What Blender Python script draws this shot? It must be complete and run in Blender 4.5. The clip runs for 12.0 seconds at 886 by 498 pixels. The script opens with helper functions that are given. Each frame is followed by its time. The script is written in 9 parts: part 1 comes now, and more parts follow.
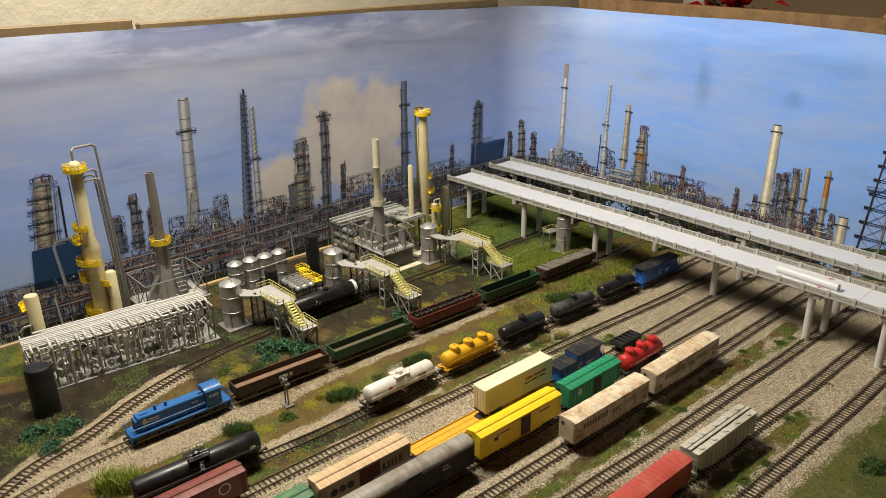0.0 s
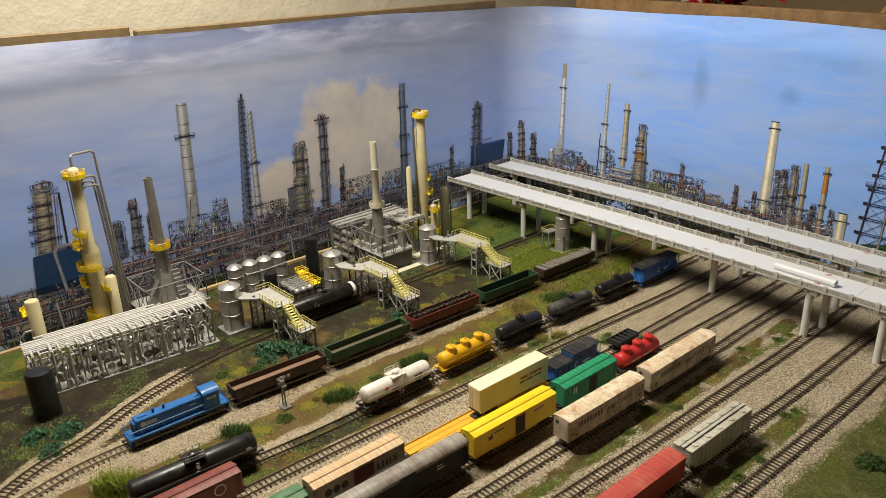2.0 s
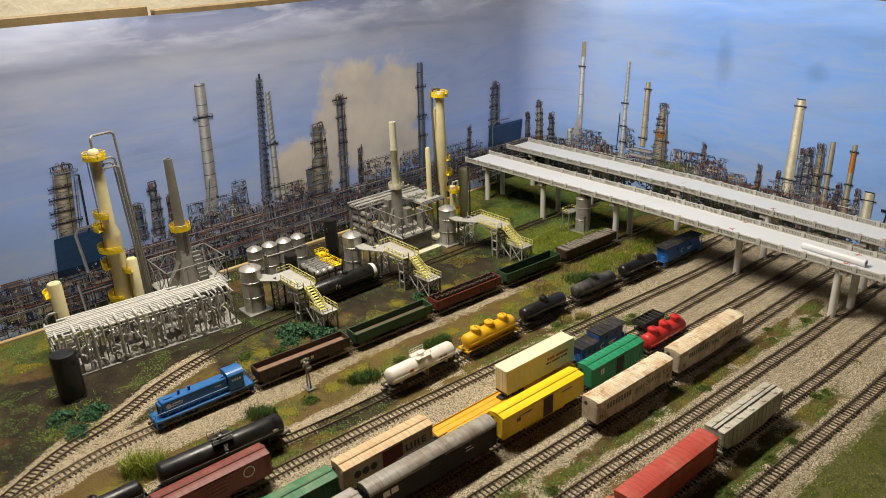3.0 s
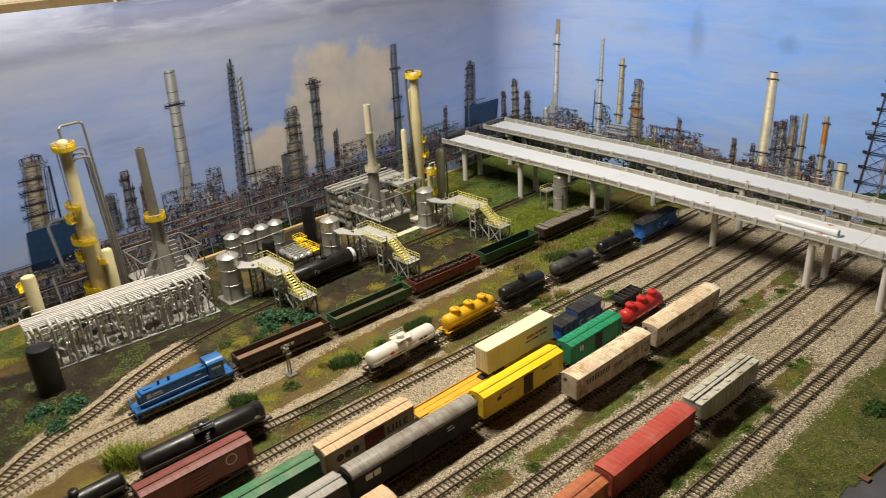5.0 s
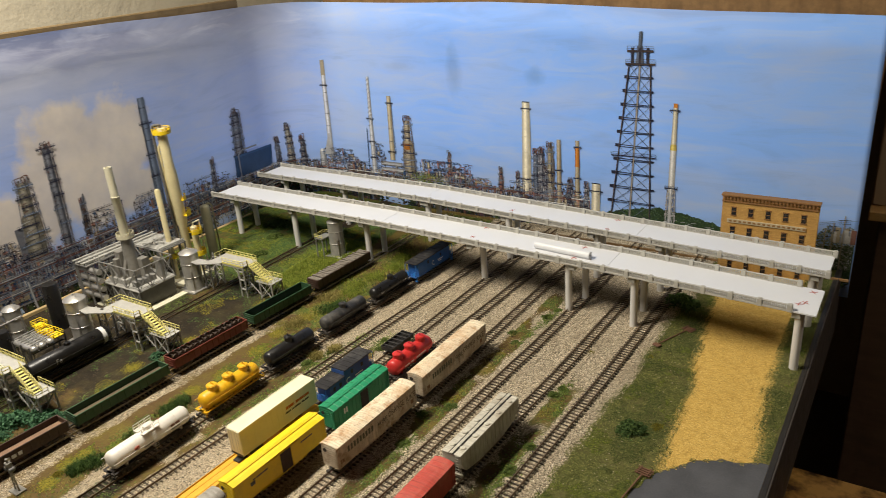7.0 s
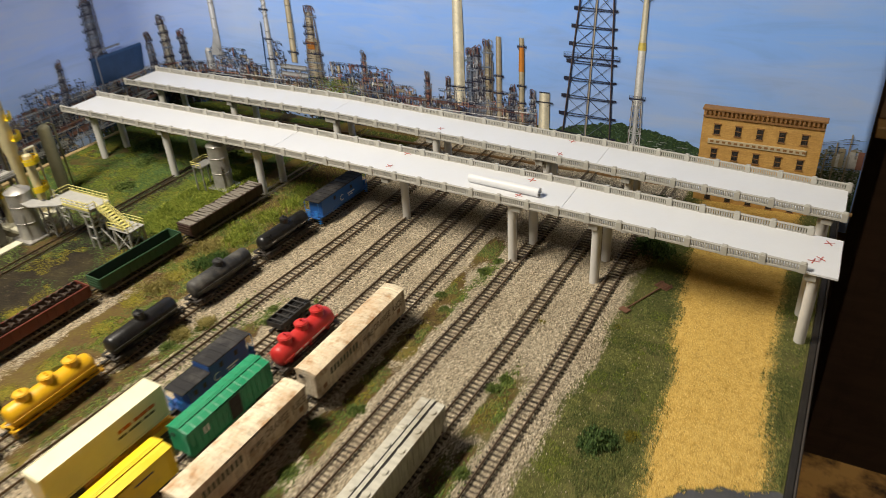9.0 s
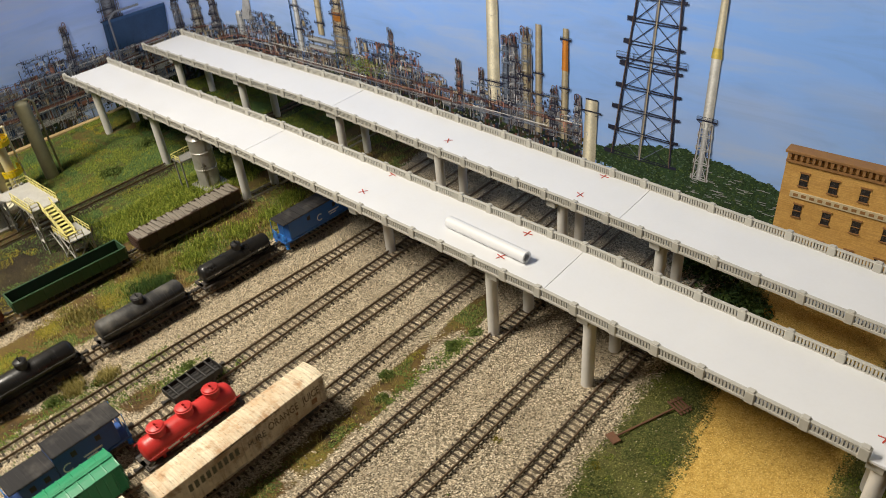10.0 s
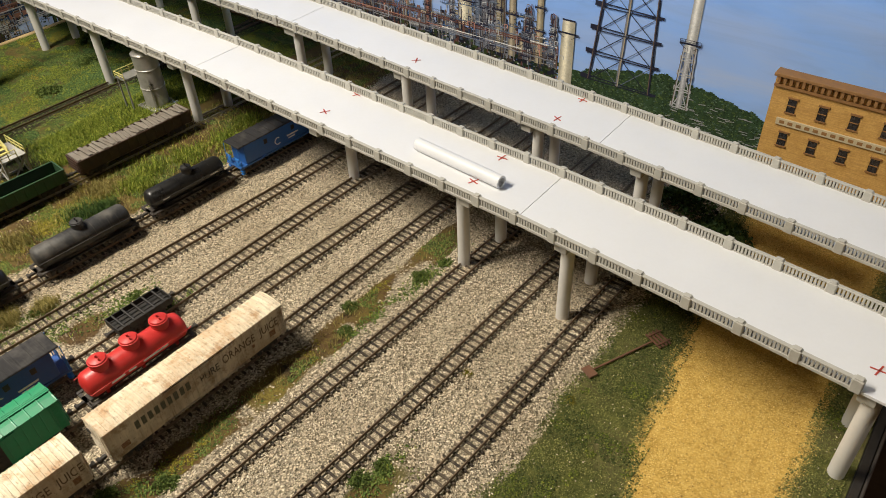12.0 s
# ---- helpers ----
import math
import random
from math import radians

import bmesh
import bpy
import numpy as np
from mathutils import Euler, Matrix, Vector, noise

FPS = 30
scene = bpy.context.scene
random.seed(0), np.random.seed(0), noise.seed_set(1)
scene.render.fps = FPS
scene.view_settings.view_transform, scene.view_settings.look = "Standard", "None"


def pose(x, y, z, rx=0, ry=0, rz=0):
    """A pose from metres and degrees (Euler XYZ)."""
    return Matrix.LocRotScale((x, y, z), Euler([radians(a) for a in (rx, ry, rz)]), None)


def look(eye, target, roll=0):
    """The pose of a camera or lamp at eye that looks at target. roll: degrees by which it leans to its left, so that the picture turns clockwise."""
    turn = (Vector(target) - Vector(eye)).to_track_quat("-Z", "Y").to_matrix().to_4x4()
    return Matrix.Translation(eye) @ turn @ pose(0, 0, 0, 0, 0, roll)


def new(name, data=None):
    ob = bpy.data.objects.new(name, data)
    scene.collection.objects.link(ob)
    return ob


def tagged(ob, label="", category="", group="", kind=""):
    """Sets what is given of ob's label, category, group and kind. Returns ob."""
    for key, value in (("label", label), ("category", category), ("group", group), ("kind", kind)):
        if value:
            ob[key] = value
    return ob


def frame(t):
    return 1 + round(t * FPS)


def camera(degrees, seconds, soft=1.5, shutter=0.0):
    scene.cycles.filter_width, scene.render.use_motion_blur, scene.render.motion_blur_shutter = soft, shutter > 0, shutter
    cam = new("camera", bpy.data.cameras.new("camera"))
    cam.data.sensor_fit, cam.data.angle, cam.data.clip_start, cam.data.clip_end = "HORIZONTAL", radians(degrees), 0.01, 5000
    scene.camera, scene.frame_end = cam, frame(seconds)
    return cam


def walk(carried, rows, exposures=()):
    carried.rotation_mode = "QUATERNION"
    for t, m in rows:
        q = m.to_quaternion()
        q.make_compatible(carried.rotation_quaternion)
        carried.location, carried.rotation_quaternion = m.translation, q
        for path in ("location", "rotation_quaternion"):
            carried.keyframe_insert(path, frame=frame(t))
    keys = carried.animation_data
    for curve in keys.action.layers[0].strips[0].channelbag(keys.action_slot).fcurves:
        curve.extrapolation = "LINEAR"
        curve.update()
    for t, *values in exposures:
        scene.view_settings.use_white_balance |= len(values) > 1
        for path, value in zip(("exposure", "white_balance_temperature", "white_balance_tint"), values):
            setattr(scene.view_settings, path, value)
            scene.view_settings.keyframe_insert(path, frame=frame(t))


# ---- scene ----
cam = camera(61.8, 12.0, soft=0.5, shutter=0.5)
PATH = [
    (0, (0.085, -0.017, 0.703), (-1.296, 1.227, -0.035), -0.9),
    (0.5, (0.092, -0.014, 0.711), (-1.293, 1.227, -0.023), -1.2),
    (1, (0.095, -0.013, 0.71), (-1.295, 1.226, -0.019), -1.5),
    (1.5, (0.101, 0.002, 0.706), (-1.294, 1.237, -0.021), -1.7),
    (2, (0.107, -0.002, 0.703), (-1.293, 1.224, -0.03), -1.9),
    (2.5, (0.099, -0.003, 0.699), (-1.302, 1.211, -0.05), -2.1),
    (3, (0.08, -0.015, 0.695), (-1.323, 1.181, -0.08), -2.4),
    (4.8, (0.084, -0.011, 0.694), (-1.29, 1.185, -0.131), -3.4),
    (5, (0.086, -0.008, 0.694), (-1.273, 1.208, -0.128), -3.5),
    (5.5, (0.096, 0.024, 0.687), (-1.229, 1.286, -0.121), -3.9),
    (6, (0.126, 0.098, 0.693), (-1.107, 1.458, -0.102), -4.2),
    (6.5, (0.145, 0.117, 0.704), (-0.972, 1.58, -0.078), -4.2),
    (7, (0.149, 0.139, 0.706), (-0.891, 1.658, -0.077), -4.6),
    (7.5, (0.141, 0.166, 0.699), (-0.842, 1.708, -0.111), -5.1),
    (7.7, (0.154, 0.201, 0.687), (-0.811, 1.748, -0.135), -5.3),
    (9.3, (-0.008, 0.566, 0.608), (-0.856, 2.016, -0.478), -3.7),
    (9.5, (0.008, 0.665, 0.601), (-0.898, 2.059, -0.512), -3.6),
    (10, (0.033, 0.819, 0.605), (-1.081, 2.017, -0.546), -5.4),
    (10.5, (0.042, 0.842, 0.584), (-1.059, 1.986, -0.631), -5.4),
    (11, (0.036, 0.842, 0.578), (-1.003, 2.008, -0.671), -4.4),
    (11.5, (0.022, 0.832, 0.572), (-0.985, 2.008, -0.694), -3.6),
    (12, (0.002, 0.836, 0.557), (-0.974, 2.025, -0.721), -2.6),
]
walk(cam, [(t, look(eye, target, roll)) for t, eye, target, roll in PATH],
     [(0, -0.04), (3, -0.03), (5.5, 0.05), (7, 0.08), (9.5, 0.18), (12, 0.22)])

# ---- world, lights ----
world = bpy.data.worlds.new("room_dusk")
world.use_nodes = True
world.node_tree.nodes["Background"].inputs[0].default_value = (0.9, 0.85, 0.8, 1)
world.node_tree.nodes["Background"].inputs[1].default_value = 0.002
scene.world = world


def lamp(name, eye, target, watts, size, colour, spread=180):
    data = bpy.data.lights.new(name, "AREA")
    data.shape, data.size, data.energy, data.color = "DISK", size, watts, colour
    data.spread = radians(spread)
    ob = new(name, data)
    ob.matrix_world = look(eye, target)
    return ob


WARM = (1.0, 0.92, 0.79)
tube_lamp = lamp("unseen_lamp", (-1.10, 0.30, 1.50), (-0.62, 0.30, 0.0), 43, 0.12, WARM)
tube_lamp.data.shape, tube_lamp.data.size, tube_lamp.data.size_y = "RECTANGLE", 0.12, 0.80
tube_lamp.matrix_world = pose(-1.13, 0.52, 1.50, 5, -20, 0)
# added fill lamp that brightens the side table and cabinet; no fixture known
lamp("unseen_lamp", (1.05, 0.95, 1.70), (0.42, 1.66, -0.15), 1.3, 0.2, WARM, 70)


# ---- materials ----
class Nodes:
    """Short hand for building a node tree."""

    def __init__(self, name):
        self.m = bpy.data.materials.new(name)
        self.m.use_nodes = True
        self.t = self.m.node_tree
        self.b = self.t.nodes["Principled BSDF"]
        self.pos = self.add("ShaderNodeNewGeometry").outputs["Position"]

    def add(self, kind, **props):
        n = self.t.nodes.new(kind)
        for k, v in props.items():
            setattr(n, k, v)
        return n

    def link(self, a, b):
        self.t.links.new(a, b)

    def put(self, socket, v):
        if isinstance(v, bpy.types.NodeSocket):
            self.link(v, socket)
        elif isinstance(v, (tuple, list)) and len(v) == 3 and socket.type == "RGBA":
            socket.default_value = (*v, 1)
        else:
            socket.default_value = v

    def stretch(self, scale, offset=(0, 0, 0), src=None):
        n = self.add("ShaderNodeMapping")
        self.put(n.inputs["Vector"], src or self.pos)
        n.inputs["Scale"].default_value = scale
        n.inputs["Location"].default_value = offset
        return n.outputs[0]

    def noise(self, scale, detail=3, rough=0.55, src=None, dist=0.0):
        n = self.add("ShaderNodeTexNoise")
        self.put(n.inputs["Vector"], src or self.pos)
        n.inputs["Scale"].default_value = scale
        n.inputs["Detail"].default_value = detail
        n.inputs["Roughness"].default_value = rough
        n.inputs["Distortion"].default_value = dist
        return n.outputs[0]

    def voronoi(self, scale, out="Color", src=None, feature="F1"):
        n = self.add("ShaderNodeTexVoronoi", feature=feature)
        self.put(n.inputs["Vector"], src or self.pos)
        n.inputs["Scale"].default_value = scale
        return n.outputs[out]

    def ramp(self, fac, stops, mode="LINEAR"):
        n = self.add("ShaderNodeValToRGB")
        n.color_ramp.interpolation = mode
        e = n.color_ramp.elements
        while len(e) < len(stops):
            e.new(0.5)
        for el, (p, c) in zip(e, stops):
            el.position = p
            el.color = (*c, 1) if isinstance(c, (tuple, list)) else (c, c, c, 1)
        self.put(n.inputs[0], fac)
        return n.outputs[0]

    def mix(self, fac, a, b, mode="MIX"):
        n = self.add("ShaderNodeMix", data_type="RGBA", blend_type=mode)
        self.put(n.inputs[0], fac)
        self.put(n.inputs[6], a)
        self.put(n.inputs[7], b)
        return n.outputs[2]

    def math(self, op, a, b=0.0, c=0.0, clamp=False):
        n = self.add("ShaderNodeMath", operation=op, use_clamp=clamp)
        for k, v in enumerate((a, b, c)):
            self.put(n.inputs[k], v)
        return n.outputs[0]

    def attr(self, name):
        return self.add("ShaderNodeAttribute", attribute_name=name).outputs["Fac"]

    def bump(self, height, strength, distance):
        n = self.add("ShaderNodeBump")
        n.inputs["Strength"].default_value = strength
        n.inputs["Distance"].default_value = distance
        self.put(n.inputs["Height"], height)
        self.link(n.outputs[0], self.b.inputs["Normal"])

    def done(self, colour, rough=0.6, metal=0.0, spec=0.5):
        self.put(self.b.inputs["Base Color"], colour)
        self.put(self.b.inputs["Roughness"], rough)
        self.put(self.b.inputs["Metallic"], metal)
        self.b.inputs["Specular IOR Level"].default_value = spec
        return self.m


def paint(name, colour, rough=0.5, metal=0.0, var=0.25, scale=55.0, grime=(0.10, 0.075, 0.05), dirt=0.25, bump=0.15):
    """Painted or moulded surface with blotches, fine grain and grime."""
    n = Nodes(name)
    big = n.noise(scale, 4, 0.6)
    fine = n.noise(scale * 14, 2, 0.5)
    lo = tuple(c * (1 - var) for c in colour)
    hi = tuple(min(1, c * (1 + var * 0.6)) for c in colour)
    c = n.ramp(big, [(0.3, lo), (0.7, hi)])
    spots = n.ramp(n.noise(scale * 2.7, 5, 0.7), [(0.5, 0.0), (0.72, 1.0)])
    c = n.mix(n.math("MULTIPLY", spots, dirt), c, grime)
    c = n.mix(0.25, c, n.ramp(fine, [(0.3, lo), (0.7, hi)]))
    n.bump(fine, bump, 0.0006)
    r = n.ramp(big, [(0.3, max(0.05, rough - 0.1)), (0.7, min(1, rough + 0.12))])
    return n.done(c, r, metal)


def streaked(name, colour, streak, amount=0.5, rough=0.6, across=(30, 420, 30)):
    """Roof or side with fine cross streaks and rust blooms."""
    n = Nodes(name)
    lines = n.noise(1.0, 4, 0.65, n.stretch(across))
    bloom = n.noise(26, 4, 0.6)
    lo = tuple(c * 0.72 for c in colour)
    c = n.ramp(lines, [(0.35, lo), (0.6, colour)])
    f = n.math("MULTIPLY", n.ramp(bloom, [(0.5, 0.0), (0.68, 1.0)]), amount)
    c = n.mix(f, c, streak)
    f2 = n.math("MULTIPLY", n.ramp(n.noise(1.0, 3, 0.6, n.stretch((40, 700, 12), (3, 1, 2))), [(0.55, 0.0), (0.75, 1.0)]), amount)
    c = n.mix(f2, c, tuple(s * 0.6 for s in streak))
    n.bump(lines, 0.3, 0.0006)
    return n.done(c, rough)


M = {}
M["rail"] = paint("weathered_rail", (0.17, 0.115, 0.068), 0.45, 0.2, 0.35, 120)
M["rail_bright"] = paint("bright_rail", (0.5, 0.42, 0.28), 0.35, 0.6, 0.3, 120)
M["tie"] = paint("dark_tie", (0.05, 0.038, 0.03), 0.85, 0, 0.5, 200, (0.22, 0.18, 0.13), 0.35)
M["deck"] = paint("white_styrene", (0.71, 0.72, 0.735), 0.45, 0, 0.03, 20, (0.6, 0.58, 0.52), 0.1, 0.03)
M["concrete"] = paint("grey_concrete", (0.46, 0.445, 0.395), 0.75, 0, 0.12, 90, (0.25, 0.23, 0.19), 0.25)
M["pier"] = paint("white_pier", (0.66, 0.64, 0.60), 0.5, 0, 0.06, 60, (0.4, 0.36, 0.28), 0.12)
M["silver"] = paint("silver_paint", (0.52, 0.50, 0.46), 0.36, 0.6, 0.18, 60, (0.12, 0.10, 0.07), 0.3)
M["steel_grey"] = paint("grey_structural", (0.27, 0.265, 0.245), 0.55, 0.15, 0.2, 90, (0.10, 0.08, 0.06), 0.4)
M["white_pipe"] = paint("white_grey_pipework", (0.62, 0.60, 0.55), 0.5, 0.1, 0.15, 90, (0.12, 0.10, 0.07), 0.4)
M["rack_grey"] = paint("pale_grey_grating", (0.44, 0.43, 0.39), 0.6, 0.1, 0.15, 90, (0.16, 0.13, 0.10), 0.35)
M["dark_grey"] = paint("dark_grey_moulding", (0.14, 0.135, 0.125), 0.6, 0.1, 0.3, 90)
M["stack_grey"] = paint("grey_stack", (0.30, 0.285, 0.25), 0.5, 0.3, 0.2, 60)
M["cream"] = paint("cream_tower", (0.66, 0.58, 0.33), 0.5, 0, 0.1, 45, (0.3, 0.22, 0.1), 0.2)
M["cream_pale"] = paint("pale_cream_stack", (0.72, 0.68, 0.50), 0.5, 0, 0.08, 45, (0.3, 0.24, 0.14), 0.15)
M["khaki"] = paint("khaki_tank", (0.30, 0.28, 0.17), 0.55, 0, 0.15, 45)
M["yellow"] = paint("safety_yellow", (0.93, 0.68, 0.015), 0.5, 0, 0.12, 90, (0.3, 0.2, 0.03), 0.2)
M["pale_yellow"] = paint("pale_yellow_rail", (0.72, 0.65, 0.22), 0.55, 0, 0.15, 90, (0.3, 0.25, 0.1), 0.2)
M["black_tank"] = paint("black_tank_paint", (0.012, 0.0115, 0.011), 0.34, 0, 0.4, 60, (0.09, 0.07, 0.055), 0.18)
M["black"] = paint("grimy_black", (0.022, 0.020, 0.018), 0.6, 0, 0.4, 90, (0.13, 0.10, 0.07), 0.3)
M["truck"] = paint("truck_grime", (0.045, 0.038, 0.032), 0.7, 0, 0.4, 150, (0.16, 0.12, 0.08), 0.4)
M["wheel"] = paint("wheel_steel", (0.12, 0.09, 0.07), 0.5, 0.5, 0.3, 200)
M["brass_wire"] = paint("bright_wire", (0.5, 0.47, 0.4), 0.4, 0.7, 0.1)
M["bar_dark"] = paint("dark_lettering", (0.05, 0.05, 0.045), 0.6, 0, 0.3, 300, (0.6, 0.55, 0.45), 0.5)
M["bar_rust"] = paint("rusty_lettering", (0.22, 0.10, 0.05), 0.6, 0, 0.3, 300, (0.6, 0.55, 0.45), 0.5)
M["bar_white"] = paint("white_lettering", (0.75, 0.74, 0.70), 0.6, 0, 0.15, 300, (0.2, 0.2, 0.2), 0.3)
M["bar_red"] = paint("red_marker_ink", (0.45, 0.05, 0.03), 0.6, 0, 0.2, 300)
M["wood"] = streaked("brown_board", (0.26, 0.15, 0.06), (0.12, 0.06, 0.02), 0.5, 0.6, (60, 6, 60))
M["fascia"] = paint("black_fascia", (0.02, 0.018, 0.016), 0.5, 0, 0.3, 20)


# ---- mesh helpers ----
def mesh_of(bm, smooth=False, name="mesh"):
    me = bpy.data.meshes.new(name)
    bmesh.ops.recalc_face_normals(bm, faces=bm.faces)
    bm.to_mesh(me)
    bm.free()
    if smooth:
        me.polygons.foreach_set("use_smooth", [True] * len(me.polygons))
        me.set_sharp_from_angle(angle=radians(40))
    return me


def part(name, bm, material, parent=None, label="", smooth=False, at=None):
    """Links a bmesh (or a ready mesh) as one object under a thing or part."""
    me = bm if isinstance(bm, bpy.types.Mesh) else mesh_of(bm, smooth, name)
    if material is not None and not me.materials:
        me.materials.append(M[material] if isinstance(material, str) else material)
    ob = new(name, me)
    if parent is not None:
        ob.parent = parent
    if at is not None:
        ob.matrix_basis = at if isinstance(at, Matrix) else Matrix.Translation(at)
    if label:
        ob["label"] = label
    return ob


def thing(name, at, label, category, group="", kind="", turn=0.0):
    e = new(name)
    e.empty_display_size = 0.02
    e.matrix_basis = at if isinstance(at, Matrix) else pose(*at, 0, 0, turn)
    return tagged(e, label, category, group, kind)


def box(bm, x0, x1, y0, y1, z0, z1, bevel=0.0, m=None):
    v = [bm.verts.new((x, y, z)) for x in (x0, x1) for y in (y0, y1) for z in (z0, z1)]
    fs = [bm.faces.new([v[i] for i in q]) for q in
          ((0, 1, 3, 2), (4, 6, 7, 5), (0, 4, 5, 1), (2, 3, 7, 6), (0, 2, 6, 4), (1, 5, 7, 3))]
    if bevel:
        es = list({e for f in fs for e in f.edges})
        r = bmesh.ops.bevel(bm, geom=es, offset=bevel, segments=1, affect="EDGES")
        v = list({w for f in r["faces"] for w in f.verts} | {w for w in v if w.is_valid})
    if m is not None:
        bmesh.ops.transform(bm, matrix=m, verts=v)
    return bm


def bx(*a, **k):
    return box(bmesh.new(), *a, **k)


def cyl(bm, p0, p1, r0, r1=None, n=12, caps=True):
    r1 = r0 if r1 is None else r1
    p0, p1 = Vector(p0), Vector(p1)
    q = (p1 - p0).to_track_quat("Z", "Y")
    rings = []
    for p, r in ((p0, r0), (p1, r1)):
        rings.append([bm.verts.new(p + q @ Vector((r * math.cos(2 * math.pi * k / n), r * math.sin(2 * math.pi * k / n), 0))) for k in range(n)])
    for k in range(n):
        bm.faces.new((rings[0][k], rings[0][(k + 1) % n], rings[1][(k + 1) % n], rings[1][k]))
    if caps:
        bm.faces.new(rings[0][::-1])
        bm.faces.new(rings[1])
    return bm


def tube(bm, pts, r, n=8):
    for a, b in zip(pts[:-1], pts[1:]):
        cyl(bm, a, b, r, r, n)
    return bm


def lathe(bm, profile, n=24, m=None):
    """Turns (radius, height) pairs round z; m places the result."""
    m = m or Matrix()
    rings = []
    for r, z in profile:
        if r < 1e-6:
            rings.append([bm.verts.new(m @ Vector((0, 0, z)))])
        else:
            rings.append([bm.verts.new(m @ Vector((r * math.cos(2 * math.pi * k / n), r * math.sin(2 * math.pi * k / n), z))) for k in range(n)])
    for a, b in zip(rings[:-1], rings[1:]):
        for k in range(n):
            q = [a[k % len(a)], a[(k + 1) % n % len(a)], b[(k + 1) % n % len(b)], b[k % len(b)]]
            q = [w for i, w in enumerate(q) if w not in q[:i]]
            if len(q) > 2:
                bm.faces.new(q)
    for ring, flip in ((rings[0], True), (rings[-1], False)):
        if len(ring) > 2:
            bm.faces.new(ring[::-1] if flip else ring)
    return bm


def quad(bm, pts):
    return bm.faces.new([bm.verts.new(p) for p in pts])


def letters(text, size, material, parent, at, name="lettering", label=""):
    """Flat raised lettering in the built-in font, as a mesh part."""
    cu = bpy.data.curves.new(name, "FONT")
    cu.body, cu.size, cu.extrude, cu.align_x, cu.align_y = text, size, 0.00012, "CENTER", "CENTER"
    ob = bpy.data.objects.new(name, cu)
    scene.collection.objects.link(ob)
    me = bpy.data.meshes.new_from_object(ob.evaluated_get(bpy.context.evaluated_depsgraph_get()))
    bpy.data.objects.remove(ob)
    bpy.data.curves.remove(cu)
    return part(name, me, material, parent, label, at=at)


def polyline(pts):
    """A function that gives x at y along straight pieces."""
    ys, xs = [p[1] for p in pts], [p[0] for p in pts]
    return lambda y: float(np.interp(y, ys, xs))


# ---- plan: tracks as centre lines (x, y) ----
def smooth_line(pts, step=0.01):
    """Catmull-Rom through points, resampled at even steps."""
    P = [Vector((2 * pts[0][0] - pts[1][0], 2 * pts[0][1] - pts[1][1]))] + [Vector(p) for p in pts] + [Vector((2 * pts[-1][0] - pts[-2][0], 2 * pts[-1][1] - pts[-2][1]))]
    dense = []
    for i in range(1, len(P) - 2):
        for k in range(40):
            t = k / 40
            a, b, c, d = P[i - 1], P[i], P[i + 1], P[i + 2]
            dense.append(0.5 * ((2 * b) + (c - a) * t + (2 * a - 5 * b + 4 * c - d) * t * t + (3 * b - a - 3 * c + d) * t ** 3))
    dense.append(P[-2])
    out, run = [dense[0]], 0.0
    for a, b in zip(dense[:-1], dense[1:]):
        seg = (b - a).length
        while seg > 1e-9 and run + seg >= step:
            w = (step - run) / seg
            a = a + (b - a) * w
            out.append(a.copy())
            seg = (b - a).length
            run = 0.0
        run += seg
    return out


TRACKS = {
    "siding": [(-0.86, -0.12), (-0.93, 0.02), (-0.998, 0.132), (-1.024, 0.216), (-1.07, 0.308), (-1.10, 0.39), (-1.12, 0.472), (-1.131, 0.562), (-1.135, 0.8), (-1.13, 1.2), (-1.125, 1.72)],
    "gondola": [(-0.90, -0.12), (-0.925, 0.04), (-0.942, 0.12), (-0.957, 0.20), (-0.956, 0.35), (-0.950, 0.5), (-0.938, 0.7), (-0.932, 0.9), (-0.920, 1.1), (-0.910, 1.3), (-0.895, 1.72)],
    "tanks": [(-0.80, -0.12), (-0.795, 0.25), (-0.777, 0.5), (-0.772, 0.75), (-0.765, 1.0), (-0.745, 1.35), (-0.73, 1.72)],
    "empty": [(-0.735, -0.12), (-0.728, 0.4), (-0.712, 0.7), (-0.688, 1.09), (-0.670, 1.35), (-0.66, 1.72)],
    "flat": [(-0.635, -0.12), (-0.624, 0.4), (-0.616, 0.75), (-0.606, 1.1), (-0.602, 1.35), (-0.592, 1.72)],
    "boxes": [(-0.575, -0.12), (-0.564, 0.4), (-0.553, 0.75), (-0.545, 1.1), (-0.535, 1.35), (-0.525, 1.72)],
    "reefers": [(-0.515, -0.12), (-0.497, 0.45), (-0.486, 0.75), (-0.477, 1.05), (-0.473, 1.38), (-0.462, 1.72)],
    "bare": [(-0.435, -0.12), (-0.413, 0.6), (-0.398, 0.85), (-0.389, 1.08), (-0.381, 1.26), (-0.370, 1.72)],
    "hoppers": [(-0.345, -0.12), (-0.330, 0.6), (-0.321, 0.9), (-0.308, 1.14), (-0.302, 1.36), (-0.29, 1.72)],
    "edge": [(-0.275, -0.12), (-0.256, 0.6), (-0.245, 0.9), (-0.234, 1.15), (-0.229, 1.39), (-0.22, 1.72)],
}
LINES = {k: smooth_line(v) for k, v in TRACKS.items()}


def on_track(name, y):
    """Pose on a track at y, with local y along the rails."""
    ln = LINES[name]
    i = min(range(1, len(ln) - 1), key=lambda k: abs(ln[k].y - y))
    d = ln[i + 1] - ln[i - 1]
    x = ln[i].x + (y - ln[i].y) * d.x / d.y
    return pose(x, y, 0, 0, 0, -math.degrees(math.atan2(d.x, d.y)))


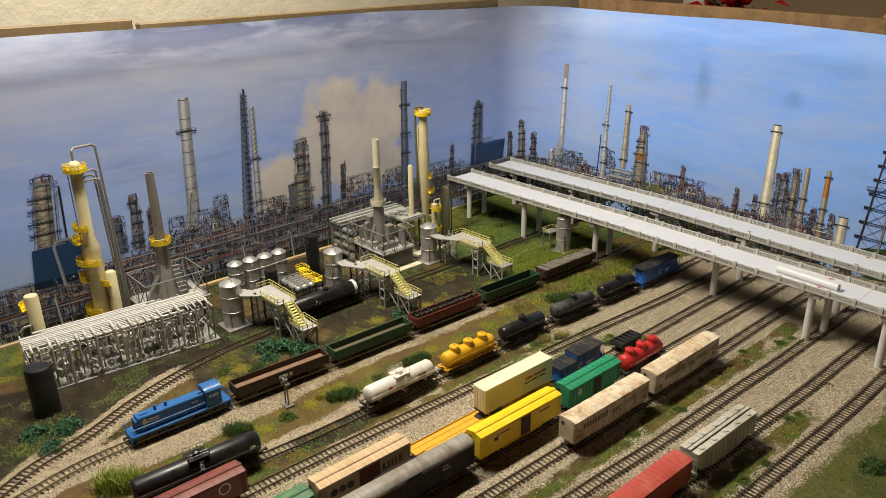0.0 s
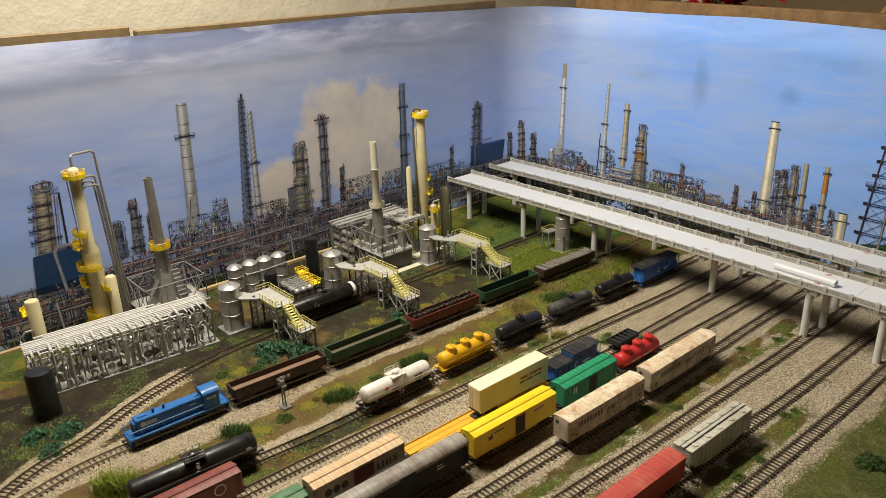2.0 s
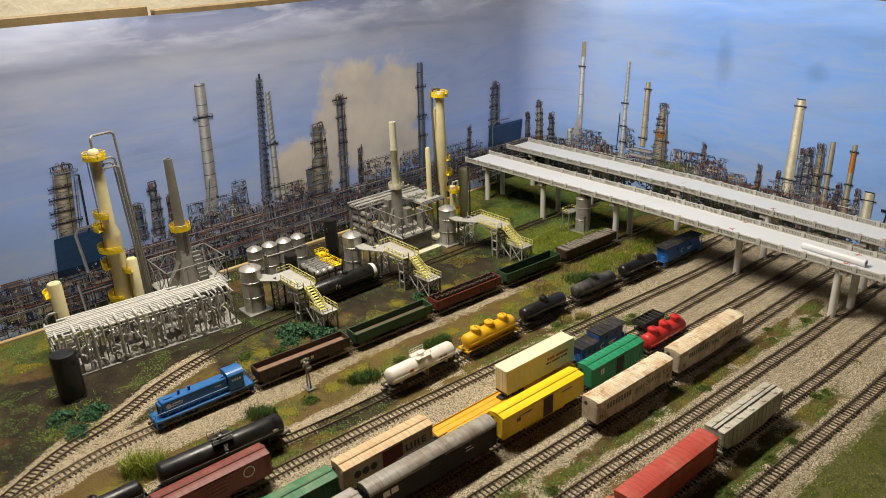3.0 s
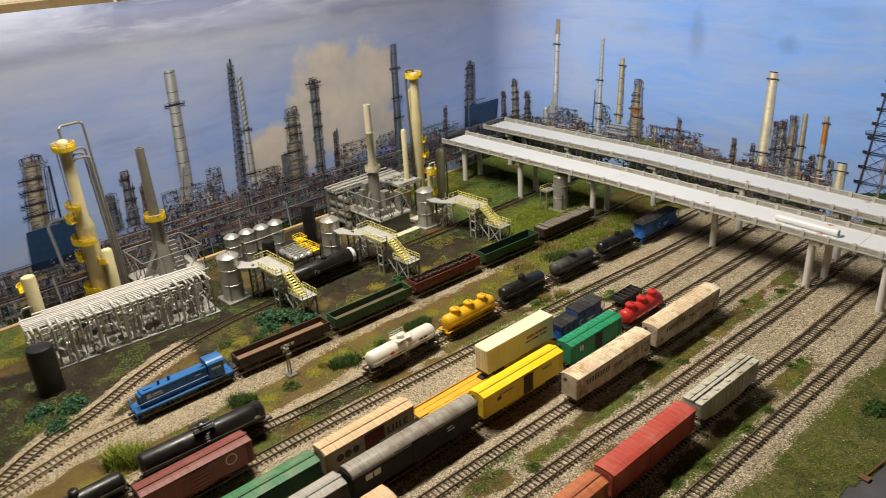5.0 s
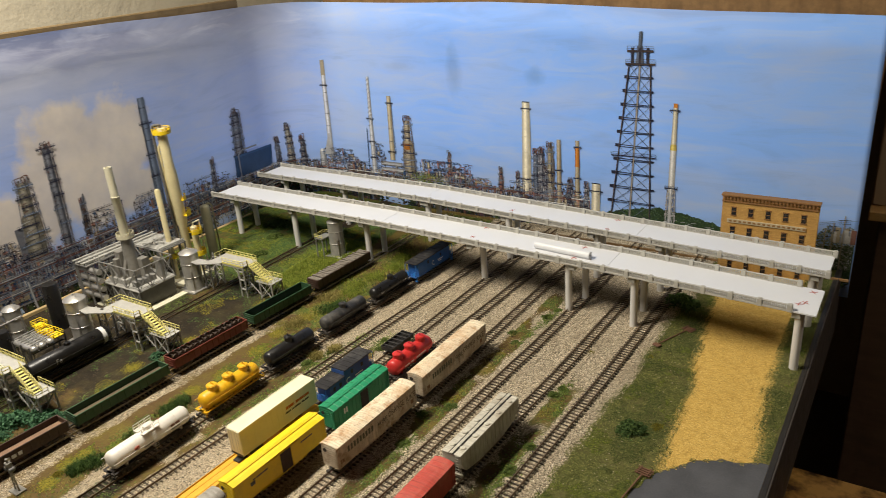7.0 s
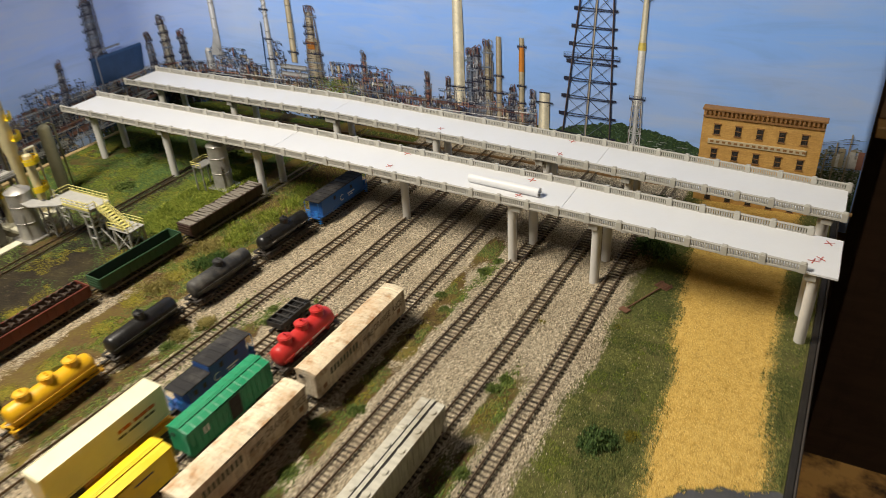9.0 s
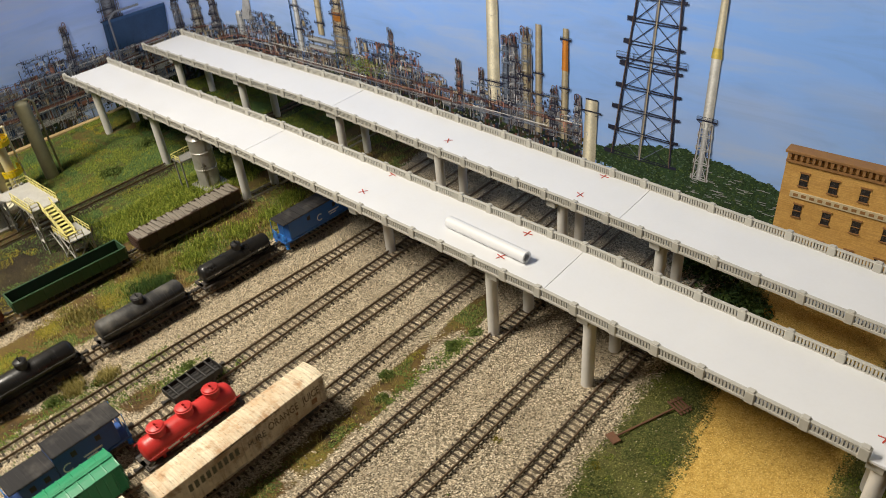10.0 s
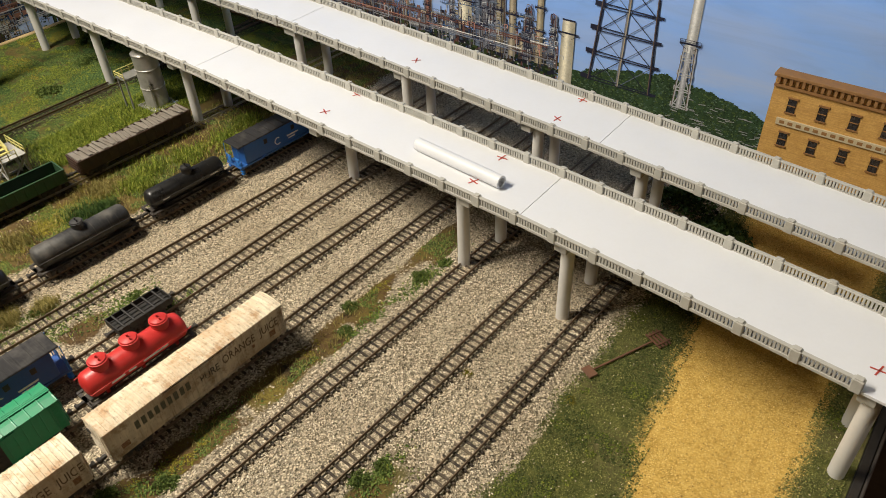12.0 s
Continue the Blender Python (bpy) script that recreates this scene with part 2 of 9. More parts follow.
RAIL_TOP = 0.0066
EDGE_X = 0.042  # the layout's free edge
WEST, NORTH = -1.45, 1.741  # the two backdrop sheets


# ---- room ----
def plaster(name, a, b, rough_scale):
    n = Nodes(name)
    big, fine = n.noise(3, 4, 0.6), n.noise(rough_scale, 4, 0.65)
    c = n.mix(n.ramp(fine, [(0.35, 0.0), (0.65, 1.0)]), n.ramp(big, [(0.3, a), (0.7, b)]), tuple(x * 0.9 for x in b))
    n.bump(fine, 0.5, 0.012)
    return n.done(c, 0.8)


M["edge_strip"] = streaked("pale_wood_strip", (0.52, 0.38, 0.18), (0.3, 0.2, 0.1), 0.4, 0.7, (60, 10, 60))
M["cream_wall"] = plaster("cream_plaster", (0.64, 0.57, 0.42), (0.71, 0.645, 0.49), 14)
# tan walls, unseen ceiling and floor are darkened to cut bounced light
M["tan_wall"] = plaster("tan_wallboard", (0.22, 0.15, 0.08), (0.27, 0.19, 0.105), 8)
M["ceiling"] = plaster("dark_ceiling", (0.075, 0.055, 0.036), (0.09, 0.068, 0.045), 12)
M["floor"] = paint("brown_carpet", (0.06, 0.038, 0.022), 0.95, 0, 0.3, 30)


def setting(name, bm, material, label, category="wall"):
    return tagged(part(name, bm, material), label, category, "", "structure")


FLOOR = -0.95
setting("wall_west", bx(-1.86, -1.74, -2.2, 2.9, FLOOR, 2.1), "cream_wall", "cream painted rough plaster room wall")
setting("wall_north", bx(-1.74, 2.4, 2.78, 2.9, FLOOR, 2.1), "tan_wall", "tan room wall, colour darkened to cut bounced light")
setting("wall_east", bx(2.4, 2.5, -2.2, 2.9, FLOOR, 2.1), "tan_wall", "tan room wall, colour darkened to cut bounced light")
setting("wall_south", bx(-1.74, 2.4, -2.3, -2.2, FLOOR, 2.1), "tan_wall", "tan room wall, colour darkened to cut bounced light")
setting("floor", bx(-1.86, 2.5, -2.3, 2.9, FLOOR - 0.1, FLOOR), "floor", "dark brown room floor", "floor")
setting("ceiling", bx(-1.86, 2.5, -2.3, 2.9, 2.1, 2.2), "ceiling", "unseen ceiling, colour darkened to cut bounced light", "ceiling")

# ---- backdrop sheet: one long print that turns the corner in a soft bend ----
BEND = 0.13
ARC = BEND * math.pi / 2


def along(s, z, off=0.0):
    """Place on the sheet: s runs north along the west side, round the bend, then east."""
    if s < 0:
        return Vector((WEST + off, NORTH - BEND + s, z))
    if s < ARC:
        a = s / BEND
        r = BEND - off
        return Vector((WEST + BEND - r * math.cos(a), NORTH - BEND + r * math.sin(a), z))
    return Vector((WEST + BEND + (s - ARC), NORTH - off, z))


def sw(y):
    return y - (NORTH - BEND)


def sn(x):
    return ARC + x - (WEST + BEND)


def sheet_top(s):
    return float(np.interp(s, [-1.9, -0.4, 0.2, 0.75, 1.6], [0.579, 0.573, 0.558, 0.549, 0.508]))


def sky_print():
    n = Nodes("printed_sky_shaded")
    sep = n.add("ShaderNodeSeparateXYZ")
    n.link(n.pos, sep.inputs[0])
    x, y, z = sep.outputs
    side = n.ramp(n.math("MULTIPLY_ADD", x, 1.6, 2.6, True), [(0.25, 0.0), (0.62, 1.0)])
    # west sky darkens to its top edge, the sheet's shade put into the ink
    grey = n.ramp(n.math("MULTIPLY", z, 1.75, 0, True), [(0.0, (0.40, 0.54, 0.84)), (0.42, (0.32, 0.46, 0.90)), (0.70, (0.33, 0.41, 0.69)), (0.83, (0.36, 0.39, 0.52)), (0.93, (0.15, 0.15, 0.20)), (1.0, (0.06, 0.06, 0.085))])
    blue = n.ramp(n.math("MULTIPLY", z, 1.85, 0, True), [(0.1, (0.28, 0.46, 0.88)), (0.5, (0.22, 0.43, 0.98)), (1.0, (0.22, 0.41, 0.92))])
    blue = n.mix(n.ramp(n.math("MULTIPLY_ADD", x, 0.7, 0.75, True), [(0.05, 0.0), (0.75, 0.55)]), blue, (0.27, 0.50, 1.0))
    # paler band beside the bend: lamp glow put into the ink
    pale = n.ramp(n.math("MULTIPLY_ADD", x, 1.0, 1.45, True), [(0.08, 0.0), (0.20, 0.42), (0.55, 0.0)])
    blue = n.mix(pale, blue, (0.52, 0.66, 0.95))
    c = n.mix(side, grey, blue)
    haze = n.noise(1.0, 5, 0.6, n.stretch((2.2, 2.2, 7.0)), 0.6)
    c = n.mix(n.math("MULTIPLY", n.ramp(haze, [(0.42, 0.0), (0.72, 1.0)]), 0.48), c, (0.50, 0.54, 0.66))
    wisps = n.noise(1.0, 5, 0.62, n.stretch((4.5, 4.5, 26.0), (3, 7, 1)), 0.8)
    c = n.mix(n.math("MULTIPLY", n.ramp(wisps, [(0.50, 0.0), (0.72, 1.0)]), 0.30), c, (0.56, 0.58, 0.66))
    c = n.mix(n.math("MULTIPLY", n.ramp(wisps, [(0.28, 1.0), (0.46, 0.0)]), 0.22), c, (0.17, 0.22, 0.40))
    # cream cumulus behind the west towers
    def lump(cy, cz, ry, rz):
        a = n.math("DIVIDE", n.math("SUBTRACT", y, cy), ry)
        b = n.math("DIVIDE", n.math("SUBTRACT", z, cz), rz)
        return n.math("SUBTRACT", 1.0, n.math("SQRT", n.math("ADD", n.math("MULTIPLY", a, a), n.math("MULTIPLY", b, b))))
    west = n.math("LESS_THAN", x, -1.40)
    cloud = n.math("MAXIMUM", n.math("MAXIMUM", lump(1.03, 0.30, 0.15, 0.15), lump(1.16, 0.31, 0.11, 0.13)), n.math("MAXIMUM", lump(0.88, 0.19, 0.16, 0.09), lump(1.10, 0.20, 0.16, 0.08)))
    f = n.ramp(n.math("ADD", cloud, n.math("MULTIPLY", n.math("SUBTRACT", n.noise(13, 5, 0.62), 0.5), 0.9)), [(0.06, 0.0), (0.3, 1.0)])
    tone = n.ramp(n.noise(9, 4, 0.6), [(0.3, (0.56, 0.51, 0.46)), (0.7, (0.80, 0.71, 0.58))])
    c = n.mix(n.math("MULTIPLY", n.math("MULTIPLY", f, west), 0.85), c, tone)
    # printed smoke smudges on the north side
    puff = n.math("MAXIMUM", n.math("SUBTRACT", 1.0, n.math("SQRT", n.math("ADD", n.math("POWER", n.math("DIVIDE", n.math("SUBTRACT", x, -0.872), 0.03), 2.0), n.math("POWER", n.math("DIVIDE", n.math("SUBTRACT", z, 0.385), 0.085), 2.0)))),
                  n.math("SUBTRACT", 1.0, n.math("SQRT", n.math("ADD", n.math("POWER", n.math("DIVIDE", n.math("SUBTRACT", x, -0.645), 0.035), 2.0), n.math("POWER", n.math("DIVIDE", n.math("SUBTRACT", z, 0.378), 0.032), 2.0)))))
    pf = n.ramp(n.math("ADD", puff, n.math("MULTIPLY", n.math("SUBTRACT", n.noise(30, 4, 0.6), 0.5), 0.7)), [(0.1, 0.0), (0.7, 1.0)])
    c = n.mix(n.math("MULTIPLY", n.math("MULTIPLY", pf, n.math("GREATER_THAN", y, 1.7)), 0.32), c, (0.10, 0.17, 0.36))
    ripples = n.math("MULTIPLY", n.noise(1.0, 3, 0.5, n.stretch((7, 7, 40))), n.ramp(n.noise(5.0, 2, 0.5), [(0.45, 0.0), (0.65, 0.12)]))
    n.bump(n.math("ADD", n.noise(1.0, 2, 0.5, n.stretch((5, 5, 2.0))), ripples), 0.35, 0.02)
    return n.done(c, 0.55, 0.0, 0.18)


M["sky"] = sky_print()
bm = bmesh.new()
cols = []
ss = list(np.arange(-1.86, -0.006, 0.015)) + list(np.linspace(0, ARC, 14)) + list(np.arange(ARC + 0.03, sn(0.07), 0.03)) + [sn(0.07)]
for s in ss:
    top = sheet_top(s) + 0.0015 * math.sin(s * 9)
    col = []
    for k in range(9):
        z = -0.06 + (top + 0.06) * k / 8
        lean = 0.004 * math.sin(s * 5 + k) + 0.006 * math.exp(-((s - sw(0.585)) / 0.012) ** 2) if k else 0
        col.append(bm.verts.new(along(s, z, min(0.0, -abs(lean) * 0.5))))
    cols.append(col)
for a, b in zip(cols[:-1], cols[1:]):
    for k in range(8):
        bm.faces.new((a[k], b[k], b[k + 1], a[k + 1]))
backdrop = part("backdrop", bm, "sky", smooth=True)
tagged(backdrop, "printed refinery and cloudy sky backdrop sheet bent round the corner", "backdrop", "", "structure")
sol = backdrop.modifiers.new("thick", "SOLIDIFY")
sol.thickness, sol.offset = 0.0012, -1.0

# flat print: one picture of inked shapes a hair proud of the sheet
DARK, STEEL, PALE, WHITE = (0.020, 0.022, 0.042), (0.19, 0.20, 0.235), (0.44, 0.45, 0.47), (0.70, 0.70, 0.68)
RUST, BROWN, OCHRE, CREAM = (0.15, 0.068, 0.056), (0.085, 0.060, 0.047), (0.36, 0.31, 0.225), (0.72, 0.67, 0.52)
BLUE, NAVY, GREEN, WOOD = (0.045, 0.11, 0.26), (0.014, 0.042, 0.105), (0.075, 0.115, 0.035), (0.018, 0.036, 0.016)
ORANGE, SALMON, SAND, GREY_BLUE = (0.52, 0.20, 0.035), (0.34, 0.17, 0.13), (0.46, 0.40, 0.28), (0.12, 0.15, 0.21)
rng = random.Random(7)


def tone(c, k):
    return tuple(min(1.0, v * k) for v in c)


class Picture:
    """Printed shapes on the sheet, each corner with its own ink."""

    def __init__(self):
        self.v, self.f, self.c = [], [], []

    def shape(self, pts, inks, lift=0.0):
        off = 0.0007 + lift * 0.00016 + rng.random() * 0.00014
        i = len(self.v)
        self.v += [tuple(along(s, z, off)) for s, z in pts]
        self.f.append(tuple(range(i, i + len(pts))))
        self.c += list(inks) if isinstance(inks[0], tuple) else [inks] * len(pts)

    def publish(self, material):
        me = bpy.data.meshes.new("printed_picture")
        me.from_pydata(self.v, [], self.f)
        a = me.attributes.new("tint", "FLOAT_COLOR", "POINT")
        a.data.foreach_set("color", np.array([(*c, 1.0) for c in self.c], np.float32).ravel())
        p = part("printed_picture", me, material, backdrop)
        p["kind"] = "stuff"


art = Picture()


def ink_material():
    n = Nodes("printing_ink")
    tint = n.add("ShaderNodeAttribute", attribute_name="tint").outputs["Color"]
    grain = n.ramp(n.mix(0.5, n.noise(420, 3, 0.6), n.noise(60, 3, 0.6)), [(0.3, 0.72), (0.7, 1.22)])
    return n.done(n.mix(1.0, tint, grain, "MULTIPLY"), 0.5, 0, 0.25)


M["ink"] = ink_material()


def blot(ink, s0, s1, z0, z1, lift=0.0, s0t=None, s1t=None):
    """One flat printed shape; the top may be narrower."""
    s0t = s0 if s0t is None else s0t
    s1t = s1 if s1t is None else s1t
    art.shape([(s0, z0), (s1, z0), (s1t, z1), (s0t, z1)], ink, lift)


def streak(ink, a, b, w, lift=0.0):
    (sa, za), (sb, zb) = a, b
    d = Vector((sb - sa, zb - za))
    if d.length < 1e-6:
        return
    d = d.normalized() * w / 2
    art.shape([(sa + d.y, za - d.x), (sb + d.y, zb - d.x), (sb - d.y, zb + d.x), (sa - d.y, za + d.x)], ink, lift)


def bent_pipe(ink, pts, w, lift=0.0):
    for a, b in zip(pts[:-1], pts[1:]):
        streak(ink, a, b, w, lift)
        streak(tone(ink, 1.5), (a[0] - w * 0.12, a[1] + w * 0.12), (b[0] - w * 0.12, b[1] + w * 0.12), w * 0.35, lift + 0.8)


def gleam(u):
    """Ink over a round body from edge (-1) to edge (1), lit a little off the middle."""
    return 0.56 + 0.80 * math.exp(-((u + 0.22) / 0.46) ** 2) + 0.12 * max(0.0, u - 0.6)


def shaft(lo, hi, w0, w1, ink, lift=3, n=9):
    """A round stack or vessel between two places."""
    (s0, z0), (s1, z1) = lo, hi
    for k in range(n):
        a, b = 2 * k / n - 1, 2 * (k + 1) / n - 1
        ca, cb = tone(ink, gleam(a)), tone(ink, gleam(b))
        art.shape([(s0 + a * w0 / 2, z0), (s0 + b * w0 / 2, z0), (s1 + b * w1 / 2, z1), (s1 + a * w1 / 2, z1)], (ca, cb, cb, ca), lift)


def on_shaft(lo, hi, w0, w1, f):
    return lo[0] + (hi[0] - lo[0]) * f, lo[1] + (hi[1] - lo[1]) * f, w0 + (w1 - w0) * f


def hoops(lo, hi, w0, w1, marks, ink, h=0.0013, lift=5):
    for f in marks:
        s, z, w = on_shaft(lo, hi, w0, w1, f)
        streak(ink, (s - w * 0.5, z), (s, z - w * 0.07), h, lift)
        streak(ink, (s, z - w * 0.07), (s + w * 0.5, z), h, lift)


def gallery(s, z, a, b, high=0.006, ink=DARK, lift=7):
    """A walkway seen edge on, with two rails and their posts."""
    blot(ink, s - a, s + b, z, z + 0.0019, lift)
    blot(tone(ink, 3.0), s - a, s + b, z + 0.0019, z + 0.0024, lift)
    for h in (high * 0.55, high):
        blot(ink, s - a, s + b, z + h, z + h + 0.0006, lift)
    for k in range(5):
        u = s - a + (a + b) * k / 4
        blot(ink, u - 0.0003, u + 0.0004, z, z + high, lift)
    streak(ink, (s - a, z), (s - a * 0.35, z - 0.006), 0.0008, lift)
    streak(ink, (s + b, z), (s + b * 0.35, z - 0.006), 0.0008, lift)


def rungs(s, z0, z1, lift=6, ink=DARK):
    for u in (-0.0011, 0.0011):
        blot(ink, s + u - 0.0003, s + u + 0.0003, z0, z1, lift)
    for k in range(int((z1 - z0) / 0.004)):
        blot(ink, s - 0.0011, s + 0.0011, z0 + k * 0.004, z0 + k * 0.004 + 0.0006, lift)


def crown(s, z, w, inks=(DARK, RUST, STEEL, BROWN)):
    """Bent vapour lines, valves and rails heaped on top of a column."""
    for k in range(7):
        a, b = rng.uniform(-0.7, 0.7) * w, rng.uniform(-0.8, 0.8) * w
        h = rng.uniform(0.004, 0.013)
        bent_pipe(rng.choice(inks), [(s + a, z - 0.004), (s + a, z + h), (s + (a + b) / 2, z + h + 0.002), (s + b, z + h), (s + b, z + h - 0.008)], 0.0014, 6 + rng.random() * 3)
    for k in range(5):
        u = s + w * rng.uniform(-0.6, 0.6)
        blot(rng.choice(inks), u - 0.0012, u + 0.0016, z, z + rng.uniform(0.003, 0.008), 8)


def column(lo, hi, w0, w1, ink, rows, waist=None, top=True):
    """Fractionating column with staggered galleries, ladders and side lines."""
    if waist:
        s, z, w = on_shaft(lo, hi, w0, w1, waist)
        shaft(lo, (s, z), w0, w0, ink)
        shaft((s, z), (s + (hi[0] - lo[0]) * 0.08, z + 0.010), w0, w1, ink)
        shaft((s + (hi[0] - lo[0]) * 0.08, z + 0.010), hi, w1, w1, ink)
    else:
        shaft(lo, hi, w0, w1, ink)
    hoops(lo, hi, w0, w1, [(k + 0.5) / (rows * 2) for k in range(rows * 2)], tone(ink, 0.4), 0.0008)
    for k in range(rows):
        f = (k + 0.35 + 0.3 * rng.random()) / rows
        s, z, w = on_shaft(lo, hi, w0 if not waist or f < waist else w1, w1, f)
        side = rng.choice(((0.9, 0.45), (0.5, 0.95), (0.85, 0.85)))
        gallery(s, z, w * side[0], w * side[1], 0.0055, rng.choice((DARK, DARK, GREY_BLUE)))
        bent_pipe(rng.choice((STEEL, RUST, PALE, DARK)), [(s - w * side[0] * 0.7, z), (s - w * side[0] * 0.7, z + 0.009), (s, z + 0.011)], 0.0013, 6)
    s, z, w = on_shaft(lo, hi, w0, w1, 0.02)
    for u, c in ((-0.62, STEEL), (0.60, BROWN), (0.72, STEEL)):
        streak(c, (lo[0] + u * w0, lo[1]), (hi[0] + u * w1, hi[1] - rng.uniform(0.002, 0.03)), 0.0017, 5.5)
    streak(DARK, (lo[0] + 0.25 * w0, lo[1]), (hi[0] + 0.25 * w1, hi[1]), 0.0011, 6)
    for k in range(rows * 4):
        f = rng.random()
        s, z, w = on_shaft(lo, hi, w0, w1, f)
        u = s + w * rng.uniform(-0.75, 0.75)
        blot(rng.choice((DARK, RUST, PALE, STEEL, tone(ink, 1.3))), u, u + rng.uniform(0.0008, 0.0026), z, z + rng.uniform(0.001, 0.006), 6)
    if top:
        crown(hi[0], hi[1], w1)


def spiral_stack(lo, hi, w0, w1, ink):
    """Slim stack with helical strakes over its upper half."""
    shaft(lo, hi, w0, w1, ink)
    for k in range(11):
        f = 0.50 + k * 0.046
        s, z, w = on_shaft(lo, hi, w0, w1, f)
        streak(tone(ink, 0.28), (s - w * 0.62, z), (s + w * 0.62, z + w * 0.9), 0.0017, 6)
        streak(tone(ink, 1.5), (s - w * 0.5, z + 0.002), (s + w * 0.5, z + 0.002 + w * 0.9), 0.0010, 6)
    hoops(lo, hi, w0, w1, (0.08, 0.2, 0.3, 0.4), tone(ink, 0.35))


def lattice(lo, hi, w0, w1, rows, mid=True, thick=0.0026, ink=DARK):
    legs = (-0.5, 0.5)
    for e in legs:
        streak(ink, (lo[0] + e * w0, lo[1]), (hi[0] + e * w1, hi[1]), thick, 6)
        streak(tone(BROWN, 1.6), (lo[0] + e * w0 - thick * 0.3, lo[1]), (hi[0] + e * w1 - thick * 0.3, hi[1]), thick * 0.35, 7)
    if mid:
        streak(STEEL, (lo[0] - 0.02 * w0, lo[1]), (hi[0], hi[1]), thick * 1.25, 5)
        streak(tone(OCHRE, 1.1), (lo[0] - 0.02 * w0 + thick * 0.3, lo[1]), (hi[0] + thick * 0.3, hi[1]), thick * 0.45, 6)
    for k in range(rows):
        f, g = (k / rows) ** 0.92, ((k + 1) / rows) ** 0.92
        s, za, wa = on_shaft(lo, hi, w0, w1, f)
        t, zb, wb = on_shaft(lo, hi, w0, w1, g)
        for dz in (0.0, 0.0052):
            streak(ink, (s - wa * 0.56, za + dz), (s + wa * 0.58, za + dz * 0.4), 0.0016, 6)
        streak(ink, (s - wa / 2, za), (t, zb), 0.0013, 5)
        streak(ink, (s + wa / 2, za), (t, zb), 0.0013, 5)
        streak(GREY_BLUE, (s, za), (t - wb / 2, zb), 0.0011, 4)
        streak(GREY_BLUE, (s, za), (t + wb / 2, zb), 0.0011, 4)
        blot(ink, s - wa * 0.64, s - wa * 0.46, za, za + 0.007, 6.5)
        blot(ink, s + wa * 0.5, s + wa * 0.62, za, za + 0.004, 6.5)


def ragged(base, amp, freq, seed):
    return lambda s: base(s) + amp * (noise.noise((s * freq, seed, 0)) + 0.6 * noise.noise((s * freq * 3.1, seed, 4)))


def plant(s0, w, z0, h, inks, dense=1.0):
    """One process unit: a steel frame of storeys filled with vessels, exchangers and bent lines."""
    bays, floors = max(2, int(w / 0.016)), max(2, int(h / 0.017))
    for k in range(int(w * h * 17000 * dense)):
        s, z = s0 + w * rng.random(), z0 + h * rng.random() ** 1.2
        a, b = rng.uniform(0.001, 0.007), rng.uniform(0.001, 0.005)
        blot(tone(rng.choice((DARK, NAVY, BROWN, BROWN, GREY_BLUE)), rng.uniform(0.6, 2.0)), s, s + a, z, z + b, 1.5)
    for k in range(max(2, int(w * 70 * dense))):
        s, z, r = s0 + w * rng.random(), z0 + h * rng.uniform(0.0, 0.75), rng.uniform(0.003, 0.006)
        ink = rng.choice((PALE, STEEL, STEEL, SAND, SALMON, OCHRE))
        if rng.random() < 0.5:
            shaft((s, z), (s, z + rng.uniform(0.010, 0.024)), r * 1.5, r * 1.5, ink, 3, 5)
        else:
            for q in range(4):
                blot(tone(ink, (0.4, 1.2, 0.9, 0.45)[q]), s - r * 1.9, s + r * 1.9, z + q * r * 0.4, z + (q + 1) * r * 0.4, 3)
    for k in range(bays + 1):
        u = s0 + w * k / bays
        blot(tone(rng.choice(inks), 0.8), u - 0.0007, u + 0.0007, z0, z0 + h * rng.uniform(0.8, 1.05), 5)
    for k in range(floors + 1):
        z = z0 + h * k / floors
        a, b = s0 - 0.002 + rng.random() * w * 0.2, s0 + w * rng.uniform(0.75, 1.0) + 0.002
        blot(rng.choice(inks), a, b, z, z + 0.0012, 5)
        blot(DARK, a, b, z + 0.0046, z + 0.0051, 5)
        for q in range(int((b - a) / 0.0045)):
            blot(DARK, a + q * 0.0045, a + q * 0.0045 + 0.0005, z, z + 0.0047, 5)
    for k in range(int(w * 210 * dense)):
        s, z = s0 + w * rng.random(), z0 + h * rng.random()
        a, b = rng.uniform(-0.014, 0.014), rng.uniform(0.005, 0.018)
        ink = tone(rng.choice(inks), rng.uniform(0.7, 1.5))
        bent_pipe(ink, [(s, z), (s, min(z + b, z0 + h * 1.06)), (s + a, min(z + b, z0 + h * 1.06)), (s + a, z + b * 0.4)], rng.uniform(0.0008, 0.0017), 4 + rng.random() * 4)
    for k in range(int(w * 60)):
        u = s0 + w * rng.random()
        blot(rng.choice((DARK, RUST, STEEL)), u, u + 0.0009, z0 + h, z0 + h * rng.uniform(1.02, 1.14), 5)


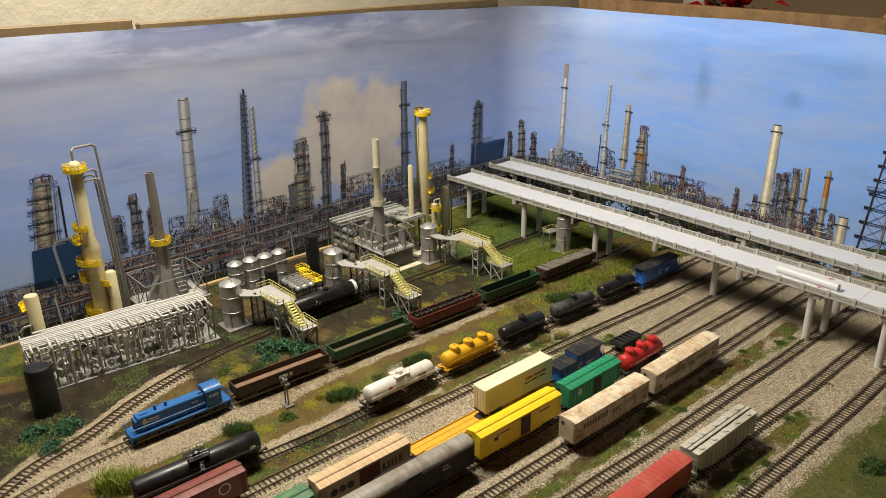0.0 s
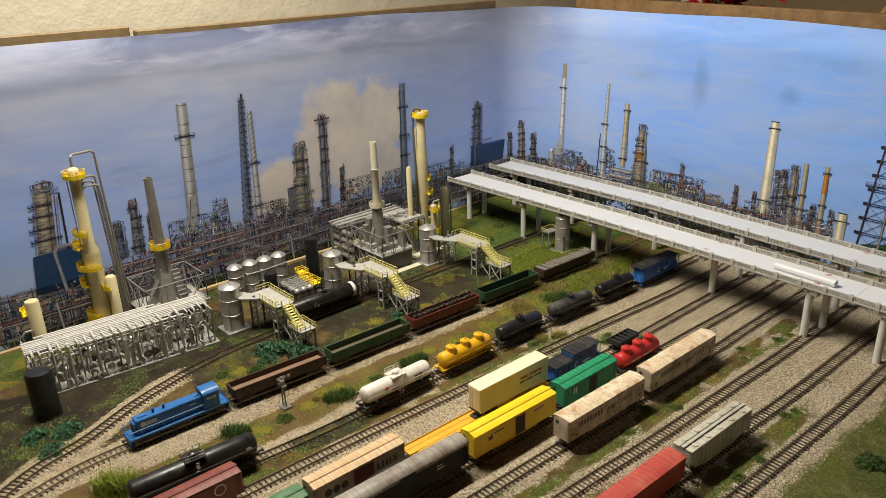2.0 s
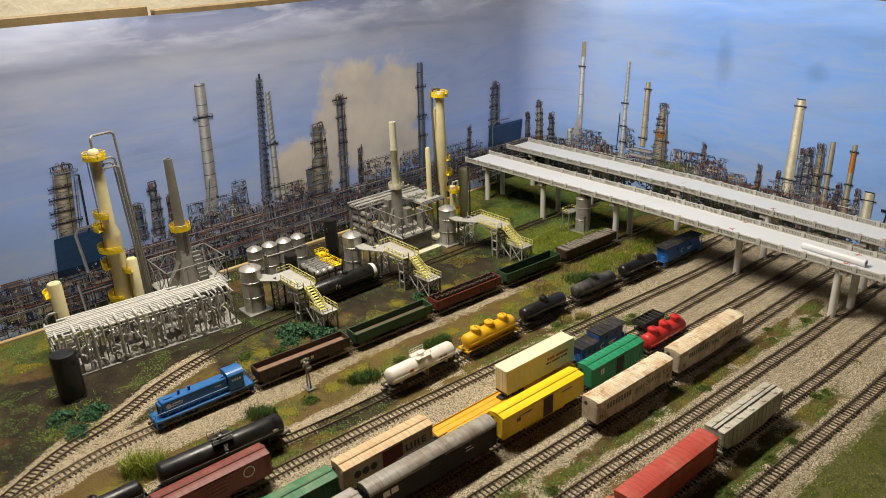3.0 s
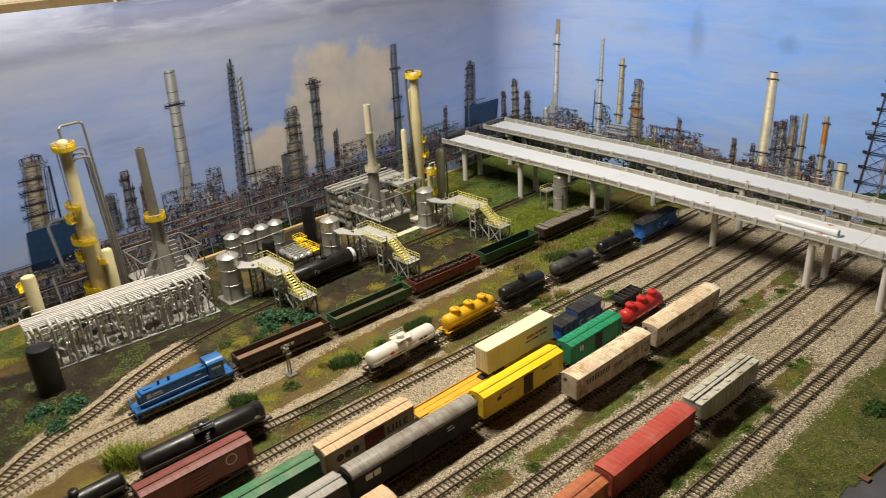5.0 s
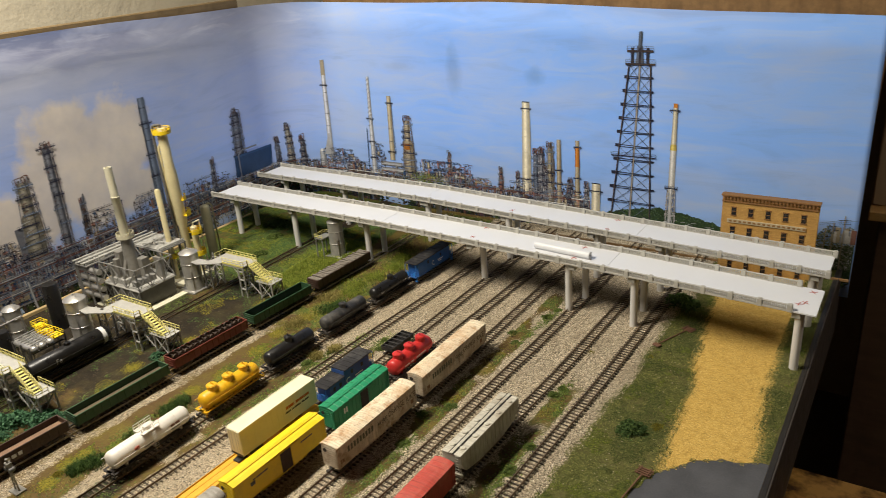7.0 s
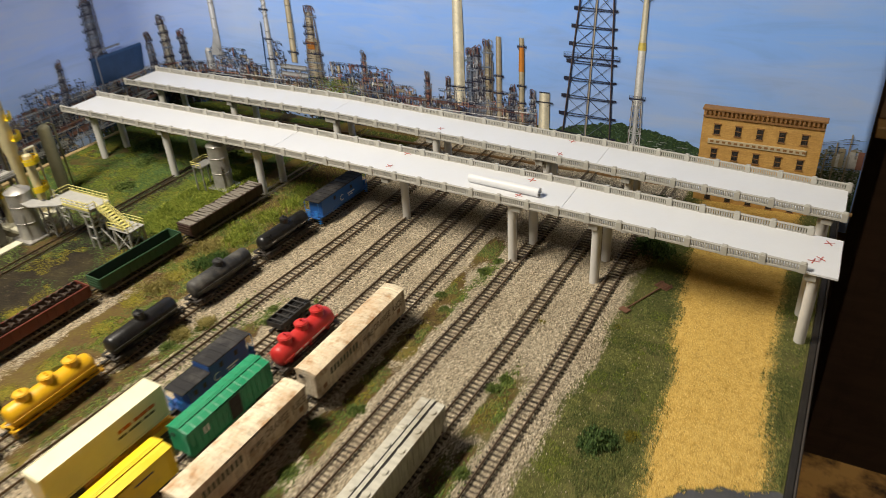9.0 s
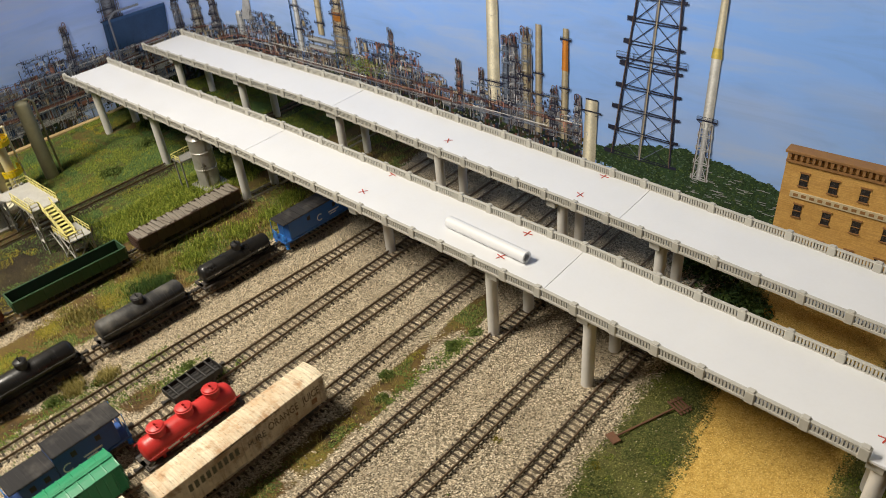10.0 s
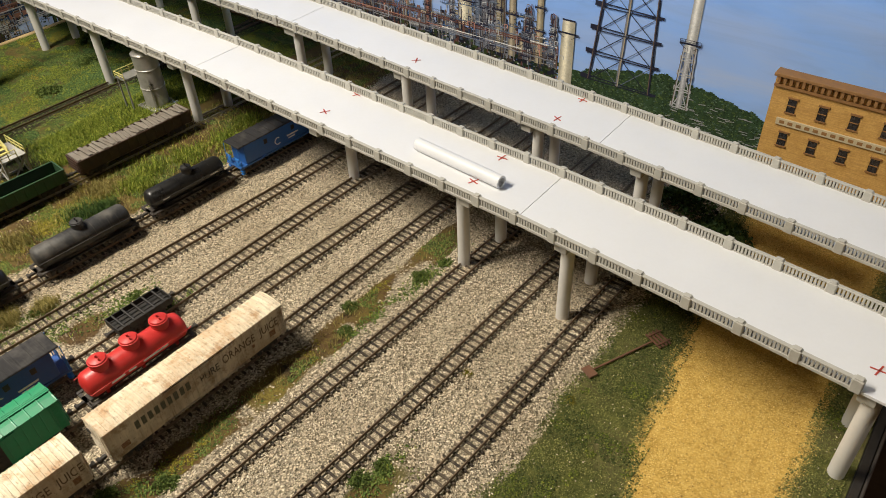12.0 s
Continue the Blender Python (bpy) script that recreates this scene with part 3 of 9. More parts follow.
def pipe_rack_print(s0, s1, z, rows, inks, slope=0.0):
    """A bundle of long pipes on trestles."""
    for k in range(rows):
        a = s0
        ink = rng.choice(inks)
        while a < s1:
            b = min(s1, a + rng.uniform(0.03, 0.20))
            za, zb = z + k * 0.0031 + slope * (a - s0), z + k * 0.0031 + slope * (b - s0)
            streak(ink, (a, za), (b, zb), 0.0019, 6 + k * 0.2)
            streak(tone(ink, 1.6), (a, za + 0.0005), (b, zb + 0.0005), 0.0006, 6.6 + k * 0.2)
            a = b + rng.choice((0, 0.003, 0.010, 0.022))
            if rng.random() < 0.4:
                ink = rng.choice(inks)
    for k in range(int((s1 - s0) / 0.021)):
        u = s0 + k * 0.021 + rng.uniform(-0.003, 0.003)
        zz = z + slope * (u - s0)
        blot(rng.choice((STEEL, DARK, PALE, BROWN)), u, u + 0.0014, zz - 0.017, zz + rows * 0.003, 5.5)
        if k % 3 == 0:
            streak(DARK, (u, zz - 0.017), (u + 0.018, zz), 0.0009, 5)


# the west side: a dark mass of pipe racks over grass, ending in a ragged skyline
west_top = ragged(lambda s: float(np.interp(s, [sw(-0.1), sw(0.2), sw(0.40), sw(0.6), sw(0.8), sw(1.0), sw(1.25), sw(1.45), 0], [0.09, 0.10, 0.115, 0.140, 0.138, 0.118, 0.118, 0.128, 0.11])), 0.020, 17, 2)
W0, W1 = sw(-0.15), 0.0
for k in range(620):
    s = W0 + (W1 - W0) * k / 620
    hi = west_top(s) * rng.uniform(0.80, 0.98)
    mass = tone(rng.choice((DARK, NAVY, STEEL, RUST, BROWN, GREY_BLUE)), rng.uniform(0.9, 1.9))
    blot(mass, s, s + 0.0040, 0.024, hi)
    blot(tone(rng.choice((WOOD, GREEN, WOOD, BROWN)), rng.uniform(0.5, 0.9)), s, s + 0.0040, -0.05, 0.0245)
for k in range(2600):
    s, z = rng.uniform(W0, W1), 0.0
    z = -0.02 + 0.055 * rng.random() ** 1.5
    blot(tone(rng.choice((WOOD, GREEN, WOOD, DARK)), rng.uniform(0.5, 1.3)), s, s + rng.uniform(0.002, 0.008), z, z + rng.uniform(0.001, 0.003), 1 + rng.random())
for k in range(330):
    s = rng.uniform(W0, W1)
    z = rng.uniform(0.03, 0.115)
    blot(tone(rng.choice((SAND, PALE, SAND, PALE, STEEL, SALMON)), rng.uniform(0.5, 1.0)), s, s + rng.uniform(0.010, 0.045), z, z + rng.uniform(0.003, 0.010), 1.8)
s = W0
while s < W1 - 0.03:
    w = rng.uniform(0.030, 0.075)
    z0 = rng.uniform(0.045, 0.075)
    plant(s, w, z0, max(0.03, west_top(s + w / 2) - z0), (STEEL, GREY_BLUE, DARK, RUST, PALE, STEEL, PALE, SALMON, RUST, GREY_BLUE), 1.0)
    s += w * rng.uniform(0.75, 1.05)
s = W0
while s < W1 - 0.02:
    w = rng.uniform(0.04, 0.10)
    plant(s, w, rng.uniform(0.005, 0.03), rng.uniform(0.02, 0.05), (STEEL, GREY_BLUE, DARK, NAVY, PALE, STEEL, BROWN, SAND), 0.7)
    s += w * rng.uniform(0.9, 1.6)
for z, rows, slope in ((0.020, 3, 0.004), (0.047, 5, 0.003), (0.082, 4, 0.004), (0.108, 3, 0.0)):
    pipe_rack_print(W0, W1, z, rows, (GREY_BLUE, STEEL, PALE, NAVY, RUST, PALE, STEEL, SALMON), slope)
for k in range(3200):
    s = rng.uniform(W0, W1)
    z = rng.uniform(0.01, 0.13)
    if z < west_top(s):
        blot(tone(rng.choice((PALE, STEEL, WHITE, SALMON, BLUE)), rng.uniform(0.6, 1.1)), s, s + rng.uniform(0.0007, 0.004), z, z + rng.uniform(0.0006, 0.002), 8)
for y in (0.312, 0.58, 0.73, 0.86):
    shaft((sw(y), 0.0), (sw(y) - 0.004, 0.072), 0.0045, 0.0045, PALE, 9, 4)

# west skyline
column((sw(0.313), 0.165), (sw(0.331), 0.312), 0.036, 0.030, (0.31, 0.28, 0.23), 6)
streak(DARK, (sw(0.352), 0.15), (sw(0.358), 0.295), 0.004, 6)
blot(tone(NAVY, 1.25), sw(0.279), sw(0.399), 0.112, 0.178, 8, sw(0.286), sw(0.407))
blot(tone(NAVY, 0.5), sw(0.277), sw(0.398), 0.098, 0.112, 8)
bent_pipe(tone(STEEL, 1.1), [(sw(0.333), 0.09), (sw(0.326), 0.176), (sw(0.333), 0.186), (sw(0.372), 0.187), (sw(0.385), 0.178)], 0.0065, 10)
column((sw(0.453), 0.130), (sw(0.456), 0.198), 0.019, 0.015, GREY_BLUE, 4)
column((sw(0.488), 0.130), (sw(0.494), 0.236), 0.019, 0.015, STEEL, 5)
column((sw(0.520), 0.120), (sw(0.523), 0.200), 0.012, 0.010, RUST, 4)
B = ((sw(0.620), 0.185), (sw(0.632), 0.431))
shaft(*B, 0.028, 0.0235, tone(PALE, 0.9), 4, 11)
hoops(*B, 0.028, 0.0235, (0.08, 0.2, 0.31, 0.42, 0.53, 0.64, 0.72, 0.82, 0.985), tone(STEEL, 0.35), 0.0012)
gallery(sw(0.627), 0.358, 0.021, 0.024, 0.007)
art.shape([(sw(0.592), 0.145), (sw(0.626), 0.145), (sw(0.632), 0.225), (sw(0.618), 0.225)], tone(PALE, 0.75), 5)
streak(DARK, (sw(0.605), 0.150), (sw(0.620), 0.222), 0.0012, 6)
plant(sw(0.560), 0.115, 0.120, 0.055, (STEEL, DARK, BROWN, GREY_BLUE, PALE), 1.3)
plant(sw(0.668), 0.035, 0.130, 0.070, (DARK, STEEL, BROWN), 1.2)
lattice((sw(0.749), 0.140), (sw(0.769), 0.425), 0.021, 0.010, 22, False, 0.0016, GREY_BLUE)
streak(DARK, (sw(0.757), 0.140), (sw(0.772), 0.432), 0.0050, 5)
for k in range(20):
    u, z = 0.757 + 0.015 * k / 20, 0.15 + k * 0.0139
    gallery(sw(u), z, 0.008, 0.007, 0.004, DARK, 6)
spiral_stack((sw(0.780), 0.140), (sw(0.787), 0.390), 0.018, 0.011, tone(PALE, 0.95))
gallery(sw(0.783), 0.268, 0.014, 0.015)
gallery(sw(0.781), 0.165, 0.017, 0.020)
plant(sw(0.800), 0.060, 0.120, 0.045, (DARK, RUST, BROWN, STEEL), 1.2)
column((sw(0.897), 0.110), (sw(0.907), 0.285), 0.043, 0.026, (0.27, 0.25, 0.20), 8, 0.55)
blot(tone(STEEL, 0.7), sw(0.862), sw(0.880), 0.125, 0.19, 2)
column((sw(0.966), 0.055), (sw(0.977), 0.342), 0.020, 0.0165, tone(STEEL, 0.9), 9)
gallery(sw(0.977), 0.340, 0.022, 0.022, 0.005)
column((sw(1.02), 0.12), (sw(1.024), 0.205), 0.012, 0.010, BROWN, 4)
plant(sw(1.035), 0.085, 0.095, 0.075, (STEEL, GREY_BLUE, BROWN, DARK, RUST, OCHRE), 1.1)
J = ((sw(1.226), 0.10), (sw(1.235), 0.396))
shaft(*J, 0.026, 0.0185, tone(GREY_BLUE, 1.25), 4)
hoops(*J, 0.026, 0.0185, (0.2, 0.35, 0.5, 0.65, 0.75, 0.92), DARK)
for z in (0.20, 0.255, 0.332):
    gallery(sw(1.2325), z, 0.017, 0.019, 0.006)
rungs(sw(1.223), 0.14, 0.38)
plant(sw(1.15), 0.08, 0.08, 0.085, (STEEL, GREY_BLUE, DARK, BROWN), 1.1)
plant(sw(1.30), 0.15, 0.075, 0.075, (STEEL, GREY_BLUE, DARK, BROWN, PALE), 1.1)
column((sw(1.40), 0.10), (sw(1.405), 0.185), 0.012, 0.010, STEEL, 4)
column((sw(1.506), 0.17), (sw(1.514), 0.295), 0.030, 0.024, STEEL, 7)
blot(tone(BLUE, 0.55), sw(1.480), ARC * 0.035, 0.118, 0.172, 8, sw(1.484), ARC * 0.075)
blot(tone(BLUE, 0.8), sw(1.484), ARC * 0.075, 0.172, 0.178, 8)
for k in range(9):
    streak(tone(NAVY, 0.8), (sw(1.49) + k * 0.015, 0.12), (sw(1.493) + k * 0.0155, 0.172), 0.0012, 9)
bent_pipe(STEEL, [(sw(1.497), 0.06), (sw(1.499), 0.178), (sw(1.515), 0.190), (sw(1.57), 0.190)], 0.0042, 10)

# north side and its skyline
north_top = ragged(lambda s: float(np.interp(s, [0, sn(-1.30), sn(-1.22), sn(-1.18), sn(-1.0), sn(-0.88), sn(-0.82), sn(-0.76), sn(-0.70), sn(-0.56), sn(-0.50)], [0.110, 0.120, 0.130, 0.090, 0.105, 0.120, 0.100, 0.085, 0.100, 0.115, 0.075])), 0.010, 22, 8)
N1 = sn(-0.505)
for k in range(300):
    s = N1 * k / 300
    blot(tone(rng.choice((STEEL, GREY_BLUE, BROWN, DARK, NAVY, RUST)), rng.uniform(0.5, 1.1)), s, s + 0.0047, -0.05, north_top(s) * rng.uniform(0.70, 0.95))
# dark ink low down stands in for the viaduct decks' shade on the sheet
for k in range(3000):
    s, z = rng.uniform(0.0, N1), rng.uniform(-0.04, 0.058)
    blot(tone(rng.choice((WOOD, DARK, WOOD, BROWN, GREEN)), rng.uniform(0.35, 0.9)), s, s + rng.uniform(0.003, 0.010), z, z + rng.uniform(0.002, 0.007), 1.2 + rng.random())
s = 0.0
while s < N1 - 0.03:
    w = rng.uniform(0.030, 0.070)
    w = min(w, N1 - s)
    plant(s, w, rng.uniform(0.050, 0.062), max(0.03, north_top(s + w / 2) - 0.055), (STEEL, PALE, GREY_BLUE, DARK, SALMON, BROWN, PALE, BLUE, OCHRE), 1.2)
    s += w * rng.uniform(0.7, 0.95)
for z, rows in ((0.060, 3), (0.080, 3)):
    pipe_rack_print(0.0, N1, z, rows, (STEEL, PALE, SALMON, GREY_BLUE, RUST, WHITE, BROWN), 0.0)
for k in range(900):
    s = rng.uniform(0, N1)
    z = rng.uniform(0.02, 0.11)
    if z < north_top(s):
        blot(tone(rng.choice((PALE, WHITE, SALMON, STEEL, BLUE, OCHRE)), rng.uniform(0.6, 1.1)), s, s + rng.uniform(0.0007, 0.0035), z, z + rng.uniform(0.0006, 0.002), 8)
column((ARC * 0.164, 0.10), (ARC * 0.172, 0.182), 0.013, 0.011, STEEL, 5)
column((ARC * 0.364, 0.10), (ARC * 0.366, 0.216), 0.016, 0.0135, (0.36, 0.34, 0.29), 6)
column((ARC * 0.549, 0.095), (ARC * 0.55, 0.177), 0.014, 0.012, STEEL, 5)
shaft((ARC * 0.847, 0.09), (ARC * 0.847, 0.135), 0.022, 0.020, PALE, 4)
shaft((ARC * 0.847, 0.135), (ARC * 0.847, 0.142), 0.020, 0.010, WHITE, 4)
Q = ((sn(-1.320), 0.125), (sn(-1.311), 0.403))
shaft(*Q, 0.019, 0.0145, tone(PALE, 1.3), 4, 11)
hoops(*Q, 0.019, 0.0145, (0.2, 0.32, 0.45, 0.58, 0.67, 0.87), tone(STEEL, 0.5), 0.0010)
gallery(sn(-1.3155), 0.330, 0.013, 0.014, 0.003)
blot(tone(SAND, 0.75), sn(-1.319), sn(-1.304), 0.36, 0.402, 6, sn(-1.3175), sn(-1.3045))
art.shape([(sn(-1.345), 0.125), (sn(-1.318), 0.125), (sn(-1.311), 0.19), (sn(-1.323), 0.19)], tone(PALE, 0.95), 5)
plant(sn(-1.345), 0.11, 0.085, 0.058, (NAVY, BLUE, STEEL, DARK, GREY_BLUE), 1.5)
spiral_stack((sn(-1.162), 0.085), (sn(-1.153), 0.361), 0.0165, 0.0085, tone(PALE, 1.2))
for z in (0.13, 0.176, 0.242):
    gallery(sn(-1.160), z, 0.012, 0.013, 0.004)
streak(NAVY, (sn(-1.181), 0.09), (sn(-1.174), 0.215), 0.0024, 4)
plant(sn(-1.150), 0.028, 0.085, 0.085, (STEEL, BROWN, DARK), 1.3)
O2 = ((sn(-1.093), 0.13), (sn(-1.087), 0.311))
shaft(*O2, 0.0165, 0.0135, tone(SAND, 1.0), 4)
hoops(*O2, 0.0165, 0.0135, (0.3, 0.5, 0.7), tone(STEEL, 0.4))
gallery(sn(-1.0868), 0.290, 0.012, 0.013, 0.003)
gallery(sn(-1.093), 0.152, 0.014, 0.014, 0.004)
rungs(sn(-1.080), 0.15, 0.29)
for z in (0.095, 0.112):
    for q in range(4):
        blot(tone(PALE, (0.4, 1.1, 0.9, 0.5)[q]), sn(-1.135), sn(-1.06), z + q * 0.003, z + (q + 1) * 0.003, 5)
column((sn(-1.038), 0.085), (sn(-1.034), 0.246), 0.035, 0.021, tone(OCHRE, 1.05), 8, 0.60)
blot(tone(ORANGE, 0.75), sn(-1.049), sn(-1.029), 0.165, 0.182, 6)
plant(sn(-1.00), 0.16, 0.075, 0.062, (BLUE, STEEL, SALMON, RUST, GREY_BLUE, PALE, BROWN), 1.5)
column((sn(-0.905), 0.10), (sn(-0.902), 0.160), 0.010, 0.009, SALMON, 4)
for k in range(320):
    s = sn(rng.gauss(-0.985, 0.035))
    z = rng.uniform(0.07, 0.102)
    blot(tone((0.20, 0.26, 0.05), rng.uniform(0.5, 1.3)), s, s + rng.uniform(0.001, 0.003), z, z + 0.002, 9)
CH = ((sn(-0.674), 0.08), (sn(-0.6705), 0.316))
shaft(*CH, 0.0265, 0.0205, CREAM, 4, 11)
hoops(*CH, 0.0265, 0.0205, (0.13, 0.30, 0.47, 0.64, 0.8), tone(CREAM, 0.72), 0.0007)
gallery(sn(-0.671), 0.298, 0.014, 0.0145, 0.003)
blot(DARK, sn(-0.681), sn(-0.6605), 0.3145, 0.317, 6)
gallery(sn(-0.673), 0.118, 0.018, 0.018, 0.004)
column((sn(-0.749), 0.07), (sn(-0.747), 0.131), 0.012, 0.009, tone(SALMON, 0.8), 4)
for s, z, c, w in ((sn(-0.648), 0.190, GREY_BLUE, 0.013), (sn(-0.633), 0.195, STEEL, 0.012), (sn(-0.609), 0.208, tone(SAND, 0.7), 0.014), (sn(-0.622), 0.150, STEEL, 0.008), (sn(-0.558), 0.125, STEEL, 0.010), (sn(-0.70), 0.125, PALE, 0.007), (sn(-0.514), 0.118, PALE, 0.008)):
    column((s, 0.05), (s + 0.001, z), w * 1.1, w, c, 6)
shaft((sn(-0.585), 0.05), (sn(-0.585), 0.229), 0.0125, 0.0105, tone(OCHRE, 1.1), 5)
gallery(sn(-0.585), 0.150, 0.010, 0.010, 0.004)
gallery(sn(-0.585), 0.115, 0.011, 0.011, 0.004)
shaft((sn(-0.537), 0.05), (sn(-0.537), 0.230), 0.0125, 0.0095, tone(SAND, 0.9), 5)
shaft((sn(-0.537), 0.165), (sn(-0.537), 0.214), 0.0115, 0.0100, ORANGE, 6)
for z in (0.10, 0.135, 0.212):
    gallery(sn(-0.537), z, 0.009, 0.010, 0.004)
shaft((sn(-0.490), 0.020), (sn(-0.489), 0.129), 0.0235, 0.0205, tone(CREAM, 0.95), 5)
gallery(sn(-0.489), 0.108, 0.017, 0.017, 0.002)
blot(DARK, sn(-0.4995), sn(-0.4785), 0.1275, 0.130, 6)
# open derrick with two railed stages at its head
lattice((sn(-0.4035), 0.050), (sn(-0.3905), 0.412), 0.094, 0.048, 11, True, 0.0034)
for z, a, b in ((0.412, 0.032, 0.034), (0.440, 0.029, 0.029)):
    gallery(sn(-0.3905), z, a, b, 0.011, tone(BROWN, 0.8), 9)
    blot(DARK, sn(-0.3905) - a, sn(-0.3905) + b, z - 0.002, z + 0.003, 9)
gallery(sn(-0.400), 0.203, 0.052, 0.053, 0.009, DARK, 9)
for u in (-0.017, 0.0, 0.017):
    blot(DARK, sn(-0.3905) + u - 0.003, sn(-0.3905) + u + 0.003, 0.414, 0.448, 8)
shaft((sn(-0.391), 0.410), (sn(-0.391), 0.452), 0.018, 0.012, GREY_BLUE, 8, 5)
shaft((sn(-0.391), 0.448), (sn(-0.390), 0.482), 0.0085, 0.0075, tone(GREY_BLUE, 0.7), 9, 5)
# flare stack on a lattice foot
shaft((sn(-0.3095), 0.125), (sn(-0.309), 0.226), 0.0145, 0.0130, tone(WHITE, 0.9), 5)
shaft((sn(-0.309), 0.226), (sn(-0.309), 0.240), 0.0150, 0.0125, (0.62, 0.50, 0.13), 6)
shaft((sn(-0.309), 0.238), (sn(-0.308), 0.330), 0.0115, 0.0085, tone(CREAM, 0.85), 5)
blot(ORANGE, sn(-0.3123), sn(-0.3038), 0.322, 0.331, 7)
gallery(sn(-0.3085), 0.314, 0.012, 0.011, 0.003)
gallery(sn(-0.3095), 0.136, 0.015, 0.014, 0.006)
lattice((sn(-0.310), 0.045), (sn(-0.3095), 0.134), 0.021, 0.016, 4, False, 0.0026, PALE)
shaft((sn(-0.311), 0.045), (sn(-0.3098), 0.134), 0.008, 0.008, PALE, 5, 5)
# wooded rise and the far bank at the free end
hill = ragged(lambda s: float(np.interp(s, [sn(-0.50), sn(-0.42), sn(-0.34), sn(-0.26), sn(-0.20), sn(-0.10), sn(0.0), sn(0.07)], [0.050, 0.075, 0.088, 0.080, 0.062, 0.045, 0.050, 0.060])), 0.006, 40, 5)
for k in range(170):
    s = sn(-0.50) + k * 0.00334
    blot(tone(WOOD, rng.uniform(1.5, 2.1)), s, s + 0.0036, -0.05, hill(s) - rng.uniform(0.001, 0.003), 0.2)
for k in range(7500):
    s = rng.uniform(sn(-0.50), sn(0.066))
    z = -0.04 + (hill(s) + 0.037) * rng.random()
    w = rng.uniform(0.0006, 0.0024)
    c = tone(rng.choice((GREEN, WOOD, WOOD, GREEN, (0.10, 0.15, 0.09), (0.06, 0.10, 0.075))), rng.uniform(0.75, 1.35))
    blot(c, s - w, s + w, z, z + rng.uniform(0.0008, 0.0024), 1 + rng.random() * 3, s - w * 0.4, s + w * 0.5)
for k in range(60):
    s = rng.uniform(sn(-0.33), sn(-0.19))
    z = rng.uniform(0.02, hill(s) * 0.8)
    streak(tone(PALE, 0.8), (s, z), (s + rng.uniform(0.004, 0.012), z + rng.uniform(-0.001, 0.002)), 0.0009, 6)
for s, h in ((sn(0.012), 0.088), (sn(0.045), 0.120), (sn(0.026), 0.104)):
    streak(tone(OCHRE, 0.9), (s, 0.0), (s, h), 0.0022, 9)
    for q in (0.010, 0.018):
        streak(DARK, (s - 0.011, h - q), (s + 0.011, h - q + 0.002), 0.0010, 9)
for a, b in ((sn(-0.01), sn(0.045)), (sn(0.0), sn(0.066))):
    streak(GREY_BLUE, (a, 0.096), (b, 0.112), 0.0006, 8)
for k in range(1500):
    s = sn(rng.uniform(-0.005, 0.066))
    z = rng.uniform(0.0, 0.085 + 0.012 * math.sin(s * 160))
    w = rng.uniform(0.0008, 0.0024)
    blot(tone(rng.choice(((0.15, 0.19, 0.12), (0.20, 0.22, 0.15), (0.10, 0.14, 0.09), PALE)), rng.uniform(0.6, 1.2)), s - w, s + w, z, z + rng.uniform(0.001, 0.0026), 5, s - w * 0.4, s + w * 0.5)
for k in range(14):
    s = sn(0.008) + rng.uniform(0, 0.055)
    blot(tone(rng.choice((PALE, WHITE, SAND, SALMON)), 0.8), s, s + rng.uniform(0.004, 0.010), 0.060, 0.075 + rng.random() * 0.02, 7)
art.publish("ink")

# boards that carry the sheet
M["strip_wood"] = streaked("olive_brown_strip", (0.23, 0.16, 0.075), (0.12, 0.08, 0.03), 0.5, 0.6, (60, 6, 60))
for y0, y1 in ((-0.2, 0.555), (0.568, 1.60)):
    setting("trim", bx(WEST - 0.03, WEST - 0.006, y0, y1, 0.40, 0.594 if y0 < 0 else 0.585, 0.002), "strip_wood", "brown wooden strip behind the backdrop's top edge", "trim")
setting("trim", bx(-1.30, 0.06, NORTH + 0.006, NORTH + 0.03, 0.30, 0.552, 0.002, pose(0, 0, 0, 0, 1.6, 0) @ pose(0, 0, 0)), "wood", "brown wooden strip behind the backdrop's top edge", "trim")
setting("trim", bx(-1.45, 0.07, NORTH - 0.055, NORTH - 0.05, 0.0, 0.004), "wood", "thin wooden edge strip at the layout's back", "trim")


setting("trim", bx(WEST + 0.004, WEST + 0.014, -0.15, 1.50, -0.01, 0.007, 0.001), "edge_strip", "pale wooden strip at the foot of the backdrop", "trim")

# ---- ground: one sheet of scenery ----
def near_track(names, x, y):
    return min(abs(x - TX[n](y)) for n in names)


TX = {k: polyline([(p.x, p.y) for p in v]) for k, v in LINES.items()}


def soft(v, a, b):
    t = max(0.0, min(1.0, (v - a) / (b - a)))
    return t * t * (3 - 2 * t)


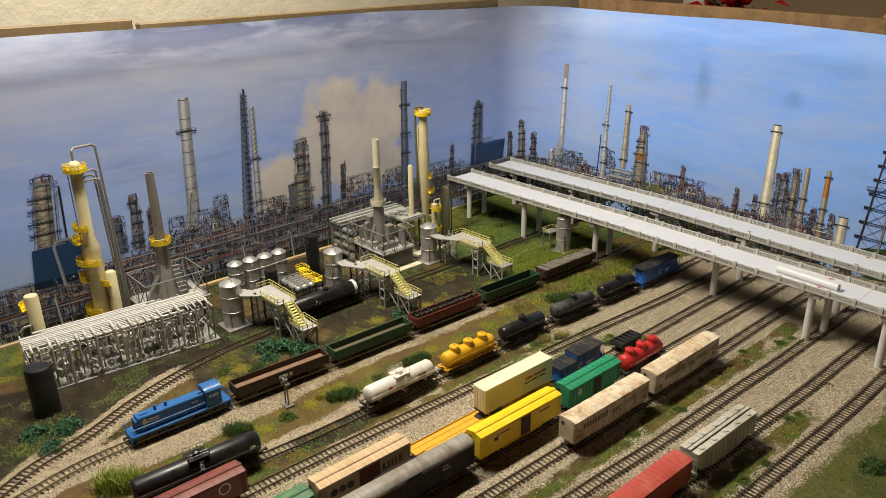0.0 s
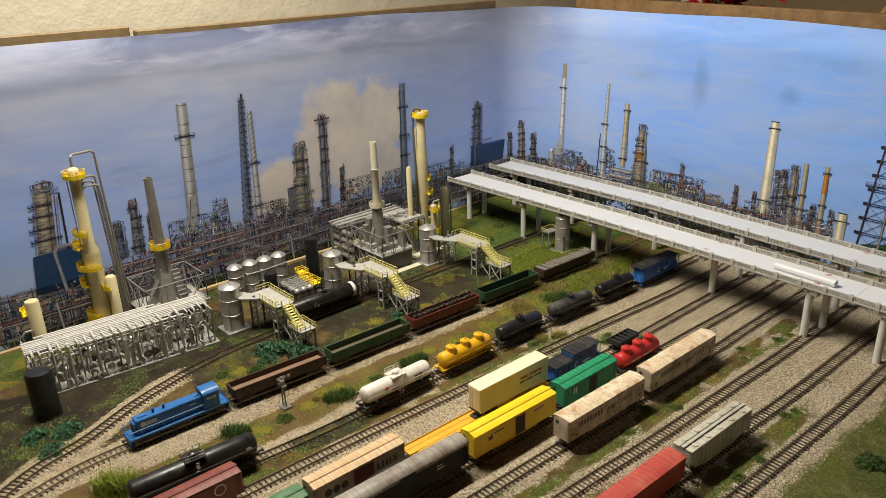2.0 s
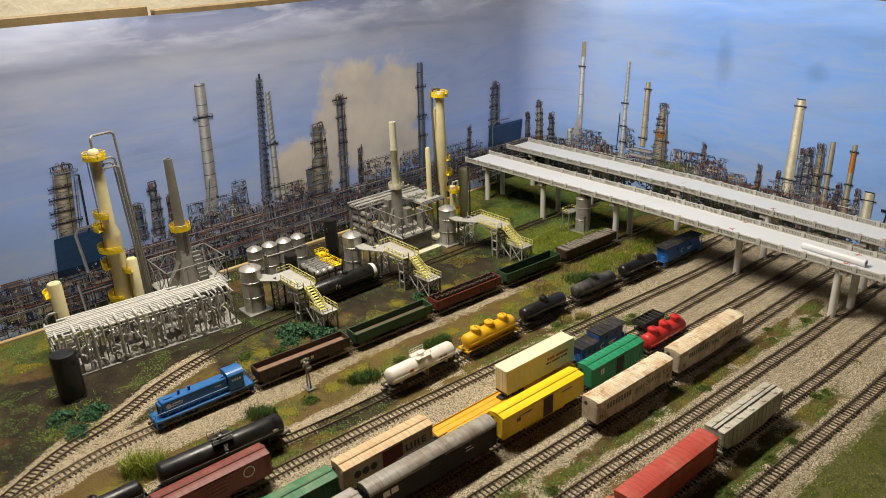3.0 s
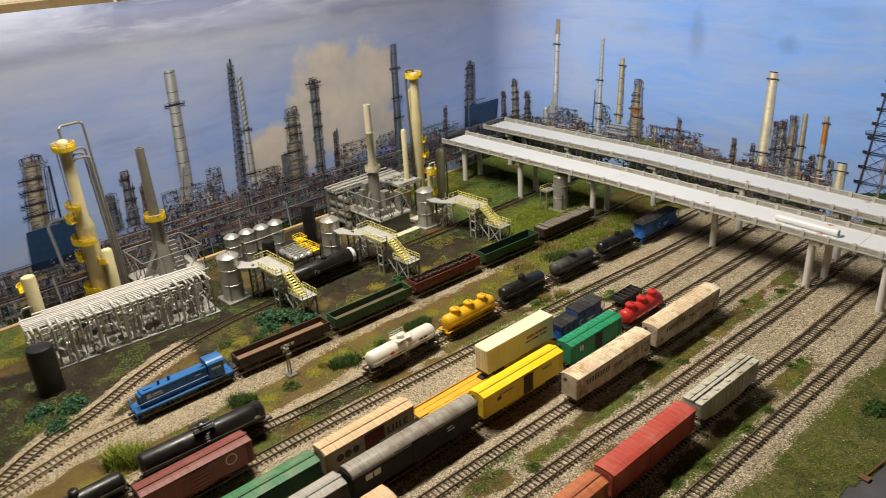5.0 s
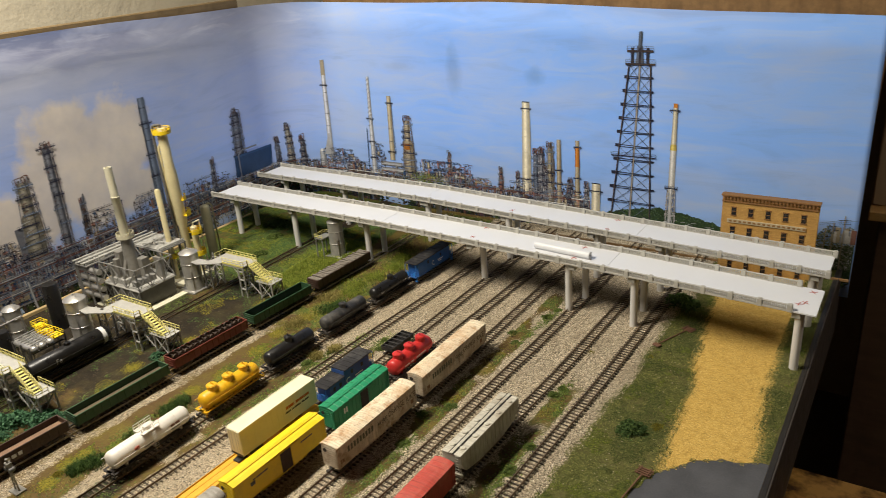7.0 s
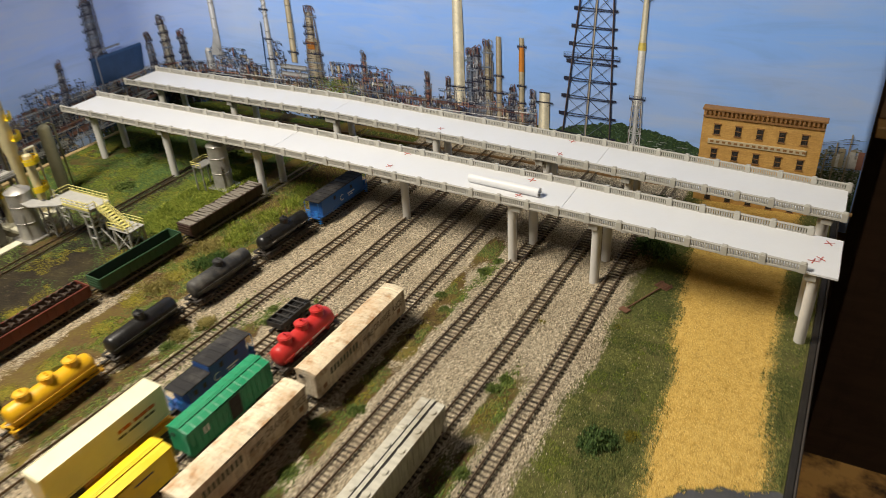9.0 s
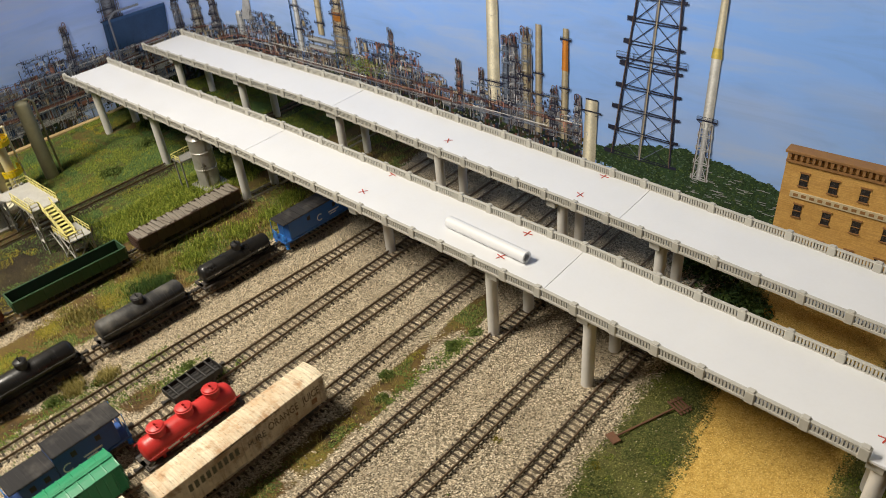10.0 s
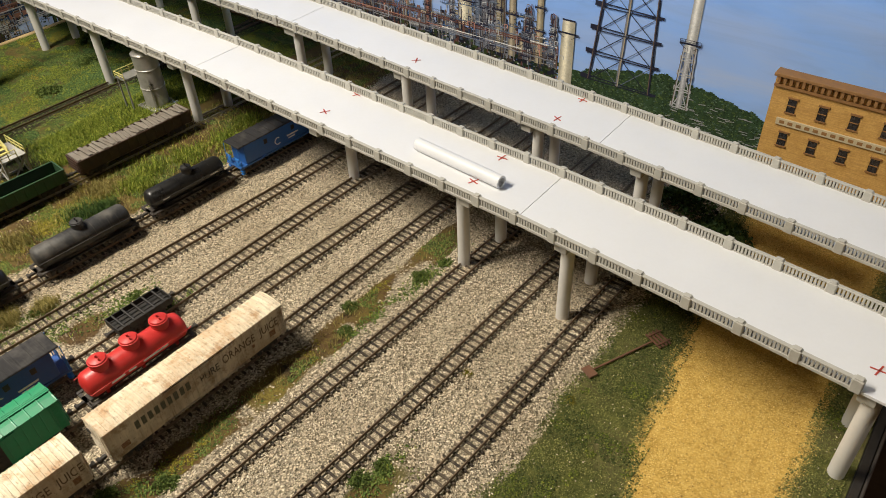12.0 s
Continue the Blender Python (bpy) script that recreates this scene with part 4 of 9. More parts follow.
def zones(x, y):
    """Weights of straw, asphalt, ballast, mud, lush grass and moss."""
    w1, w2 = noise.noise((x * 9, y * 9, 0)), noise.noise((x * 30, y * 30, 5))
    xs, ys = x + 0.012 * w1 + 0.006 * w2, y + 0.012 * w2
    left = float(np.interp(y, [0.95, 1.0, 1.18, 1.5, 1.74], [-0.085, -0.093, -0.106, -0.149, -0.17]))
    right = float(np.interp(y, [0.95, 1.07, 1.23, 1.48, 1.74], [0.038, 0.029, 0.009, 0.002, -0.002]))
    curve = float(np.interp(x, [-0.12, -0.092, -0.052, 0.03], [0.85, 0.955, 1.005, 1.05]))
    straw = soft(xs, left - 0.018, left + 0.018) * (1 - soft(xs, right - 0.022, right + 0.016)) * soft(ys, curve - 0.006, curve + 0.004)
    asphalt = (1 - soft(ys, curve - 0.003, curve + 0.003)) * soft(x + 0.004 * w2, -0.125 + 0.35 * max(0, y - 0.9), -0.118 + 0.35 * max(0, y - 0.9)) * soft(y, 0.40, 0.45)
    xt, xe = TX["tanks"](y), TX["edge"](y)
    yard = soft(xs, xt - 0.055, xt - 0.025) * (1 - soft(xs, xe + 0.018, xe + 0.055))
    fork = 1 - soft(near_track(["siding", "gondola"], xs, y), 0.022, 0.045)
    fork *= 1 - soft(y, 0.36, 0.48)
    verge = (1 - soft(abs(xs - TX["gondola"](y) - 0.018 - 0.014 * (1 - soft(y, 0.4, 0.65))), 0.014 + 0.016 * (1 - soft(y, 0.4, 0.65)), 0.036 + 0.014 * (1 - soft(y, 0.4, 0.65)))) * soft(y, 0.12, 0.25) * (0.70 + 0.45 * w1) * (1 - 0.75 * soft(y, 0.95, 1.2))
    weeds = 0.0
    for a, b, y0, y1, amp in (("reefers", "bare", 0.45, 1.45, 0.9), ("bare", "hoppers", 0.35, 0.8, 0.5), ("hoppers", "edge", 0.4, 1.15, 0.8), ("tanks", "empty", 0.2, 1.05, 0.7), ("empty", "flat", 0.95, 1.1, 0.9)):
        mid = (TX[a](y) + TX[b](y)) / 2
        weeds = max(weeds, amp * (1 - soft(abs(xs - mid), 0.010, 0.026)) * soft(y, y0, y0 + 0.1) * (1 - soft(y, y1 - 0.1, y1)) * soft(w1 + 0.6 * w2, -0.6, 0.15))
    oil = (1 - soft(abs(xs - xt - 0.006), 0.012, 0.032)) * soft(y, 0.42, 0.47) * (1 - soft(y, 0.56, 0.61))
    ballast = max(yard * (1 - min(1.0, 1.2 * weeds)), fork, verge) * (1 - 0.85 * oil)
    mud = (1 - soft(xs, TX["gondola"](y) - 0.05, TX["gondola"](y) - 0.02)) * soft(y, -0.05, 0.12) * (1 - soft(ys, 1.16, 1.24)) * (1 - 0.6 * soft(w1, 0.1, 0.4))
    mud = max(mud, oil, 0.62 * weeds * soft(w2 + w1, -0.5, 0.5))
    lush = max((1 - soft(xs, -0.99, -0.95)) * soft(ys, 1.15, 1.23), (1 - soft(xs, -1.31, -1.27)) * (1 - soft(y, 0.25, 0.35)))
    moss = soft(xs, TX["gondola"](y) + 0.05, TX["gondola"](y) + 0.08) * (1 - soft(xs, xt - 0.05, xt - 0.02)) * soft(y, 0.1, 0.2)
    strip = (1 - soft(abs(xs - TX["siding"](y)), 0.018, 0.034)) * soft(y, 1.05, 1.15)
    lush *= 1 - 0.9 * strip
    mud = max(mud, strip)
    moss = max(moss, weeds, (1 - soft(abs(xs - TX["gondola"](y) - 0.02), 0.04, 0.06)) * soft(y, 0.95, 1.15))
    return straw, asphalt, ballast, mud, lush, moss


def height(x, y, z=None):
    h = 0.0016 * noise.noise((x * 22, y * 22, 1)) + 0.001 * noise.noise((x * 70, y * 70, 2))
    h += 0.012 * soft(-x, 1.15, 1.40) * soft(y, 1.15, 1.5) * (0.5 + 0.5 * noise.noise((x * 6, y * 6, 3)))
    d = near_track(list(TX), x, y)
    bed = 0.0013 * (1 - soft(d, 0.016, 0.030)) + 0.0008 * (1 - soft(d, 0.006, 0.0095))
    return h * soft(d, 0.012, 0.04) - 0.0004 + bed


STEP = 0.0085
gx = np.arange(WEST, EDGE_X + 1e-6, (EDGE_X - WEST) / round((EDGE_X - WEST) / STEP))
gy = np.arange(-0.15, NORTH + 1e-6, (NORTH + 0.15) / round((NORTH + 0.15) / STEP))
verts, attrs = [], []
for yy in gy:
    for xx in gx:
        verts.append((xx, yy, height(xx, yy)))
        attrs.append(zones(xx, yy))
nx, ny = len(gx), len(gy)
faces = [(j * nx + i, j * nx + i + 1, (j + 1) * nx + i + 1, (j + 1) * nx + i) for j in range(ny - 1) for i in range(nx - 1)]
me = bpy.data.meshes.new("ground")
me.from_pydata(verts, [], faces)
me.polygons.foreach_set("use_smooth", [True] * len(me.polygons))
attrs = np.array(attrs, dtype=np.float32)
for k, nm in enumerate(("straw", "asphalt", "ballast", "mud", "lush", "moss")):
    me.attributes.new(nm, "FLOAT", "POINT").data.foreach_set("value", np.ascontiguousarray(attrs[:, k]))
ZONE = attrs.reshape(ny, nx, 6)


def scenery():
    n = Nodes("layout_scenery")
    fine, mid, big = n.noise(420, 3, 0.6), n.noise(90, 4, 0.65), n.noise(16, 4, 0.6)
    edge = n.math("MULTIPLY", n.math("SUBTRACT", n.mix(0.5, mid, fine), 0.5), 1.5)

    def mask(nm, sharp=0.16):
        return n.ramp(n.math("ADD", n.attr(nm), edge), [(0.5 - sharp, 0.0), (0.5 + sharp, 1.0)])
    c = n.ramp(n.mix(0.45, mid, fine), [(0.32, (0.032, 0.040, 0.010)), (0.5, (0.085, 0.094, 0.022)), (0.66, (0.18, 0.17, 0.045))])
    c = n.mix(n.math("MULTIPLY", n.ramp(big, [(0.45, 0.0), (0.65, 1.0)]), 0.5), c, (0.16, 0.125, 0.06))
    moss = n.ramp(n.mix(0.4, big, fine), [(0.33, (0.040, 0.024, 0.011)), (0.46, (0.110, 0.066, 0.025)), (0.56, (0.130, 0.096, 0.023)), (0.68, (0.21, 0.168, 0.033))])
    sep = n.add("ShaderNodeSeparateXYZ")
    n.link(n.pos, sep.inputs[0])
    c = n.mix(n.math("LESS_THAN", sep.outputs[0], -0.30), c, moss)
    c = n.mix(mask("moss"), c, moss)
    mud = n.ramp(n.mix(0.4, big, fine), [(0.34, (0.010, 0.008, 0.005)), (0.50, (0.027, 0.020, 0.011)), (0.61, (0.052, 0.042, 0.018)), (0.70, (0.12, 0.105, 0.034))])
    c = n.mix(mask("mud"), c, mud)
    lush = n.ramp(n.mix(0.5, mid, fine), [(0.32, (0.016, 0.028, 0.007)), (0.5, (0.058, 0.082, 0.017)), (0.68, (0.15, 0.18, 0.034))])
    lush = n.mix(n.ramp(n.noise(34, 4, 0.6), [(0.42, 0.0), (0.6, 0.85)]), lush, moss)
    c = n.mix(mask("lush"), c, lush)
    stone = n.voronoi(640)
    grey = n.ramp(n.math("MULTIPLY", stone, 1.0), [(0.0, (0.032, 0.026, 0.018)), (0.4, (0.235, 0.195, 0.13)), (1.0, (0.66, 0.57, 0.42))])
    grey = n.mix(n.math("MULTIPLY", n.ramp(big, [(0.48, 0.0), (0.7, 1.0)]), 0.4), grey, (0.20, 0.15, 0.085))
    bal = mask("ballast", 0.1)
    c = n.mix(bal, c, grey)
    straw = n.ramp(n.mix(0.5, mid, fine), [(0.3, (0.30, 0.19, 0.04)), (0.5, (0.58, 0.37, 0.085)), (0.7, (0.80, 0.57, 0.18))])
    c = n.mix(mask("straw", 0.26), c, straw)
    tar = n.ramp(n.mix(0.3, big, fine), [(0.3, (0.055, 0.056, 0.062)), (0.7, (0.095, 0.097, 0.105))])
    road = n.ramp(n.attr("asphalt"), [(0.45, 0.0), (0.55, 1.0)])
    c = n.mix(road, c, tar)
    hgt = n.mix(bal, n.mix(0.6, mid, fine), n.voronoi(640, "Distance"))
    n.bump(n.math("MULTIPLY", hgt, n.math("SUBTRACT", 1.0, n.math("MULTIPLY", road, 0.75))), 0.9, 0.0022)
    return n.done(c, 0.9, 0.0, 0.25)


M["scenery"] = scenery()
ground = part("ground", me, "scenery")
tagged(ground, "model railway scenery of gravel ballast, mud, grass and straw", "ground", "", "structure")
M["edge_board"] = paint("grey_edge_board", (0.050, 0.042, 0.036), 0.6, 0, 0.25, 40)
setting("trim", bx(EDGE_X + 0.0090, EDGE_X + 0.0115, -0.15, NORTH + 0.03, -0.16, 0.004, 0.0008), "edge_board", "grey outer board of the layout's edge", "trim")
setting("trim", bx(EDGE_X + 0.0005, EDGE_X + 0.0088, -0.15, NORTH + 0.03, -0.16, 0.0015, 0.001), "fascia", "black fascia board along the layout's free edge", "trim")
setting("trim", bx(WEST - 0.03, EDGE_X, -0.15, NORTH + 0.03, -0.16, -0.012), "wood", "wooden layout benchwork under the scenery", "trim")
for x in (-1.40, -0.02):
    for y in (-0.08, 1.66):
        setting("trim", bx(x - 0.03, x + 0.03, y - 0.03, y + 0.03, FLOOR, -0.161), "wood", "wooden leg of the layout benchwork", "trim")

# ---- bridges: twin viaduct decks on round piers ----
# each viaduct: its near edge (x, y, z) and the places of its piers
VIADUCTS = (
    ([(-1.425, 1.366, 0.107), (-0.86, 1.352, 0.110), (-0.31, 1.327, 0.109), (0.054, 1.296, 0.112)],
     [(-1.354, 1.383), (-1.354, 1.443), (-1.140, 1.376), (-1.140, 1.437), (-0.912, 1.380), (-0.911, 1.437), (-0.611, 1.403), (-0.387, 1.347), (-0.376, 1.405), (-0.253, 1.339), (-0.256, 1.405), (0.029, 1.312), (0.024, 1.372)]),
    ([(-1.435, 1.545, 0.107), (-0.86, 1.529, 0.110), (-0.31, 1.486, 0.109), (0.051, 1.447, 0.113)],
     [(-1.343, 1.560), (-1.343, 1.622), (-1.120, 1.552), (-1.120, 1.616), (-0.846, 1.543), (-0.858, 1.606), (-0.610, 1.520), (-0.622, 1.584), (-0.394, 1.510), (-0.405, 1.572), (-0.253, 1.500), (-0.256, 1.562), (0.026, 1.470), (0.030, 1.530)]),
)
NEAR = VIADUCTS[0][0]
WIDE = 0.096


def deck_at(x, edge=NEAR):
    xs = [p[0] for p in edge]
    return float(np.interp(x, xs, [p[1] for p in edge])), float(np.interp(x, xs, [p[2] for p in edge]))


def deck_pose(x, dy, edge=NEAR):
    y, z = deck_at(x, edge)
    ya, za = deck_at(x - 0.01, edge)
    yb, zb = deck_at(x + 0.01, edge)
    return pose(x, y + dy, z, 0, -math.degrees(math.atan2(zb - za, 0.02)), math.degrees(math.atan2(yb - ya, 0.02)))


PANEL = 0.0463


def panel_mesh():
    """One stretch of concrete railing: kerb, top rail, end post and balusters."""
    b = bmesh.new()
    box(b, -PANEL / 2, PANEL / 2, -0.0022, 0.0022, -0.0024, 0.0008, 0.0003)
    box(b, -PANEL / 2, PANEL / 2, -0.0019, 0.0019, 0.0082, 0.0100, 0.0003)
    for k in range(11):
        x = -PANEL / 2 + 0.0068 + k * (PANEL - 0.0136) / 10
        box(b, x - 0.0010, x + 0.0010, -0.0013, 0.0013, 0.0010, 0.0084)
    return mesh_of(b, name="railing_panel")


def post_mesh():
    b = box(bmesh.new(), -0.0044, 0.0044, -0.0031, 0.0031, -0.0030, 0.0106, 0.0008)
    box(b, -0.0030, 0.0030, -0.0026, 0.0026, 0.0104, 0.0116, 0.0003)
    return mesh_of(b, name="railing_post")


PANEL_ME, POST_ME = panel_mesh(), post_mesh()
for edge, piers in VIADUCTS:
    br = thing("road_bridge", (-0.68, edge[1][1], 0), "white plastic road viaduct with grey railings on round piers", "bridge", "twin road viaducts")
    inv = br.matrix_basis.inverted()
    for a, b in zip(edge[:-1], edge[1:]):
        bm = bmesh.new()
        c = [Vector((a[0], a[1], a[2])), Vector((b[0], b[1], b[2])), Vector((b[0], b[1] + WIDE, b[2])), Vector((a[0], a[1] + WIDE, a[2]))]
        d = (c[1] - c[0]).normalized() * 0.0004
        c = [c[0] + d, c[1] - d, c[2] - d, c[3] + d]
        lo = [bm.verts.new(inv @ (p - Vector((0, 0, 0.0026)))) for p in c]
        hi = [bm.verts.new(inv @ p) for p in c]
        bm.faces.new(lo[::-1])
        bm.faces.new(hi)
        for k in range(4):
            bm.faces.new((lo[k], lo[(k + 1) % 4], hi[(k + 1) % 4], hi[k]))
        part("deck", bm, "deck", br, "white styrene road deck")
        bm = bmesh.new()
        for f in (0.22, 0.5, 0.78):
            p, q = c[0].lerp(c[3], f), c[1].lerp(c[2], f)
            p, q = inv @ p, inv @ q
            quadp = [(p.x, p.y - 0.003, p.z - 0.0028), (q.x, q.y - 0.003, q.z - 0.0028), (q.x, q.y + 0.003, q.z - 0.0028), (p.x, p.y + 0.003, p.z - 0.0028)]
            lo = [bm.verts.new(Vector(w) - Vector((0, 0, 0.008))) for w in quadp]
            hi = [bm.verts.new(w) for w in quadp]
            bm.faces.new(lo[::-1])
            bm.faces.new(hi)
            for k in range(4):
                bm.faces.new((lo[k], lo[(k + 1) % 4], hi[(k + 1) % 4], hi[k]))
        part("girder", bm, "concrete", br, "grey girders under the deck")
    count = int((edge[-1][0] - edge[0][0]) / PANEL)
    for side in (0.001, WIDE - 0.001):
        for k in range(count + 1):
            x = edge[0][0] + 0.004 + k * PANEL
            if k < count:
                part("railing", PANEL_ME, "concrete", br, at=inv @ deck_pose(x + PANEL / 2, side, edge))
            part("post", POST_ME, "concrete", br, at=inv @ deck_pose(x, side, edge))
    for x, y in piers:
        z = deck_at(x, edge)[1]
        p = inv @ Vector((x, y, -0.003))
        bm = lathe(bmesh.new(), [(0.0070, p.z), (0.0070, z - 0.0030)], 20, Matrix.Translation((p.x, p.y, 0)))
        part("pier", bm, "pier", br, "round white plastic pier", smooth=True)
    for x in sorted({round(x, 1): x for x, y in piers}.values()):
        bm = bx(-0.007, 0.007, 0.004, WIDE - 0.004, -0.0145, -0.0030, 0.0006)
        part("crossbeam", bm, "concrete", br, at=inv @ deck_pose(x, 0.0, edge))


# ---- railway tracks ----
def tie_material():
    n = Nodes("track_tie")
    rnd = n.add("ShaderNodeObjectInfo").outputs["Random"]
    c = n.ramp(rnd, [(0.0, (0.028, 0.021, 0.015)), (0.6, (0.068, 0.051, 0.035)), (1.0, (0.16, 0.125, 0.082))])
    c = n.mix(n.math("MULTIPLY", n.ramp(n.noise(260, 3, 0.6), [(0.5, 0.0), (0.7, 1.0)]), 0.5), c, (0.30, 0.24, 0.16))
    n.bump(n.noise(900, 2, 0.5), 0.3, 0.0005)
    return n.done(c, 0.85)


M["tie_mix"] = tie_material()


def sweep_rail(line, off):
    """A rail with base, web and head swept along the centre line."""
    prof = [(-0.0006, 0.0034), (-0.0006, 0.0037), (-0.0002, 0.0041), (-0.0002, 0.0054), (-0.00046, 0.0057), (-0.00046, RAIL_TOP), (0.00046, RAIL_TOP), (0.00046, 0.0057), (0.0002, 0.0054), (0.0002, 0.0041), (0.0006, 0.0037), (0.0006, 0.0034)]
    b = bmesh.new()
    rows = []
    for i in range(0, len(line), 2):
        a, c = line[max(0, i - 1)], line[min(len(line) - 1, i + 1)]
        d = (c - a).normalized()
        nrm = Vector((d.y, -d.x))
        rows.append([b.verts.new((line[i].x + nrm.x * (off + u), line[i].y + nrm.y * (off + u), z)) for u, z in prof])
    for r, q in zip(rows[:-1], rows[1:]):
        for k in range(len(prof)):
            b.faces.new((r[k], r[(k + 1) % len(prof)], q[(k + 1) % len(prof)], q[k]))
    b.faces.new(rows[0])
    b.faces.new(rows[-1][::-1])
    return b


TIE_ME = mesh_of(box(bmesh.new(), -0.0134, 0.0134, -0.00105, 0.00105, -0.0005, 0.0034, 0.0003), name="tie")
TIE_GAP = 0.0080
tie_rng = random.Random(3)


def lay_track(name):
    line = LINES[name]
    tr = thing("railway_track", (line[0].x, line[0].y, 0), "model railway track with weathered rails on dark ties", "track", "yard tracks")
    inv = tr.matrix_basis.inverted()
    shiny = name == "gondola"
    for off in (-0.00825, 0.00825):
        bm = sweep_rail(line, off)
        bmesh.ops.transform(bm, matrix=inv, verts=bm.verts)
        part("rail", bm, "rail_bright" if shiny else "rail", tr)
    fine = smooth_line(TRACKS[name], TIE_GAP)
    for a, b in zip(fine[:-1], fine[1:]):
        d = b - a
        turn = -math.degrees(math.atan2(d.x, d.y)) + tie_rng.uniform(-1.2, 1.2)
        sink = -0.0022 * soft(a.y, 0.42, 0.55) if name == "siding" else 0.0
        if a.y > 1.55:
            break
        part("tie", TIE_ME, "tie_mix", tr, at=inv @ pose(a.x + tie_rng.uniform(-0.0005, 0.0005), a.y, sink + tie_rng.uniform(-0.0003, 0.0002), 0, 0, turn))
    return tr


# ---- rolling stock ----
M["bar_faded"] = paint("faded_green_lettering", (0.085, 0.085, 0.06), 0.6, 0, 0.35, 260, (0.5, 0.43, 0.31), 0.4)
M["bar_umber"] = paint("brown_lettering", (0.10, 0.058, 0.036), 0.6, 0, 0.3, 300, (0.5, 0.42, 0.3), 0.2)
M["bar_ink"] = paint("black_lettering", (0.045, 0.04, 0.034), 0.6, 0, 0.3, 300, (0.4, 0.35, 0.26), 0.2)
M["gon_floor"] = paint("dusty_steel_floor", (0.12, 0.088, 0.052), 0.85, 0, 0.35, 60, (0.06, 0.05, 0.035), 0.4)


def weathered(name, colour, rust, across):
    """Old white paint: seam streaks, rust blooms, soot specks and run-down dirt."""
    n = Nodes(name)
    lines = n.noise(1.0, 4, 0.65, n.stretch(across))
    c = n.ramp(lines, [(0.33, tuple(v * 0.66 for v in colour)), (0.58, colour)])
    wide = n.ramp(n.noise(17, 5, 0.62), [(0.43, 0.0), (0.60, 0.8)])
    c = n.mix(wide, c, n.mix(n.noise(160, 3, 0.6), rust, tuple(v * 0.8 for v in colour)))
    c = n.mix(n.ramp(n.noise(55, 5, 0.7), [(0.52, 0.0), (0.66, 0.75)]), c, tuple(v * 0.75 for v in rust))
    c = n.mix(n.ramp(n.noise(330, 4, 0.7), [(0.60, 0.0), (0.70, 0.7)]), c, (0.09, 0.06, 0.035))
    c = n.mix(n.ramp(n.noise(1.0, 4, 0.7, n.stretch((90, 240, 16), (2, 5, 1))), [(0.56, 0.0), (0.70, 0.6)]), c, (0.20, 0.13, 0.07))
    n.bump(lines, 0.3, 0.0006)
    return n.done(c, 0.65)


M["box_yellow"] = paint("yellow_boxcar_paint", (0.86, 0.62, 0.015), 0.42, 0, 0.10, 40, (0.25, 0.17, 0.04), 0.2)
M["flat_yellow"] = paint("flatcar_yellow", (0.74, 0.40, 0.02), 0.5, 0, 0.15, 50, (0.2, 0.1, 0.03), 0.35)
M["tank_yellow"] = paint("tank_yellow", (0.76, 0.42, 0.01), 0.4, 0, 0.1, 50, (0.25, 0.12, 0.02), 0.25)
M["green"] = paint("boxcar_green", (0.02, 0.27, 0.12), 0.42, 0, 0.15, 50, (0.02, 0.08, 0.04), 0.25)
M["green_old"] = streaked("faded_green", (0.040, 0.185, 0.070), (0.33, 0.32, 0.22), 0.30, 0.6)
M["olive"] = paint("gondola_green", (0.030, 0.085, 0.035), 0.6, 0, 0.3, 60, (0.10, 0.08, 0.05), 0.35)
M["oxide"] = paint("oxide_red", (0.17, 0.035, 0.02), 0.6, 0, 0.25, 60, (0.08, 0.05, 0.03), 0.35)
M["brown"] = paint("boxcar_brown", (0.055, 0.027, 0.017), 0.6, 0, 0.3, 60, (0.16, 0.10, 0.06), 0.35)
M["rust_load"] = paint("rusty_steel_floor", (0.24, 0.14, 0.085), 0.8, 0, 0.35, 70, (0.09, 0.05, 0.03), 0.4)
M["red_faded"] = streaked("faded_red_paint", (0.50, 0.068, 0.045), (0.58, 0.20, 0.14), 0.4, 0.55)
M["red_brown"] = streaked("red_brown_paint", (0.20, 0.042, 0.030), (0.30, 0.11, 0.08), 0.35, 0.55)
M["orange_faded"] = streaked("faded_orange_paint", (0.50, 0.15, 0.05), (0.6, 0.3, 0.15), 0.35, 0.55)
M["red_tank"] = paint("red_tank_paint", (0.56, 0.032, 0.028), 0.40, 0, 0.12, 50, (0.25, 0.02, 0.01), 0.25)
M["white_tank"] = paint("white_tank_paint", (0.74, 0.70, 0.62), 0.45, 0, 0.08, 50, (0.4, 0.25, 0.14), 0.25)
M["reefer"] = weathered("weathered_white_side", (0.66, 0.575, 0.43), (0.29, 0.165, 0.075), (60, 160, 14))
M["reefer_roof"] = weathered("weathered_white_roof", (0.82, 0.72, 0.53), (0.52, 0.25, 0.075), (14, 560, 30))
M["tan_roof"] = streaked("tan_weathered_roof", (0.68, 0.48, 0.27), (0.52, 0.29, 0.12), 0.5, 0.6, (16, 420, 30))
M["tan_side"] = paint("tan_weathered_side", (0.50, 0.38, 0.235), 0.6, 0, 0.2, 60, (0.2, 0.1, 0.05), 0.4)
M["box_red"] = paint("dark_red_door", (0.20, 0.03, 0.02), 0.6, 0, 0.2, 60)
M["smoke_roof"] = streaked("silver_streaked_roof", (0.36, 0.335, 0.285), (0.11, 0.055, 0.025), 0.5, 0.38, (10, 260, 14))
M["dark_side"] = paint("sooty_black_side", (0.007, 0.0065, 0.006), 0.7, 0, 0.3, 50, (0.045, 0.038, 0.03), 0.25)
